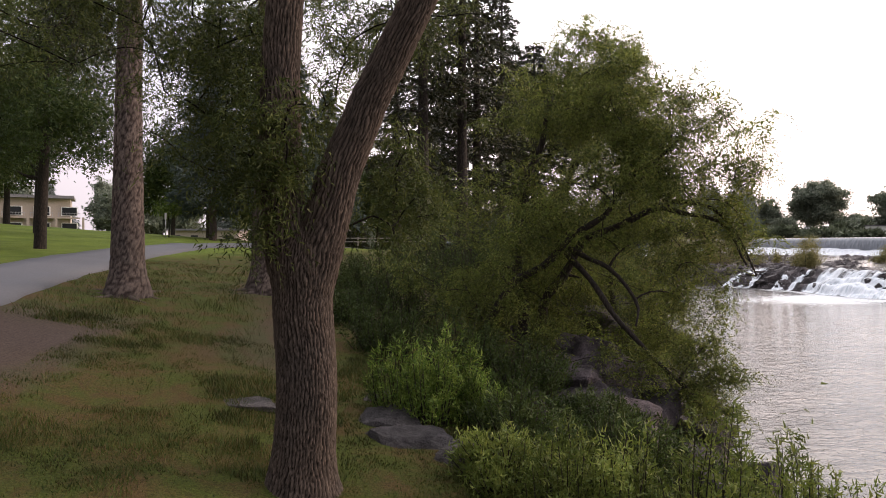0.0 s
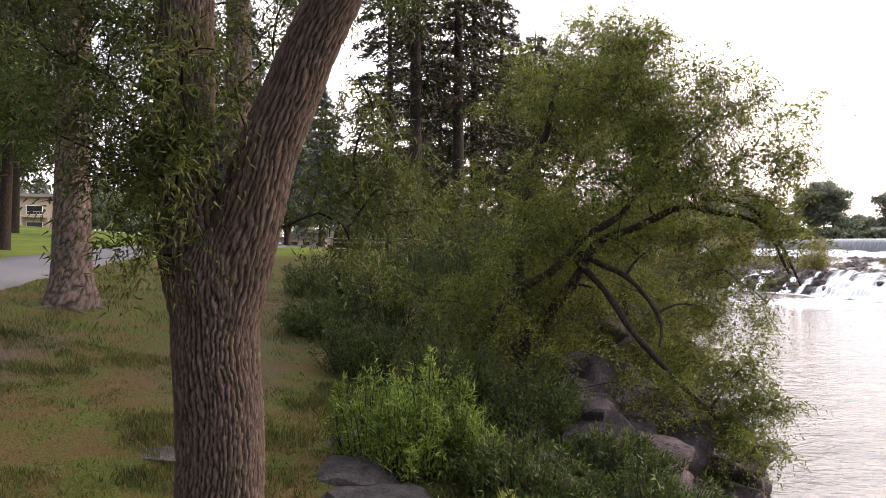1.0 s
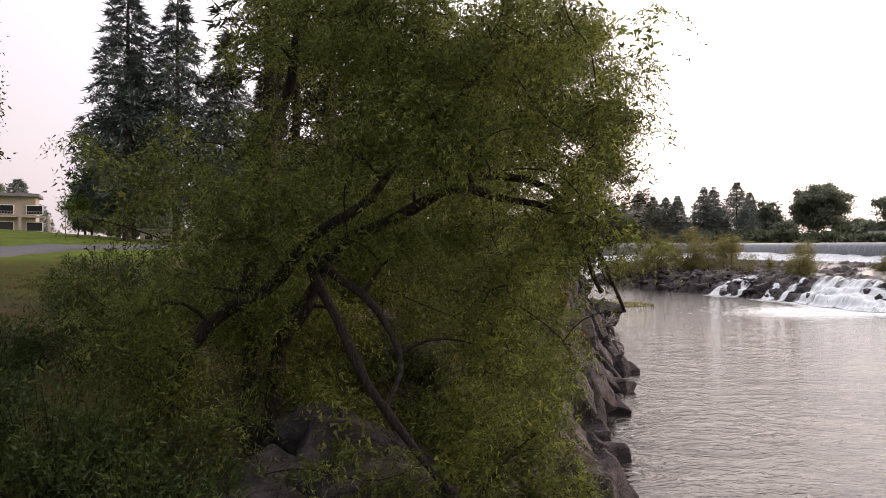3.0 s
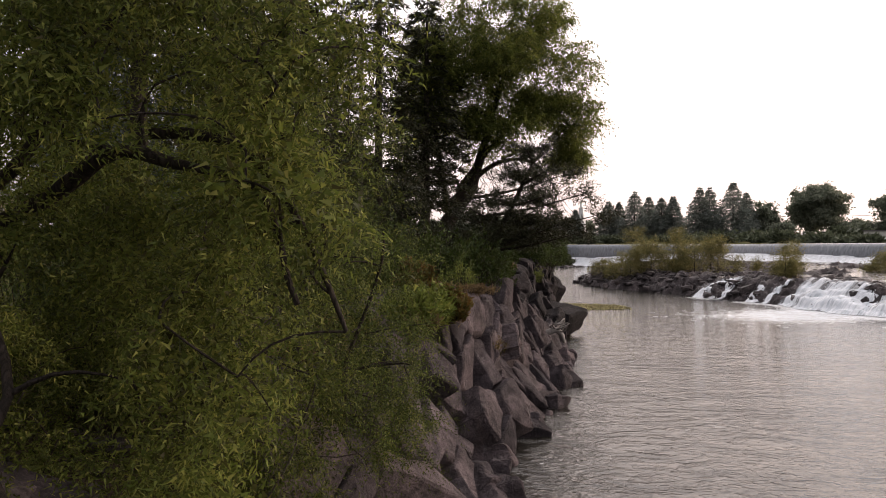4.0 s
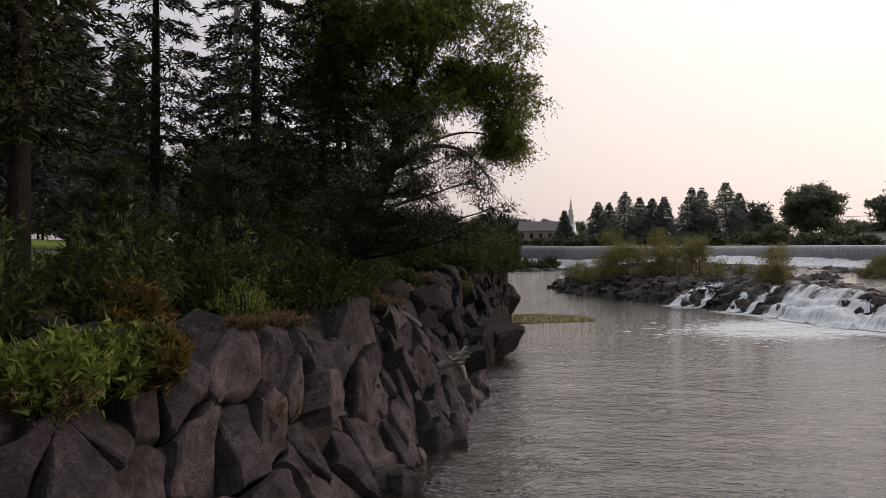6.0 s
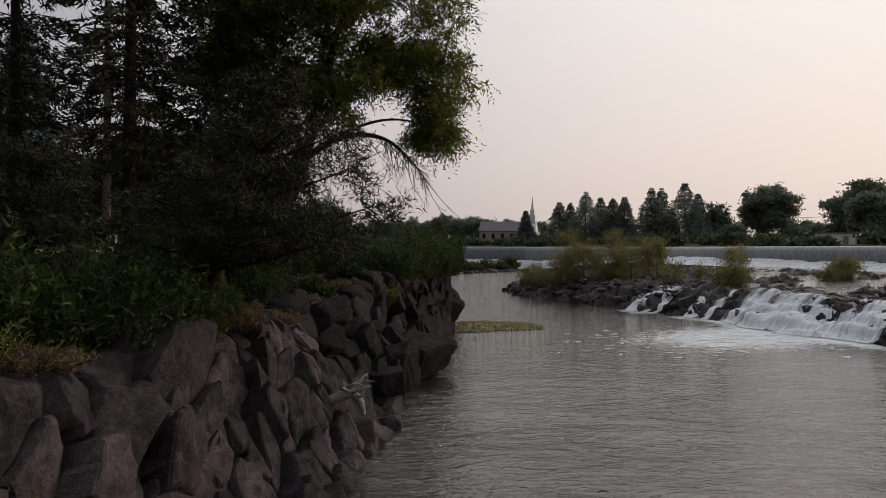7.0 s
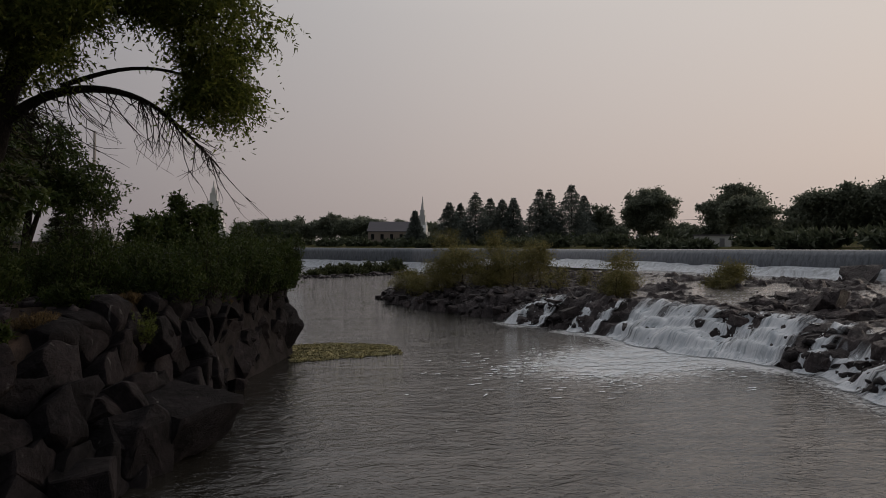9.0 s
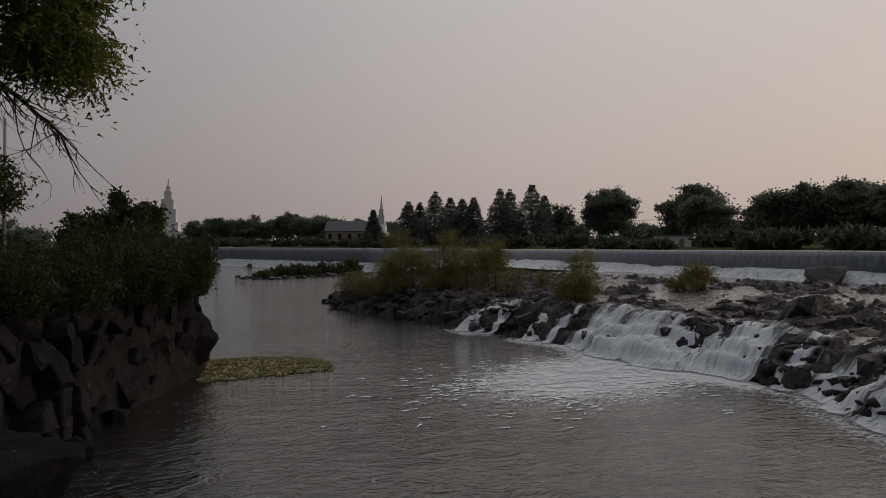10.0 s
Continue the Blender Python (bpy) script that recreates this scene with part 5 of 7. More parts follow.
# large shade trees of the park, farther back
for x, y, h, w in ((-62, 92, 24, 8.5), (-48, 66, 19, 6.5), (-40, 96, 17, 6), (-80, 110, 24, 9), (-30, 110, 14, 6), (-9, 88, 13, 5), (-3, 80, 14, 5), (-20.5, 33, 15, 5.5), (-30, 48, 18, 6.5)):
    z = gh(x, y)
    near = y < 50
    broadleaf("shade_tree", (x, y, z), "large leafy shade tree on the mown lawn", [up_path(x, y, z - 0.3, z + h * 0.75, 0.02 * h, 0.1, 10, (0.5, 0))],
              [(x, y, z + h * 0.66, w * 0.8, w * 0.8, h * 0.32, 0.8), (x + w * 0.5, y - w * 0.3, z + h * 0.42, w * 0.6, w * 0.55, h * 0.2, 0.8), (x - w * 0.5, y, z + h * 0.45, w * 0.6, w * 0.6, h * 0.22, 0.8)],
              DARK_BARK, DARK_LEAF, clumps=0.9 if near else 0.5, per=60 if near else 30, size=0.8 if near else 1.0, length=0.2 if near else 0.55, width=0.09 if near else 0.30, limb=0.16, core=0.5 if near else 0.2, core_leaf=(0.3, 0.16) if near else (0.7, 0.5), group="shade trees on the lawn", limb_every=3)

# the great willow bush leaning over the water
wx0, wy0 = 2.2, 16.9
wz0 = gh(wx0, wy0)
lim_a = [(wx0, wy0, wz0 - 0.3, 0.19), (wx0 + 0.4, wy0, wz0 + 1.2, 0.17), (wx0 + 1.0, wy0 - 0.3, 5.5, 0.14), (wx0 + 1.9, wy0 - 0.6, 6.1, 0.11), (wx0 + 3.4, wy0 - 1.0, 6.7, 0.08), (wx0 + 4.5, wy0 - 1.4, 6.3, 0.05), (wx0 + 5.0, wy0 - 1.6, 5.2, 0.03)]
lim_b = [(wx0 + 1.0, wy0 - 0.3, 5.5, 0.10), (wx0 + 1.35, wy0 - 0.7, 5.0, 0.095), (wx0 + 1.6, wy0 - 1.2, 4.2, 0.085), (wx0 + 2.3, wy0 - 1.6, 3.5, 0.075), (wx0 + 3.2, wy0 - 1.9, 2.5, 0.055), (wx0 + 4.0, wy0 - 2.1, 1.6, 0.04)]
lim_c = [(wx0, wy0 + 0.2, wz0 - 0.3, 0.22), (wx0 - 0.2, wy0 + 0.4, 5.0, 0.18), (wx0 + 0.1, wy0 + 0.6, 7.5, 0.13), (wx0 + 0.8, wy0 + 0.5, 9.6, 0.06)]


def wander(path, much):
    """Bends a limb unevenly along its length."""
    ph = rng.uniform(0, 6.28, 3)
    return [(x + much * math.sin(i * 0.9 + ph[0]), y + much * math.sin(i * 0.7 + ph[1]), z + much * math.sin(i * 1.1 + ph[2]), 0.78 * r * (1 + 0.12 * math.sin(i * 1.7))) for i, (x, y, z, r) in enumerate(path)]


lim_a, lim_b, lim_c = (wander(finer(p, 0.3), 0.07) for p in (lim_a, lim_b, lim_c))
lim_d = finer([(wx0 + 1.0, wy0 - 0.3, 5.5, 0.09), (wx0 + 1.7, wy0 - 1.0, 5.3, 0.075), (wx0 + 2.3, wy0 - 1.4, 4.7, 0.06), (wx0 + 2.7, wy0 - 1.6, 4.1, 0.05), (wx0 + 2.3, wy0 - 1.9, 3.7, 0.03)], 0.25)
lim_d = wander(lim_d, 0.06)
lim_e = finer([(wx0 - 1.8, wy0 - 0.2, wz0 - 0.2, 0.15), (wx0 - 0.9, wy0 - 0.4, 4.1, 0.14), (wx0 + 0.2, wy0 - 0.4, 5.2, 0.12), (wx0 + 1.2, wy0 - 0.5, 5.7, 0.10), (wx0 + 2.6, wy0 - 0.9, 7.4, 0.07), (wx0 + 3.6, wy0 - 1.1, 8.3, 0.03)], 0.3)
lim_e = wander(lim_e, 0.07)
lim_f = finer([(wx0 + 3.4, wy0 - 1.0, 6.7, 0.06), (wx0 + 4.2, wy0 - 1.2, 7.0, 0.05), (wx0 + 4.8, wy0 - 1.3, 6.2, 0.04), (wx0 + 5.3, wy0 - 1.4, 4.9, 0.02)], 0.3)
broadleaf("willow_bush", (wx0, wy0, wz0), "sprawling olive-green willow leaning out over the river from the bank", [lim_a, lim_b, lim_c, lim_d, lim_e, lim_f],
          lumpy([(wx0 + 1.2, wy0 + 0.3, 7.6, 3.0, 2.0, 2.0, 1.0), (wx0 + 3.2, wy0 - 0.5, 7.2, 2.3, 1.6, 1.6, 1.0), (wx0 - 1.6, wy0 + 1.6, 5.6, 2.2, 1.8, 1.8, 0.9),
           (wx0 + 4.4, wy0 - 1.2, 8.0, 1.3, 1.0, 1.2, 0.5), (wx0 + 5.0, wy0 - 1.4, 6.7, 0.8, 0.8, 1.1, 0.4), (wx0 + 3.9, wy0 - 1.4, 3.6, 0.7, 0.9, 1.9, 0.9), (wx0 + 4.1, wy0 - 1.5, 2.2, 0.8, 0.8, 1.0, 0.8), (wx0 + 2.2, wy0, 9.7, 2.0, 1.6, 1.2, 1.0), (wx0 + 3.7, wy0 - 0.6, 8.7, 1.6, 1.3, 1.3, 1.0), (wx0 + 0.2, wy0 + 0.4, 9.2, 1.8, 1.5, 1.2, 0.9), (wx0 + 3.2, wy0 - 0.9, 8.9, 1.6, 1.2, 1.0, 0.9), (wx0 + 4.4, wy0 - 1.2, 7.2, 1.1, 1.0, 1.1, 0.5), (wx0 + 4.4, wy0 - 1.5, 5.6, 0.7, 0.9, 1.2, 0.7), (wx0 + 3.7, wy0 - 0.8, 5.4, 1.0, 1.0, 1.5, 0.9), (wx0 + 3.6, wy0 - 0.6, 3.4, 1.0, 0.8, 1.8, 0.8), (wx0 + 0.6, wy0 + 0.8, 9.3, 2.0, 1.6, 0.9, 0.8), (wx0 + 3.9, wy0 - 1.9, 2.8, 0.7, 0.6, 1.4, 0.7), (wx0 + 3.2, wy0 + 0.3, 3.2, 1.4, 1.0, 1.4, 1.0), (wx0 + 0.8, wy0 + 0.8, 3.8, 2.0, 1.2, 1.5, 1.0), (wx0 + 2.6, wy0 - 1.7, 6.5, 2.0, 0.7, 0.8, 0.6), (wx0 + 3.4, wy0 - 2.2, 2.0, 1.0, 0.7, 0.7, 0.6), (wx0 - 0.6, wy0 - 1.0, 4.6, 1.2, 0.8, 1.3, 1.0), (wx0 + 0.8, wy0 - 1.1, 5.9, 1.5, 0.6, 0.9, 0.9), (wx0 + 4.9, wy0 - 1.2, 8.5, 0.8, 0.8, 0.8, 0.5), (wx0 + 1.2, wy0 + 2.4, 4.4, 2.4, 1.0, 2.2, 1.2), (wx0 + 3.2, wy0 + 2.2, 3.6, 1.6, 1.0, 2.0, 1.2), (wx0 + 2.4, wy0 + 2.0, 6.2, 2.4, 1.0, 1.5, 1.0), (wx0 - 2.2, wy0 - 0.2, 4.2, 1.3, 1.0, 1.4, 0.9), (wx0 + 0.9, wy0 - 1.8, 3.4, 1.4, 0.7, 0.9, 0.7), (wx0 + 2.4, wy0 - 2.2, 2.7, 1.2, 0.6, 0.8, 0.6)], 5, 3, 0.5),
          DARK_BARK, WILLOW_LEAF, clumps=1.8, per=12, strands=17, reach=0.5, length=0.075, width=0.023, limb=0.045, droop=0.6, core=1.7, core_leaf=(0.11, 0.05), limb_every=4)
broadleaf("willow_bush", (5.6, 21.5, gh(5.6, 21.5)), "dense olive willow on the rocky bank above the water", [wander(finer(up_path(5.4, 21.5, gh(5.4, 21.5) - 0.2, 7.5, 0.15, 0.03, 8, (0.9, 0.3)), 0.3), 0.16), wander(finer(up_path(6.0, 21.0, gh(6, 21) - 0.2, 6.0, 0.11, 0.02, 8, (1.3, -0.2)), 0.3), 0.14)],
          [(5.4, 21.5, 7.0, 2.2, 2.6, 2.8, 1.0), (6.9, 21.6, 4.2, 1.5, 2.2, 2.0, 1.0), (3.6, 20.8, 5.4, 2.0, 1.8, 2.2, 1.0), (7.5, 22.5, 2.4, 0.9, 2.0, 1.2, 1.0), (5.2, 24.6, 5.2, 1.8, 1.6, 2.0, 0.9), (4.6, 20.6, 3.2, 1.9, 1.3, 1.3, 1.0), (6.2, 23.2, 3.4, 1.3, 1.5, 1.3, 1.0), (2.8, 19.4, 3.6, 1.6, 1.4, 1.4, 1.0), (6.6, 19.8, 3.0, 1.0, 1.2, 1.1, 0.9), (5.8, 18.4, 2.4, 1.2, 1.0, 0.9, 0.9)],
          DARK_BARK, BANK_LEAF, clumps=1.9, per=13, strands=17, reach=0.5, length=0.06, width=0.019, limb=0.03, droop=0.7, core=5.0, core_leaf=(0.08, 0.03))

# overhanging cottonwood on the point
ox, oy = 9.5, 53.5
oz = gh(ox, oy)
t1 = [(ox - 1.9, oy, oz - 0.3, 0.75), (ox - 1.6, oy, oz + 1, 0.62), (ox - 1.1, oy, oz + 3.0, 0.52), (ox + 0.4, oy - 0.2, oz + 5, 0.36), (ox + 1.5, oy - 0.6, oz + 9, 0.24), (ox + 2.6, oy - 1, oz + 13, 0.12), (ox + 3.2, oy - 1.3, oz + 17, 0.05)]
t2 = finer([(ox - 0.9, oy, oz + 4.2, 0.28), (ox + 0.4, oy - 0.3, oz + 5.6, 0.19), (ox + 1.8, oy - 0.5, oz + 6.9, 0.15), (ox + 3.4, oy - 0.3, oz + 7.3, 0.12), (ox + 4.9, oy + 0.6, oz + 7.1, 0.085), (ox + 5.9, oy + 1.8, oz + 6.1, 0.05), (ox + 6.7, oy + 2.9, oz + 5.3, 0.015)], 0.35)
t4 = finer([(ox - 0.5, oy, oz + 5.0, 0.22), (ox + 1.4, oy - 0.3, oz + 7.6, 0.15), (ox + 3.6, oy - 0.5, oz + 10.0, 0.10), (ox + 5.6, oy - 0.3, oz + 11.2, 0.05)], 0.35)
t5 = finer([(ox + 2.4, oy - 0.4, oz + 7.15, 0.09), (ox + 4.4, oy - 0.4, oz + 8.0, 0.06), (ox + 6.4, oy + 0.2, oz + 8.0, 0.04), (ox + 7.3, oy + 0.6, oz + 7.0, 0.015)], 0.35)
t3 = [(ox - 0.6, oy + 0.6, oz - 0.3, 0.26), (ox - 1.2, oy + 0.4, oz + 4, 0.22), (ox - 2.0, oy, oz + 9, 0.15), (ox - 2.4, oy, oz + 13, 0.06)]
broadleaf("cottonwood_tree", (ox, oy, oz), "tall dark cottonwood leaning over the river with bare drooping twigs", [t1, t2, t3, t4, t5],
          lumpy([(ox - 1.0, oy - 1.5, oz + 10.5, 3.4, 2.6, 2.2, 1.0), (ox + 0.5, oy - 2.5, oz + 13.5, 4.5, 3.0, 2.4, 1.0), (ox + 5.0, oy - 0.5, oz + 10.6, 3.0, 2.4, 1.3, 1.0), (ox + 6.9, oy + 0.8, oz + 7.2, 1.2, 1.2, 0.9, 1.0), (ox + 6.8, oy + 0.2, oz + 8.6, 1.2, 1.2, 1.0, 1.0), (ox + 4.4, oy - 1.4, oz + 12.3, 4.4, 3.4, 2.8, 1.0), (ox + 7.2, oy - 1.6, oz + 9.4, 1.8, 1.9, 1.6, 1.0), (ox + 2.4, oy - 1.4, oz + 15.8, 5.0, 3.4, 3.0, 1.0), (ox + 0.5, oy - 0.5, oz + 9.8, 2.8, 2.6, 2.6, 0.7), (ox + 7.4, oy - 0.6, oz + 7.2, 1.0, 1.2, 0.6, 0.7), (ox - 2.4, oy, oz + 12.0, 3.2, 2.8, 3.4, 0.7), (ox + 3.0, oy - 2.4, oz + 8.8, 3.2, 2.2, 1.6, 0.7)], 15, 5, 0.46),
          DARK_BARK, COTTON_LEAF, clumps=0.66, per=9, strands=10, reach=0.85, length=0.19, width=0.075, limb=0.05, droop=0.55, core=0.2, core_leaf=(0.26, 0.12), limb_every=3)
# its bare hanging twigs
bare = []
for i in range(110):
    q = rng.uniform(0.25, 1.0)
    p0 = np.array(t2[int(q * (len(t2) - 1))])
    L = rng.uniform(0.5, 2.6)
    e0 = p0[:3] + np.array([rng.uniform(-0.2, 0.9) * L, rng.normal(0, 0.5) * L, -L * rng.uniform(0.2, 0.9)])
    bare.append(bent(p0[:3], e0, 0.022, 0.005, 6, 0.06, 0.09))
    m_ = np.array(bare[-1][3][:3])
    for _ in range(2):
        bare.append(bent(m_, m_ + (e0 - p0[:3]) * 0.45 + rng.normal(0, 0.25, 3), 0.011, 0.004, 5, 0.05, 0.1))
bt_ = bpy.data.objects["cottonwood_tree"]
v_, f_2 = tube_arrays(bare, 4)
tagged(put("bare_twig", v_, f_2, DARK_BARK, bt_, True, "leafless drooping twigs"), kind="stuff")

# low spreading pines below it, with tiers of level boughs that turn up at their tips
def spreading_pine(x, y, low, top, reach, seed, boughs=(), lean=(0.8, -0.4)):
    r_ = np.random.default_rng(seed)
    z = gh(x, y)
    stems = [up_path(x, y, z - 0.2, top - 0.3, 0.24, 0.05, 10, lean)]
    lobes = []
    tiers = 5
    for k in range(tiers):
        f = k / (tiers - 1)
        zk = low + (top - low) * f
        cx, cy = x + lean[0] * (0.45 + 0.55 * f), y + lean[1] * (0.45 + 0.55 * f)
        rk = reach * (1 - 0.75 * f)
        count = 7 - k // 2
        turn = r_.uniform(0, 6.28)
        for i in range(count):
            a = turn + 6.283 * i / count + r_.normal(0, 0.2)
            out = rk * r_.uniform(0.72, 1.05)
            rise = r_.uniform(-0.15, 0.55)
            ex, ey = cx + out * math.cos(a), cy + out * math.sin(a)
            stems.append(finer([(cx, cy, zk - 0.3, 0.07), (cx + 0.5 * (ex - cx), cy + 0.5 * (ey - cy), zk - 0.35 + 0.2 * rise, 0.045), (ex, ey, zk + rise, 0.015)], 0.5))
            lobes.append((cx + 0.8 * (ex - cx), cy + 0.8 * (ey - cy), zk + 0.6 * rise, 0.32 * rk + 0.25, 0.32 * rk + 0.25, 0.42, 1.1))
            lobes.append((cx + 0.42 * (ex - cx), cy + 0.42 * (ey - cy), zk - 0.05, 0.3 * rk + 0.2, 0.3 * rk + 0.2, 0.4, 0.8))
    for bx_, by_, bz_, rad in boughs:
        stems.append(finer([(x, y, bz_ - 0.9, 0.08), (0.5 * (x + bx_), 0.5 * (y + by_), bz_ - 0.7, 0.05), (bx_, by_, bz_, 0.015)], 0.5))
        lobes.append((bx_, by_, bz_, rad, rad, 0.45, 2.4))
        lobes.append((0.35 * x + 0.65 * bx_, 0.35 * y + 0.65 * by_, bz_ - 0.35, rad * 1.1, rad * 1.1, 0.4, 1.8))
    broadleaf("spreading_pine", (x, y, z), "dark spreading pine with level boughs on the basalt bank", stems, lobes,
              DARK_BARK, PINE, clumps=0.85, per=95, size=0.26, length=0.15, width=0.03, limb=0.03, droop=-0.1, core=0.25, core_leaf=(0.22, 0.1), group="spreading pines on the bank", limb_every=3)


for x, y, low, top, reach, seed, boughs, lean in (
        (9.4, 39.6, 6.0, 9.6, 3.3, 41, ((14.5, 36.4, 7.0, 0.75), (14.0, 36.6, 7.9, 0.8), (13.8, 36.0, 6.3, 0.7), (13.4, 37.6, 8.8, 0.8), (12.6, 35.4, 6.5, 0.8)), (2.6, -2.2)),
        (6.2, 37.2, 4.6, 8.0, 3.2, 42, (), (0.3, 0.0)),
        (2.2, 38.6, 4.4, 8.3, 3.2, 43, (), (-0.2, 0.0))):
    spreading_pine(x, y, low, top, reach, seed, boughs, lean)

# pines behind the bank
for x, y, h in ((4.3, 47.6, 19), (1.8, 34.5, 17), (7.0, 50, 15.5),  (-1.5, 50, 20), (6.5, 58, 17), (-3.0, 42, 18), (0.0, 58, 18), (-0.9, 29.2, 19), (0.9, 30.6, 18)):
    z = gh(x, y)
    sparse = y < 32
    conifer("pine_tree", (x, y, z), h * 1.12, 3.6, "tall dark pine on the river bank", DARK_BARK, PINE, 0.36 if sparse else 0.25, 18 if sparse else 22, 6 if sparse else 8, 80 if sparse else 88, 0.36, 0.105, 0.32, 0.5, 0.3, "pines on the bank")

# leafy tree and pines farther up the bank
for x, y, h, w in ((-5.2, 95, 14.5, 6.0), (-16, 100, 16, 6.5)):
    z = gh(x, y)
    broadleaf("shade_tree", (x, y, z), "dark leafy tree behind the shrubs of the bank", [up_path(x, y, z - 0.3, z + h * 0.55, 0.45, 0.2, 10, (0.8, 0)), up_path(x + 0.3, y, z + 2.2, z + h * 0.8, 0.26, 0.08, 8, (3.0, 0))],
              [(x, y, z + h * 0.72, w * 0.9, w * 0.8, h * 0.26, 1.0), (x + w * 0.75, y, z + h * 0.52, w * 0.6, w * 0.6, h * 0.17, 1.0), (x - w * 0.7, y, z + h * 0.5, w * 0.6, w * 0.6, h * 0.2, 1.0)],
              DARK_BARK, DARK_LEAF, clumps=0.75, per=36, size=0.8, length=0.42, width=0.2, limb=0.12, core=0.4, core_leaf=(0.5, 0.3), group="shade trees on the bank", limb_every=3)
for x, y, h, r in ((-9.7, 120, 13.0, 3.4), (-15.5, 112, 11.5, 3.0)):
    conifer("bank_spruce", (x, y, gh(x, y)), h, r, "dark spruce behind the shrubs of the bank", DARK_BARK, PINE, 0.1, 24, 11, 70, 0.5, 0.14, 0.3, 0.8, 0.25, "spruces on the bank")

DRY_LEAF = leaf_material("dry_grass", [(0.10, 0.072, 0.04), (0.16, 0.112, 0.055), (0.21, 0.15, 0.08)])
TUFTS = [(7.3, 38.4, 3.5, 0.6, 0.5, DRY_LEAF, "tuft of dry orange grass on the bank"), (8.2, 37.6, 3.5, 0.5, 0.4, DRY_LEAF, "tuft of dry orange grass on the bank"),
         (11.0, 43.4, 3.5, 0.6, 0.5, DRY_LEAF, "tuft of dry orange grass on the bank"), (11.2, 41.2, 3.0, 0.5, 0.6, GOLD_LEAF, "reddish low shrub among the basalt blocks"),
         (8.8, 31.5, 2.6, 0.7, 1.1, SHOOT_LEAF, "sparse leafy shrub among the basalt blocks"),
         (9.6, 30.4, 2.2, 0.6, 0.9, GOLD_LEAF, "reddish low shrub among the basalt blocks"), (14.2, 53.4, 3.4, 0.6, 1.0, SHOOT_LEAF, "small green shrub on the dark cliff"),
         (15.6, 62.0, 3.7, 0.6, 0.6, DRY_LEAF, "tuft of dry orange grass on the bank"), (7.6, 26.2, 3.6, 0.6, 0.6, DRY_LEAF, "tuft of dry orange grass on the bank")]

for y in (22.4, 25.0, 28.6, 30.6, 32.4, 35.6, 39.8, 42.4, 47.0, 50.4, 55.2, 61.4, 66.8, 72.0):
    st = float(np.interp(y, BROW_Y, [q[3] for q in BROW])) + rng.uniform(0.3, 1.2)
    x = float(np.interp(y, [p[1] for p in BANK[1:17]], [p[0] for p in BANK[1:17]])) - st
    TUFTS.append((x, y, brow_top(x, y) + 0.1, rng.uniform(0.35, 0.9), rng.uniform(0.2, 0.45), DRY_LEAF, "tuft of dry orange grass on the bank"))

# shrubs
for x, y, r, h in ((-0.75, 11.5, 0.75, 1.55), (-0.25, 11.2, 0.7, 1.35), (0.15, 11.9, 0.8, 1.75), (0.6, 11.4, 0.6, 1.1)):
    shrub("willow_shrub", (x, y, gh(x, y)), r, h, "bright green young willow shrub among the rocks", DARK_BARK, BRIGHT_LEAF, 46, 90, 0.10, 0.019, 0.42, "young willows", 0.04, 0.03)
for x, y, r, h, m_ in ((0.9, 8.8, 0.9, 0.9, WILLOW_LEAF), (2.0, 8.4, 0.9, 0.9, WILLOW_LEAF), (3.2, 8.2, 0.9, 0.9, WILLOW_LEAF), (4.4, 8.2, 0.8, 1.1, BRIGHT_LEAF), (5.4, 8.6, 0.8, 1.2, BRIGHT_LEAF), (2.9, 10.2, 1.0, 1.1, DARK_LEAF), (1.3, 10.6, 1.0, 1.0, DARK_LEAF),
                       (4.4, 10.6, 1.0, 1.2, DARK_LEAF), (3.0, 12.4, 1.0, 0.8, DARK_LEAF), (5.0, 12.8, 0.8, 0.7, DARK_LEAF), (-1.4, 15.8, 1.2, 1.3, DARK_LEAF), (-2.8, 18.5, 1.1, 1.1, DARK_LEAF), (0.4, 15.0, 1.3, 1.6, DARK_LEAF), (-1.0, 19.5, 1.6, 2.4, DARK_LEAF), (2.0, 7.2, 0.8, 0.7, WILLOW_LEAF), (1.8, 14.2, 1.2, 1.3, DARK_LEAF), (5.9, 15.4, 0.9, 0.9, DARK_LEAF), (-3.8, 23.5, 1.3, 1.6, DARK_LEAF), (-2.2, 21.6, 1.5, 2.2, DARK_LEAF), (1.5, 25, 1.8, 3.0, DARK_LEAF), (2.8, 29, 1.8, 3.2, DARK_LEAF), (1.0, 21.5, 1.8, 3.0, DARK_LEAF), (-0.8, 25.5, 1.6, 2.4, DARK_LEAF)):
    shrub("bank_shrub", (x, y, gh(x, y)), r, h, "leafy green shrub on the river bank", DARK_BARK, SHOOT_LEAF if m_ is WILLOW_LEAF else m_, 75, 80, 0.085, 0.026, group="shrubs on the bank")
for x, y, r, h in ((2.6, 6.3, 0.7, 2.3), (3.4, 6.2, 0.7, 2.5), (4.2, 6.4, 0.7, 2.7), (4.9, 6.9, 0.7, 2.7), (1.9, 6.6, 0.6, 1.7), (5.4, 7.6, 0.7, 2.6), (4.7, 6.2, 0.7, 2.8), (5.3, 6.6, 0.7, 2.8), (3.8, 6.9, 0.7, 2.5), (1.4, 7.2, 0.6, 1.5)):
    shrub("willow_shrub", (x, y, gh(x, y)), r, h, "loose upright willow shoots at the water's edge", DARK_BARK, SHOOT_LEAF, 60, 120, 0.075, 0.02, 0.45, "willow shoots", 0.4, 0.05)
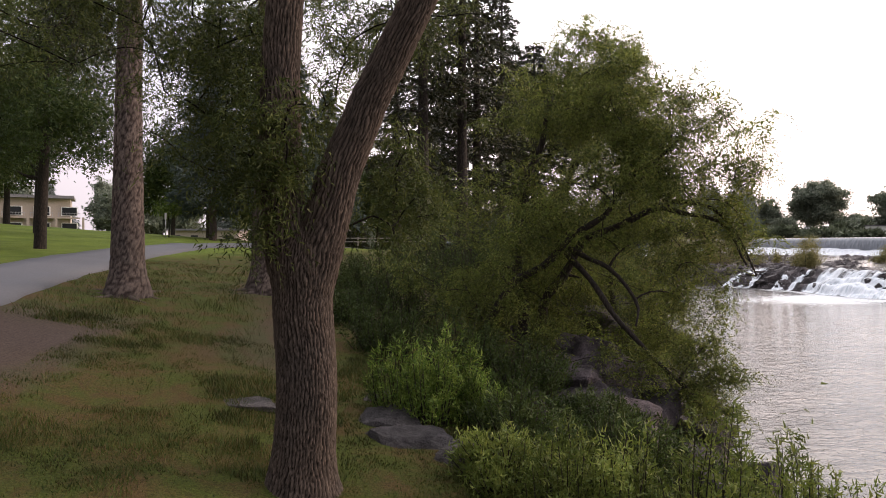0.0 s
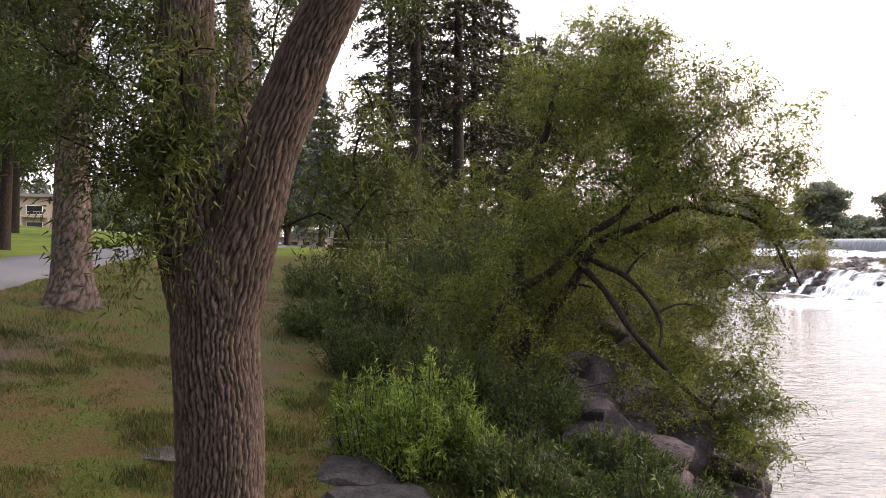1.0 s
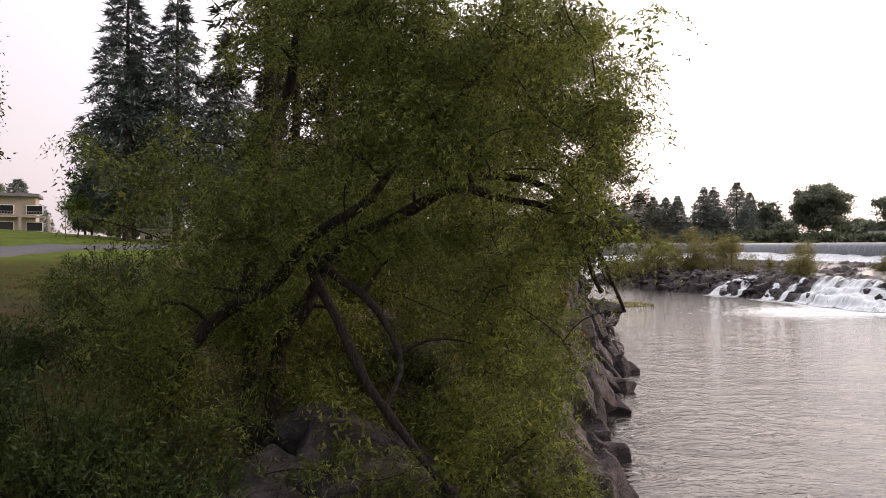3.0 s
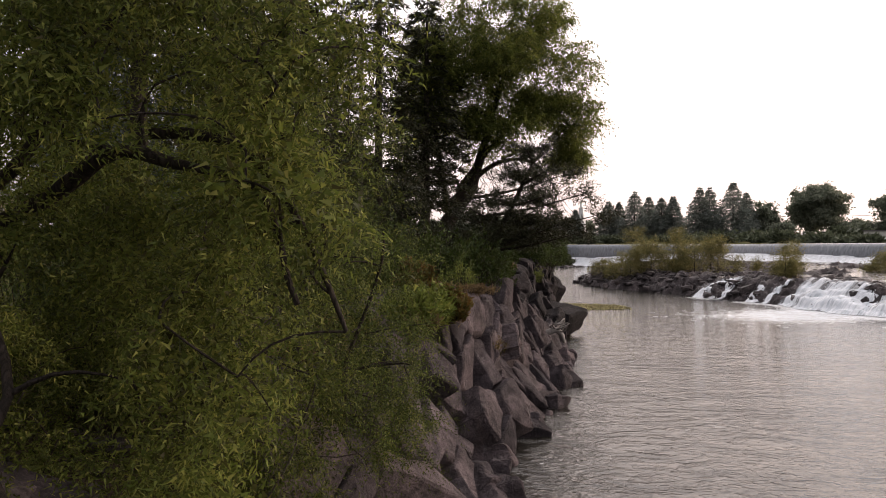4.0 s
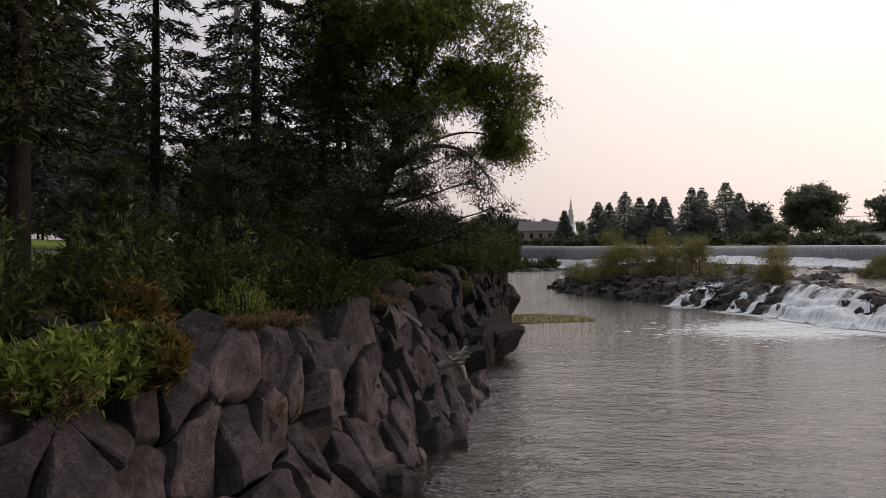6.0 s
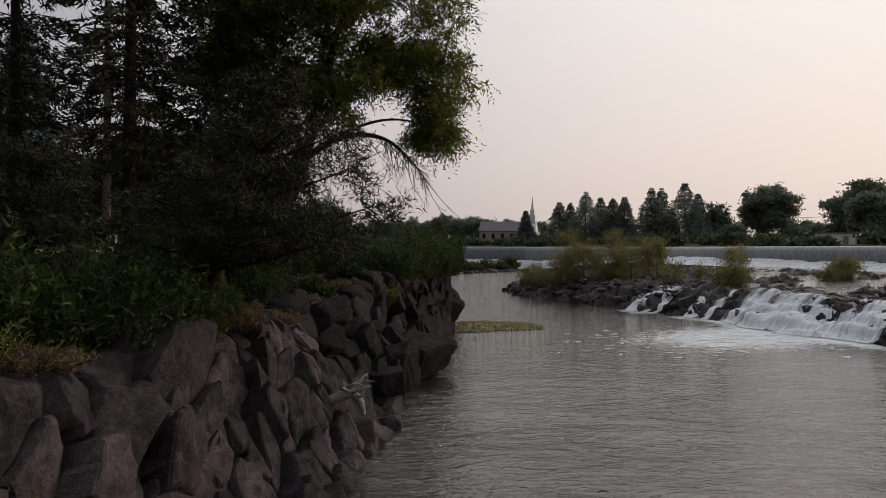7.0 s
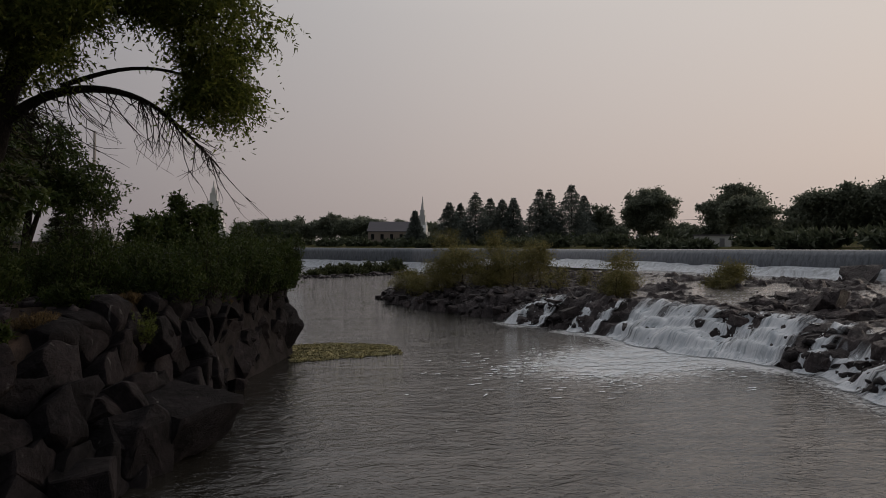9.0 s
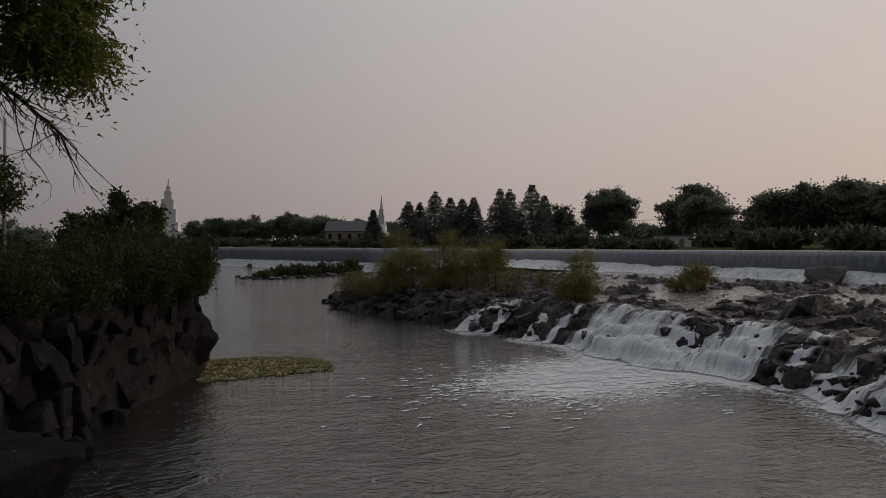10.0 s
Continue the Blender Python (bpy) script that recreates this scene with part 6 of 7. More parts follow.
for x, y, r, h, m_ in ((7.5, 26.6, 1.0, 1.1, SHOOT_LEAF), (7.9, 27.6, 0.8, 1.0, SHOOT_LEAF), (8.5, 27.9, 0.5, 0.9, GOLD_LEAF), (7.4, 29.4, 0.7, 1.4, GOLD_LEAF), (6.4, 30.6, 1.4, 3.2, DARK_LEAF), (4.6, 28.5, 1.6, 3.6, DARK_LEAF), (9.3, 35.4, 1.8, 2.6, DARK_LEAF), (7.6, 33.4, 1.7, 2.5, DARK_LEAF), (10.1, 36.6, 1.2, 2.0, DARK_LEAF), (8.3, 34.3, 1.5, 2.2, DARK_LEAF), (9.4, 41, 1.0, 1.2, DARK_LEAF), (9.2, 38.2, 1.1, 1.5, DARK_LEAF), (12.2, 39.2, 0.5, 0.9, GOLD_LEAF),
                       (15.4, 60.0, 1.8, 2.6, DARK_LEAF), (16.2, 63.5, 1.6, 2.9, DARK_LEAF), (17.0, 68.0, 1.7, 2.9, DARK_LEAF), (15.8, 71.5, 1.8, 2.8, DARK_LEAF), (13.4, 58.0, 1.8, 2.4, DARK_LEAF), (13.4, 64, 2.0, 2.8, DARK_LEAF), (10.8, 61.0, 2.0, 2.6, DARK_LEAF), (13.5, 68.5, 2.0, 3.0, DARK_LEAF), (12.4, 53.0, 1.0, 1.0, DARK_LEAF), (11.4, 49.0, 0.8, 0.9, DARK_LEAF), (8.0, 64.5, 2.2, 2.4, DARK_LEAF), (10, 70, 2.2, 3.0, DARK_LEAF), (15.7, 55.0, 0.7, 1.1, WILLOW_LEAF), (11.2, 57.2, 1.8, 3.2, DARK_LEAF), (8.6, 58.5, 1.9, 3.0, DARK_LEAF), (6.4, 60.5, 2.0, 3.2, DARK_LEAF), (4.0, 64.0, 2.2, 3.0, DARK_LEAF), (6.0, 68.5, 2.3, 3.4, DARK_LEAF), (12.0, 66.0, 2.0, 3.4, DARK_LEAF), (15.2, 73.8, 1.9, 3.2, DARK_LEAF), (9.2, 54.6, 1.5, 2.2, DARK_LEAF), (6.5, 56.5, 1.7, 2.6, DARK_LEAF), (2.0, 69.0, 2.4, 3.2, DARK_LEAF), (-1.5, 74.0, 2.4, 3.2, DARK_LEAF), (10.0, 45.0, 1.4, 2.4, DARK_LEAF), (7.0, 44.5, 1.7, 3.0, DARK_LEAF), (7.6, 40.0, 1.6, 3.0, DARK_LEAF), (5.2, 36.0, 1.8, 3.4, DARK_LEAF), (18.3, 71.3, 1.2, 2.4, DARK_LEAF), (18.5, 70.0, 1.2, 2.8, DARK_LEAF), (18.2, 68.9, 1.2, 2.5, DARK_LEAF), (18.0, 73.4, 1.3, 2.8, DARK_LEAF), (18.0, 67.9, 1.2, 2.2, DARK_LEAF), (17.2, 65.0, 1.3, 2.4, DARK_LEAF), (17.6, 72.4, 1.6, 3.0, DARK_LEAF), (17.9, 69.9, 1.5, 2.8, DARK_LEAF), (16.4, 66.0, 1.6, 2.8, DARK_LEAF), (14.6, 57.0, 1.4, 2.0, DARK_LEAF)):
    shrub("cliff_shrub", (x, y, brow_top(x, y)), r, h * (rng.uniform(0.55, 1.35) if y > 50 else 1.0), "dense green shrub on top of the basalt bank", DARK_BARK, m_, 64, 46, 0.16, 0.06, group="shrubs on the cliff", core=0.6)
for x, y, r, h in ((32.4, 105, 1.8, 2.0), (34.2, 101.6, 2.2, 2.8), (36.4, 99.4, 2.5, 3.3), (38.8, 97.8, 2.4, 3.5), (41.4, 96.8, 2.4, 3.7), (43.6, 94.6, 1.8, 3.0), (36, 107, 2.4, 4.2), (40.4, 102, 2.6, 4.2), (44.6, 99.5, 2.0, 3.6), (31.2, 107.5, 1.4, 1.4),
                   (46.0, 82.8, 1.5, 3.0), (47.6, 85.0, 1.4, 3.4), (45.2, 80.8, 1.1, 1.9), (46.8, 81.6, 1.1, 2.2), (57, 83.5, 1.6, 3.0), (58.9, 84.4, 1.5, 2.6), (56.0, 82.2, 1.1, 1.9), (43.6, 89.6, 0.8, 1.8), (47.5, 92, 0.7, 1.4), (50.5, 90.5, 0.6, 1.0)):
    z = gh(x, y)
    r, h = r * rng.uniform(1.0, 1.35), h * (rng.uniform(1.2, 1.8) if x < 50 else 1.05)
    broadleaf("islet_shrub", (x, y, z), "yellow-green willow scrub on the rocky islet", [up_path(x, y, z - 0.2, z + h * 0.6, 0.06, 0.02, 5)], lumpy([(x, y, z + h * 0.42, r, r * 0.8, h * 0.5, 1.0)], 8, int(x * 13 + y), 0.5), DARK_BARK, OLIVE_LEAF,
              clumps=1.1, per=44, size=0.55, length=0.17, width=0.065, limb=0.02, droop=-0.15, core=0.45, core_leaf=(0.24, 0.12), group="islet scrub", limb_every=4, category="shrub")
for x, y, r, h in ((22, 183, 3.0, 1.6), (26, 187, 3.4, 2.6), (29, 190, 3.0, 3.2), (32, 194, 3.4, 2.4), (36, 198, 3.0, 3.6), (40, 203, 3.4, 3.0), (44, 207, 3.4, 4.0)):
    shrub("spit_shrub", (x, y, 0.1), r, h, "grey-green scrub on a low rocky spit", DARK_BARK, SPIT_LEAF, 50, 26, 0.6, 0.25, group="spit scrub", core=0.2)


# dry tufts and low leafy growth among the rocks
for x, y, z, r, h, m_, lab in TUFTS:
    shrub("dry_tuft" if m_ is DRY_LEAF else "rock_shrub", (x, y, max(z, gh(x, y))), r, h, lab, DARK_BARK, m_, 46, 40, 0.09, 0.02, 0.7, "growth among the rocks", 0.2, 0.06)


# trees along the far shore
SHORE_LEAF = leaf_material("shore_leaf", [(0.075, 0.095, 0.06), (0.12, 0.14, 0.09)], 0.3)


def far_tree(x, y, h, w, kind, leaf=None):
    z = gh(x, y)
    w = w * 1.15
    if kind == "spruce":
        conifer("far_spruce", (x, y, z), h, w * 1.25, "dark spruce on the far shore", DARK_BARK, HAZED_NEEDLE, 0.02, 30, 11, 46, 0.85, 0.34, 0.22, 0.8, 0.35, "far shore spruces")
    else:
        b = []
        for _ in range(26):
            q, an = rng.uniform(0.16, 0.92), rng.uniform(0, 6.283)
            out = w * 0.72 * math.sqrt(max(0.05, 1 - ((q - 0.5) / 0.5) ** 2)) * rng.uniform(0.55, 1.0)
            b.append((x + out * math.cos(an), y + out * math.sin(an), z + h * q, w * rng.uniform(0.2, 0.36), w * 0.32, h * rng.uniform(0.07, 0.12), 1.0))
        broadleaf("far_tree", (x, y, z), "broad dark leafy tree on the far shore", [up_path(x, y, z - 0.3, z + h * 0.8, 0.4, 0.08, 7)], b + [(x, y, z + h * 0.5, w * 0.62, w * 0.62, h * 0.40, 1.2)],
                  DARK_BARK, leaf or HAZED_LEAF, clumps=0.16, per=20, size=1.3, length=0.9, width=0.6, limb=0.12, core=0.09, core_leaf=(1.2, 0.9), group="far shore trees", limb_every=24)


# (x, y, height of the top above the river, half width)
for x, y, top, w in [(76, 284, 25.7, 5.6), (82, 290, 25.8, 4.6), (85, 277, 29.2, 6.8), (94, 287, 28.0, 5.0), (95, 274, 26.5, 5.2), (98, 269, 26.8, 5.1), (109, 270, 30.6, 5.9), (115, 275, 30.9, 6.0), (121, 267, 32.5, 7.8), (129, 273, 28.8, 4.9), (62, 283, 21.9, 3.7)]:
    far_tree(x, y, top - gh(x, y), w, "spruce")
for x, y, top, w in [(137, 275, 25.0, 5.9), (152, 271, 31.8, 8.0), (157, 263, 31.6, 7.8), (161, 256, 17.0, 7.6), (153, 222, 23.4, 7.5), (157, 216, 28.8, 9.2), (147, 198, 22.4, 8.3), (151, 181, 19.8, 5.3), (153, 177, 22.6, 7.5), (158, 174, 25.3, 8.2), (160, 168, 22.1, 6.5), (166, 166, 25.3, 7.9), (168, 161, 23.5, 6.3), (166, 151, 24.5, 7.8), (138, 262, 15.4, 5.4), (146, 224, 14.0, 5.6), (155, 195, 14.4, 5.0)]:
    far_tree(x, y, top - gh(x, y), w, "broad")
for x, y, top, w in [(-14, 398, 21.0, 6.0), (-5, 395, 22.0, 5.9), (2, 393, 22.5, 6.5), (11, 385, 22.0, 7.3), (16, 389, 23.9, 4.4), (23, 387, 21.8, 6.5), (30, 380, 24.2, 5.8), (35, 382, 25.5, 5.9), (43, 371, 22.4, 8.6), (51, 364, 23.0, 9.9), (59, 362, 19.8, 5.7), (74, 415, 24.7, 6.0), (85, 370, 21.5, 5.9)]:
    far_tree(x, y, top - gh(x, y), w, "broad")
for x, y, top, w in [(-11, 199, 20.5, 2.9), (-8, 198, 17.4, 4.6), (-4, 203, 17.2, 4.1), (-12, 189, 15.5, 3.7), (-14, 179, 13.4, 4.0)]:
    far_tree(x, y, top - gh(x, y), w, "broad", DARK_LEAF)

# undergrowth along the far shore
for i in range(70):
    q = dam_pts[int(30 + i * (len(dam_pts) - 110) / 70)]
    k = int(30 + i * (len(dam_pts) - 110) / 70)
    d = rng.uniform(22, 60)
    x, y = q - out_n[k] * d
    h = rng.uniform(1.6, 3.6)
    shrub("shore_bush", (x, y, gh(x, y)), h * 2.0, h, "dark bush on the far shore", DARK_BARK, SHORE_LEAF, 18, 22, 1.4, 0.8, group="far shore bushes", core=0.04)
# trees closing the park behind the lawn
for i in range(16):
    x, y = -135 + i * 8.5 + rng.uniform(-2, 2), 185 + 6 * i + rng.uniform(-12, 12)
    far_tree(x, y, rng.uniform(11, 20), rng.uniform(5, 8), "spruce" if i % 5 == 2 else "broad")


# ---- path, buildings and small things ----
ASPHALT = plain("asphalt", (0.08, 0.077, 0.082), 0.85, 0, 0.2, 20)
STUCCO = plain("pale_stucco", (0.33, 0.275, 0.23), 0.85, 0, 0.1)
WHITE = plain("white_paint", (0.72, 0.72, 0.70), 0.5, 0, 0.06)
ROOF = plain("grey_shingle", (0.16, 0.15, 0.16), 0.85, 0, 0.2, 2)
DARKGLASS, _t, _b, _o = material("dark_glass")
_b.inputs["Base Color"].default_value, _b.inputs["Roughness"].default_value = (0.02, 0.022, 0.025, 1), 0.12
METAL = plain("grey_metal", (0.30, 0.30, 0.31), 0.45, 0.6, 0.1)
WOOD = plain("weathered_wood", (0.30, 0.27, 0.24), 0.85, 0, 0.3, 12)
RUBBER = plain("tyre_rubber", (0.02, 0.02, 0.02), 0.8)
BRICK = plain("red_brick", (0.22, 0.12, 0.09), 0.85, 0, 0.2, 4)

rc = resample(ROAD, 1.0)
for _ in range(12):
    rc[1:-1] = (rc[:-2] + 2 * rc[1:-1] + rc[2:]) / 4
rt = np.gradient(rc, axis=0)
rt /= np.linalg.norm(rt, axis=1)[:, None]
rn = np.stack([-rt[:, 1], rt[:, 0]], 1)
offs = np.array([-1.75, -1.70, -0.8, 0.0, 0.8, 1.70, 1.75])
V = []
for o in offs:
    p = rc + rn * (o + 0.04 * fbm(np.arange(len(rc)) * 0.4, np.full(len(rc), o), 51))[:, None]
    lift = 0.10 if abs(o) < 1.74 else -0.25
    V.append(np.column_stack([p, ground_height(p[:, 0], p[:, 1]) + lift - 0.02 * abs(o)]))
k_n = len(rc)
ii = np.arange(k_n * len(offs)).reshape(len(offs), k_n)
road = mesh_object("path", np.concatenate(V), np.stack([ii[:-1, :-1], ii[1:, :-1], ii[1:, 1:], ii[:-1, 1:]], -1).reshape(-1, 4), ASPHALT, smooth=True)
tagged(road, "grey asphalt park path curving through the lawn", "path", kind="structure")


def grass_patch(name, x0, x1, y0, y1, count, height, label, mat):
    x, y = rng.uniform(x0, x1, count), rng.uniform(y0, y1, count)
    s = bank_side(x, y)
    dirt = fbm(x * 1.3, y * 1.3, 61) > 0.12
    road_d = np.min(np.hypot(x[:, None] - rc[None, ::2, 0], y[:, None] - rc[None, ::2, 1]), axis=1)
    ok = (s > 1.5) & (np.abs(side_distance(x, y, [(-6.6, 23.5), (-5.2, 19.5), (-3.4, 14.0)])) > rng.uniform(0.0, 1.1, count)) & (road_d > np.where(y < 14, 4.0, 2.0)) & (~dirt | (rng.random(count) < 0.25))
    x, y = x[ok], y[ok]
    z = ground_height(x, y) - 0.01
    n = len(x)
    h = height * rng.uniform(0.5, 1.4, n) * (0.55 + 2.2 * np.clip(fbm(x * 1.1, y * 1.1, 63) + 0.15, 0, 1))
    an = rng.uniform(0, 2 * math.pi, n)
    w = 0.006 + 0.004 * rng.random(n)
    dx, dy = np.cos(an) * w, np.sin(an) * w
    lx, ly = rng.normal(0, 0.45, n) * h, rng.normal(0, 0.45, n) * h
    v = np.stack([np.stack([x - dx, y - dy, z], -1), np.stack([x + dx, y + dy, z], -1), np.stack([x + lx, y + ly, z + h], -1)], 1).reshape(-1, 3)
    ob = mesh_object(name, v, np.arange(3 * n).reshape(n, 3), mat)
    return tagged(ob, label, "grass", kind="stuff")


GRASS = leaf_material("grass_blade", [(0.03, 0.055, 0.012), (0.055, 0.075, 0.018), (0.085, 0.088, 0.022), (0.115, 0.082, 0.036)], 0.3)
grass_patch("grass", -9, 4, 2.5, 15, 190000, 0.06, "uneven lawn grass with dry tufts", GRASS)
grass_patch("grass", -14, 2, 14, 30, 50000, 0.09, "uneven lawn grass with dry tufts", GRASS)


def block(name, size, at, mat, parent, bevel=0.02, label="", turn=0):
    bm = bmesh.new()
    add_box(bm, size, at, (0, 0, turn), bevel)
    return part(name, bm, mat, parent, label)


def hotel():
    """A two-storey lodge with balconies, seen beyond the lawn."""
    h = holder("lodge", (-103, 148, gh(-103, 148) - 0.3), "two-storey cream stucco lodge with balconies behind the lawn", "building")
    h.rotation_euler = (0, 0, radians(28))
    L, H = 31.2, 8.4
    block("wall", (L, 10, H), (0, 5, H / 2), STUCCO, h)
    block("roof", (L + 1.6, 12, 0.7), (0, 4.6, H + 0.35), ROOF, h)
    for i in range(6):
        x = -L / 2 + 3 + i * 5.6
        for z in (1.6, 5.4):
            w = block("window", (3.4, 0.25, 2.2), (x, -0.02, z), WHITE, h)
            block("pane", (3.0, 0.1, 1.9), (x, -0.16, z), DARKGLASS, w, 0)
        bal = block("balcony", (4.6, 1.7, 0.3), (x, -0.9, 3.8), STUCCO, h)
        block("rail", (4.6, 0.08, 0.12), (x, -1.7, 4.95), METAL, bal, 0)
        for k in range(9):
            block("baluster", (0.06, 0.06, 1.0), (x - 2.2 + k * 0.55, -1.7, 4.45), METAL, bal, 0)
    for i in range(7):
        block("column", (0.5, 0.5, 4.0), (-L / 2 + 0.3 + i * 5.6, -1.5, 2.0), STUCCO, h)


hotel()
for x, y, w, d, hh, lab in ((-62, 172, 18, 9, 3.6, "low flat-roofed pavilion beyond the lawn"), (-40, 190, 14, 8, 3.4, "low flat-roofed shed beyond the lawn")):
    b = holder("pavilion", (x, y, gh(x, y) - 0.1), lab, "building")
    block("wall", (w, d, hh), (0, 0, hh / 2), STUCCO, b)
    block("roof", (w + 1.5, d + 1.5, 0.5), (0, 0, hh + 0.25), ROOF, b)
    for i in range(4):
        block("window", (1.8, 0.2, 1.4), (-w / 2 + w * (i + 0.5) / 4, -d / 2 - 0.02, 1.7), DARKGLASS, b)


def church():
    """White-fronted church with a stepped steeple, on the far shore."""
    x, y = 69, 312
    c = holder("church", (x, y, gh(x, y) - 0.2), "grey-roofed church with a white front and steeple", "building")
    c.rotation_euler = (0, 0, radians(-18))
    bm = bmesh.new()
    prof = [(-5, 0), (5, 0), (5, 5.0), (0, 9.2), (-5, 5.0)]
    a = [bm.verts.new((-22, p[0], p[1])) for p in prof]
    b = [bm.verts.new((0, p[0], p[1])) for p in prof]
    bm.faces.new(a[::-1]), bm.faces.new(b)
    for i in range(5):
        bm.faces.new((a[i], a[(i + 1) % 5], b[(i + 1) % 5], b[i]))
    part("wall", bm, STUCCO, c)
    for s in (-1, 1):
        bm = bmesh.new()
        add_box(bm, (23.0, 6.9, 0.22), (-11, s * 2.62, 7.15), (-s * 40, 0, 0))
        part("roof", bm, ROOF, c)
    bm = bmesh.new()
    f = [bm.verts.new((3.2, p[0] * 0.86, p[1] * 1.02)) for p in prof]
    g = [bm.verts.new((0.0, p[0] * 0.86, p[1] * 1.02)) for p in prof]
    bm.faces.new(f), bm.faces.new(g[::-1])
    for i in range(5):
        bm.faces.new((f[i], g[i], g[(i + 1) % 5], f[(i + 1) % 5]))
    part("porch", bm, WHITE, c, "white gabled front")
    for k in (-2.6, -0.9, 0.9, 2.6):
        block("column", (0.35, 0.35, 5.0), (4.0, k, 2.5), WHITE, c)
    block("tower", (2.6, 2.6, 4.2), (1.2, 0, 10.2), WHITE, c)
    block("belfry", (1.9, 1.9, 2.4), (1.2, 0, 13.4), WHITE, c)
    bm = bmesh.new()
    add_tube(bm, 0.8, 0.05, 6.0, (1.2, 0, 14.6), (0, 0, 0), 8)
    part("spire", bm, WHITE, c)
    for i in range(5):
        block("window", (1.4, 0.15, 2.4), (-20 + i * 4.2, -5.02, 2.6), DARKGLASS, c)


church()


def temple():
    x, y = -94, 896
    t = holder("temple_tower", (x, y, gh(x, y) - 1), "tall pale stepped stone tower with a spire, far off", "building")
    z = 0
    for w, h in ((42, 16), (26, 12), (20, 16), (14, 12), (8.5, 10), (5, 6)):
        block("tier", (w, w, h), (0, 0, z + h / 2), WHITE, t, 0.3)
        z += h
    bm = bmesh.new()
    add_tube(bm, 1.6, 0.15, 11, (0, 0, z), (0, 0, 0), 8)
    part("spire", bm, WHITE, t)


temple()


def car(x, y, turn, colour, lab):
    paint_m = plain("car_paint", colour, 0.25, 0.2, 0.04)
    c = holder("car", (x, y, gh(x, y)), lab, "car", "cars parked on the far shore")
    c.rotation_euler = (0, 0, radians(turn))
    bm = bmesh.new()
    prof = [(-2.2, 0.35), (2.2, 0.35), (2.25, 0.75), (1.2, 0.92), (0.55, 1.42), (-1.3, 1.45), (-2.0, 0.98), (-2.25, 0.8)]
    a = [bm.verts.new((p[0], -0.88, p[1])) for p in prof]
    b = [bm.verts.new((p[0], 0.88, p[1])) for p in prof]
    bm.faces.new(a), bm.faces.new(b[::-1])
    for i in range(8):
        bm.faces.new((a[i], b[i], b[(i + 1) % 8], a[(i + 1) % 8]))
    part("body", bm, paint_m, c)
    for s in (-1, 1):
        bm = bmesh.new()
        p = [(-1.7, 0.98), (0.95, 0.98), (0.45, 1.36), (-1.2, 1.38)]
        q = [bm.verts.new((u, s * 0.89, w)) for u, w in p] + [bm.verts.new((u, s * 0.86, w)) for u, w in p]
        bm.faces.new(q[:4])
        part("window", bm, DARKGLASS, c)
    for u in (-1.4, 1.4):
        for s in (-1, 1):
            bm = bmesh.new()
            bmesh.ops.create_cone(bm, cap_ends=True, segments=14, radius1=0.33, radius2=0.33, depth=0.22, matrix=pose(u, s * 0.8, 0.33, 90))
            part("wheel", bm, RUBBER, c)


for x, y, turn, col, lab in ((139, 246, -25, (0.75, 0.75, 0.75), "white car parked under the trees"), (146, 247, -25, (0.5, 0.5, 0.52), "silver car parked under the trees"), (122, 251, -25, (0.7, 0.7, 0.7), "white car parked under the trees"),
                             (126, 250, -25, (0.04, 0.05, 0.06), "dark car parked under the trees"), (133, 248, -25, (0.12, 0.03, 0.03), "dark red car parked under the trees"), (100, 258, -25, (0.6, 0.6, 0.6), "pale car parked under the trees"),
                             (154, 206, -40, (0.7, 0.7, 0.72), "white car parked under the trees"), (168, 172, -50, (0.72, 0.72, 0.72), "white van parked under the trees"), (-30, 128, 40, (0.05, 0.12, 0.22), "blue car parked beyond the lawn"), (-36, 132, 40, (0.6, 0.6, 0.6), "pale car parked beyond the lawn")):
    car(x, y, turn, col, lab)


def utility_pole(x, y, top, lab="wooden utility pole with a crossarm", r=0.16, arm=2.4):
    z = gh(x, y)
    p = holder("utility_pole", (x, y, z), lab, "pole", "utility poles")
    bm = bmesh.new()
    add_tube(bm, r, r * 0.65, top - z, (0, 0, -0.1))
    part("pole", bm, WOOD, p, smooth=True)
    if arm:
        block("crossarm", (arm, 0.12, 0.14), (0, 0, top - z - 0.9), WOOD, p)
        for k in (-1, -0.35, 0.35, 1):
            bm = bmesh.new()
            add_tube(bm, 0.05, 0.03, 0.22, (k * arm * 0.45, 0, top - z - 0.82), (0, 0, 0), 6)
            part("insulator", bm, WHITE, p)
    return (x, y, top - 0.7)


utility_pole(3.2, 48.1, 19.4, "tall bare weathered wooden pole among the pines", 0.17, 0)
utility_pole(-3.7, 110, 19.6, "tall bare weathered wooden pole behind the shrubs", 0.2, 0)
poles = [utility_pole(152, 289, 20.6), utility_pole(186, 232, 20.8), utility_pole(205, 190, 20.8), utility_pole(118, 345, 20.6)]
wire_paths = []
for a, b in ((3, 0), (0, 1), (1, 2)):
    for o in (-1.0, 0.0, 1.0):
        p, q = np.array(poles[a]), np.array(poles[b])
        wire_paths.append([(*(p + (q - p) * s + np.array([o, 0, -2.2 * 4 * s * (1 - s) * 0.5])), 0.03) for s in np.linspace(0, 1, 12)])
for wp in wire_paths:
    v_, f_3 = tube_arrays([wp], 4)
    tagged(mesh_object("power_line", v_, f_3, RUBBER), "sagging black power line between poles", "cable", "power lines")


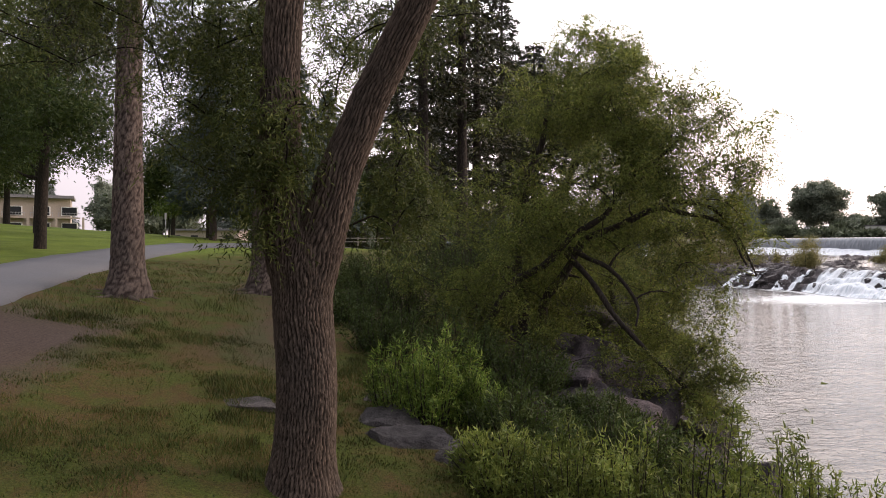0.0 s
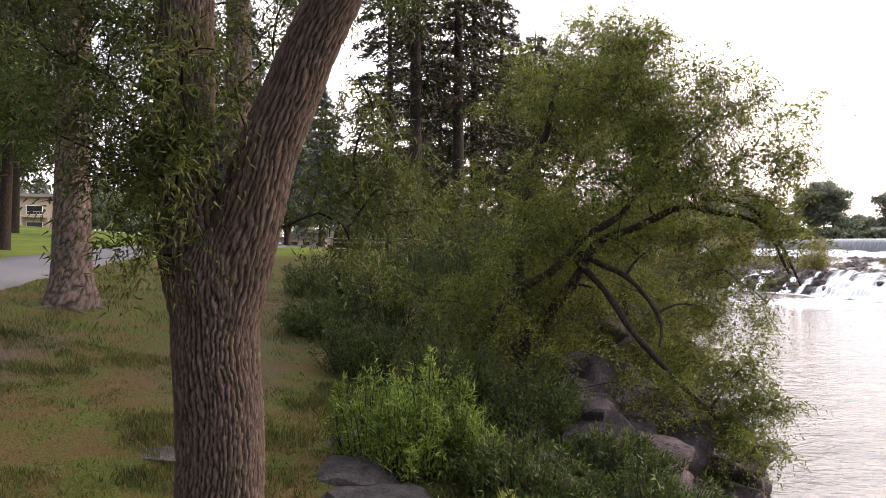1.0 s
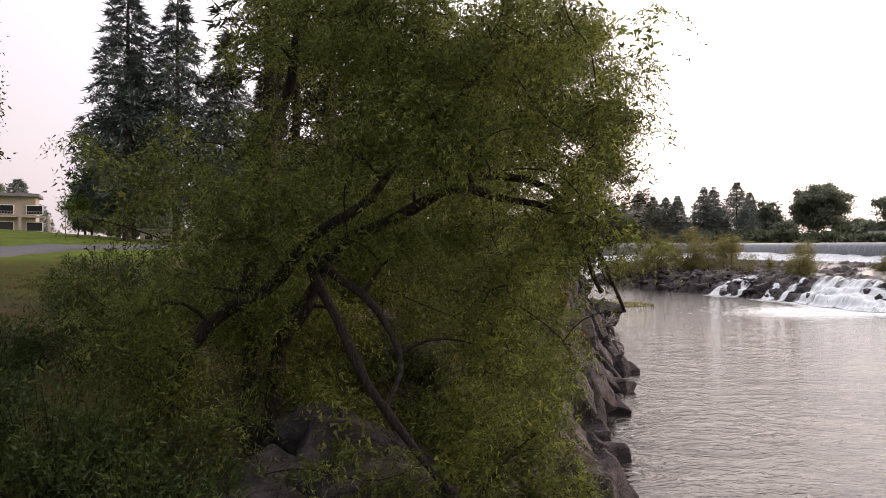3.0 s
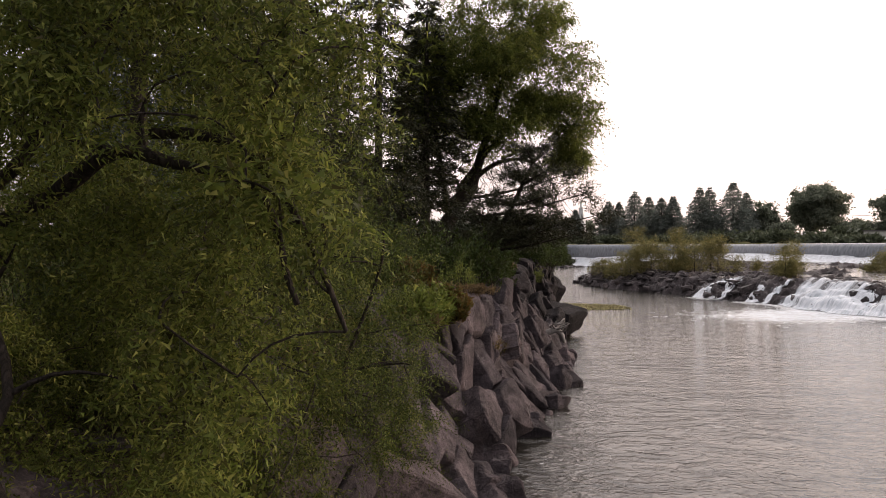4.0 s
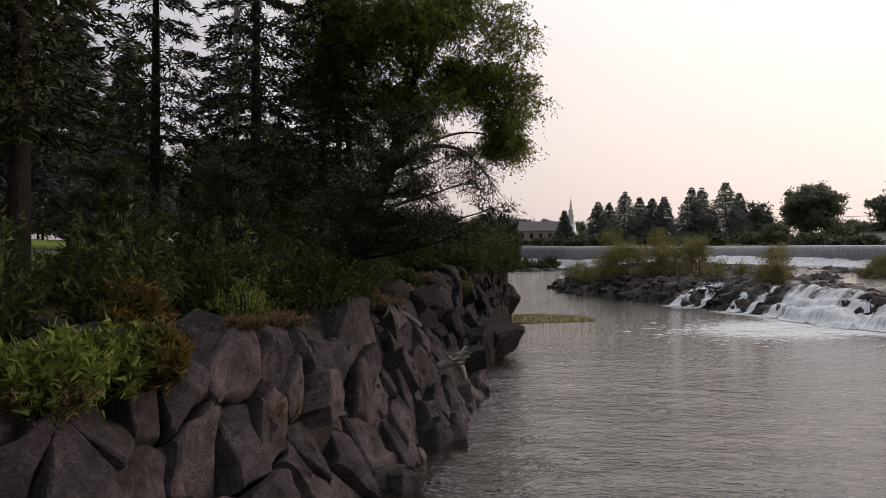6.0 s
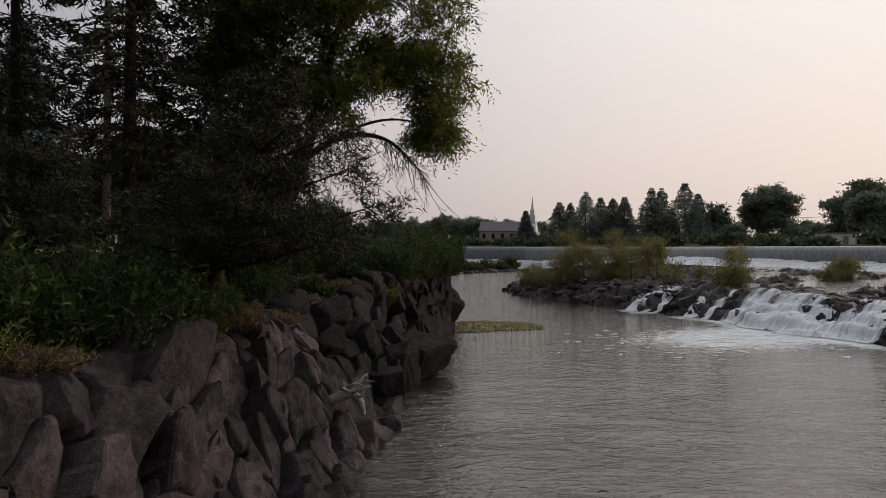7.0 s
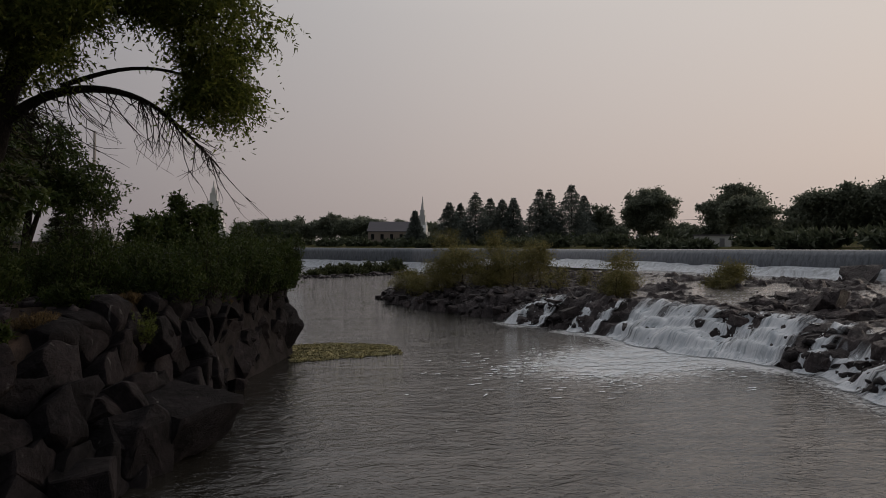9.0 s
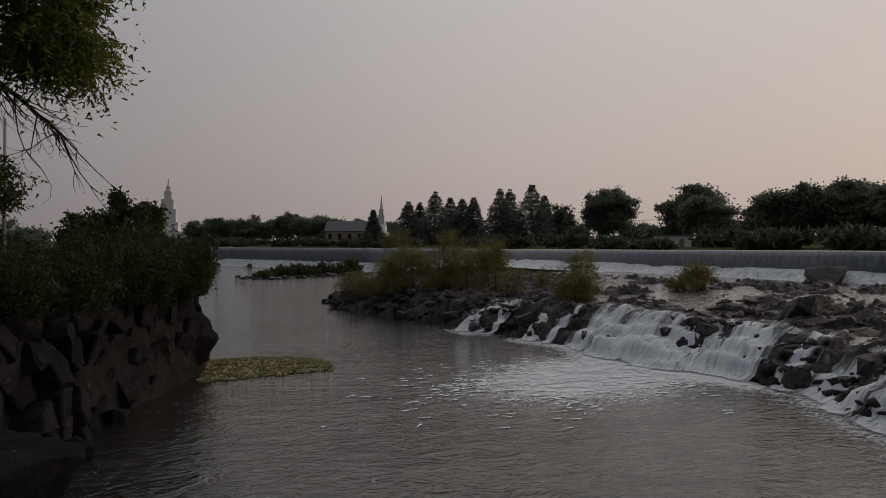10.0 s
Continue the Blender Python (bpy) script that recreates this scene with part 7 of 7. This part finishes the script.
def street_lamp(x, y, h, lab="grey park lamp post with a flat head"):
    z = gh(x, y)
    p = holder("street_lamp", (x, y, z), lab, "lamp", "lamp posts")
    bm = bmesh.new()
    add_tube(bm, 0.09, 0.05, h, (0, 0, 0))
    part("post", bm, METAL, p, smooth=True)
    block("arm", (0.7, 0.08, 0.08), (0.3, 0, h - 0.05), METAL, p)
    block("head", (0.6, 0.28, 0.14), (0.75, 0, h - 0.05), METAL, p, 0.03)


street_lamp(5, 102, 7.5)
street_lamp(-34, 118, 8)

# small park signs and a young tree by the path
for x, y in ((-24.6, 57.5),):
    z = gh(x, y)
    sg = holder("sign_post", (x, y, z), "thin grey sign post on the lawn", "sign")
    bm = bmesh.new()
    add_tube(bm, 0.04, 0.04, 2.3, (0, 0, -0.05))
    part("post", bm, METAL, sg, smooth=True)
    block("plate", (0.05, 0.45, 0.5), (0, 0, 2.0), METAL, sg, 0.01)
z = gh(-26.2, 62)
broadleaf("young_tree", (-26.2, 62, z), "slim young maple with a round green crown", [up_path(-26.2, 62, z - 0.1, z + 2.6, 0.06, 0.03, 7)], [(-26.2, 62, z + 2.9, 1.2, 1.2, 1.1, 1.0)], DARK_BARK, BRIGHT_LEAF, per=60, size=0.4, length=0.16, width=0.1, limb=0.025, core=0.8)

# low wooden rail along the path
fence = holder("rail_fence", (-14, 72, gh(-14, 72)), "low weathered wooden rail fence beside the path", "fence")
for i in range(6):
    block("post", (0.16, 0.16, 1.0), (i * 2.2, i * 0.5, 0.45), WOOD, fence)
for i in range(5):
    for zz in (0.45, 0.85):
        block("rail", (2.3, 0.07, 0.12), (i * 2.2 + 1.1, i * 0.5 + 0.25, zz), WOOD, fence, 0.01, "", 12.8)

# white service building and brick house on the far shore
b = holder("shed", (107, 157, gh(107, 157) - 0.2), "white flat-roofed service shed behind the dam", "building")
b.rotation_euler = (0, 0, radians(-40))
block("wall", (7.5, 4, 2.6), (0, 0, 1.3), WHITE, b)
block("roof", (7.9, 4.4, 0.25), (0, 0, 2.72), ROOF, b)
block("door", (1.0, 0.1, 2.0), (2.0, -2.03, 1.0), METAL, b)
b = holder("house", (164, 184, gh(164, 184) - 0.2), "small red brick house behind the trees", "building")
b.rotation_euler = (0, 0, radians(-48))
block("wall", (9, 7, 4.5), (0, 0, 2.25), BRICK, b)
block("roof", (10, 8, 0.6), (0, 0, 4.8), ROOF, b)
for k in (-2.6, 0, 2.6):
    block("window", (1.2, 0.15, 1.4), (k, -3.52, 2.4), DARKGLASS, b)

# great boulder on the point
for i, (at, size, turn, lab) in enumerate((((15.5, 51.7, 0.9), (3.2, 2.9, 2.3), (10, -14, 60), "huge dark angular basalt boulder overhanging the water"),
                                           ((17.5, 71.0, 1.4), (3.6, 3.4, 3.4), (0, 6, 30), "dark basalt bluff at the tip of the point"),
                                           ((15.6, 64.5, 1.3), (3.4, 3.0, 3.2), (5, 8, 70), "dark basalt bluff at the water's edge"),
                                           ((16.4, 67.6, 1.8), (3.2, 2.8, 2.6), (0, -5, 20), "dark basalt bluff at the water's edge"),
                                           ((52.4, 66.0, 2.9), (2.6, 2.0, 1.6), (0, 8, 30), "dark rounded boulder in the rapids"),
                                           ((76.0, 87.5, 4.2), (4.2, 3.0, 2.2), (0, 5, 20), "dark boulder under the dam's spill"),
                                           ((80.0, 82.5, 3.9), (3.0, 2.4, 1.5), (0, 5, 50), "pale brown boulder below the dam"))):
    # boulders of the point get the basalt with shade in its colour
    me = rock_mesh("boulder", 400 + i * 3, WETROCK if i > 3 else SHADEDROCK, (1, 1, 1), 11, 4)
    ob = new("boulder", me)
    ob.matrix_basis = pose(*at, *turn) @ Matrix.Diagonal((*size, 1))
    tagged(ob, lab, "boulder")

# flat slabs in the grass beside the willow shrub
for i, (x, y, a, b, c, tn) in enumerate(((-0.9, 12.4, 1.5, 0.9, 0.35, 20), (-1.0, 10.9, 1.3, 0.8, 0.3, -15), (-0.5, 10.2, 1.2, 0.9, 0.35, 35), (-3.2, 10.6, 0.8, 0.5, 0.16, 10), (0.3, 9.6, 0.9, 0.8, 0.4, 60))):
    ob = new("stone_slab", rock_mesh("stone_slab", 500 + i, SLABSTONE, (1, 1, 1), 10, 3))
    ob.matrix_basis = pose(x, y, gh(x, y) - 0.02, 4, 3, tn) @ Matrix.Diagonal((a, b, c, 1))
    tagged(ob, "flat grey stone slab sunk in the grass", "stone", "slabs in the grass")

# driftwood root caught on the rocks
dw = holder("driftwood", (13.4, 41.0, 1.68), "bleached tangled driftwood root on the rocks", "driftwood")
pths = [[(-0.95, -0.2, -0.3, 0.05), (-0.6, -0.15, -0.2, 0.11), (-0.1, -0.1, -0.05, 0.16), (0.25, 0, 0.05, 0.18), (0.5, 0, -0.25, 0.13), (0.6, -0.1, -0.6, 0.07)]]
for i in range(24):
    e = rng.normal(0, 0.3, 3)
    pths.append(bent((0.2, 0, 0.05), (0.3 + e[0], e[1], 0.2 + 0.6 * abs(e[2])), 0.06, 0.015, 6, 0.0, 0.25))
BLEACHED = plain("bleached_wood", (0.2, 0.185, 0.172), 0.85, 0, 0.25, 9)
for i, pp in enumerate(pths):
    v_, f_4 = tube_arrays([pp], 6)
    ob = mesh_object("trunk" if i == 0 else "root", v_, f_4, BLEACHED, dw, True)

# mat of yellow-green weed drifting off the point
WEED = leaf_material("water_weed", [(0.27, 0.245, 0.12), (0.38, 0.35, 0.19), (0.52, 0.48, 0.31)], 0.1, 0.8)
n = 9000
u, w = rng.random(n), rng.random(n)
mx = 18.8 + 6.6 * u
lo, hi = 68.2 + 1.9 * u ** 1.5, 74.6 + 0.6 * u - 2.2 * u ** 3
my = lo + (hi - lo) * w + 0.5 * fbm(mx * 1.5, mx * 0 + 3, 71)
mc = np.column_stack([mx, my, 0.02 + 0.05 * rng.random(n)])
v_, f_5 = leaf_arrays(mc, unit(rng.normal(size=(n, 3)) * np.array([1, 1, 0.25])), 0.2, 0.12)
tagged(mesh_object("weed_mat", v_, f_5, WEED), "floating mat of yellow-green water weed", "weed", kind="stuff")
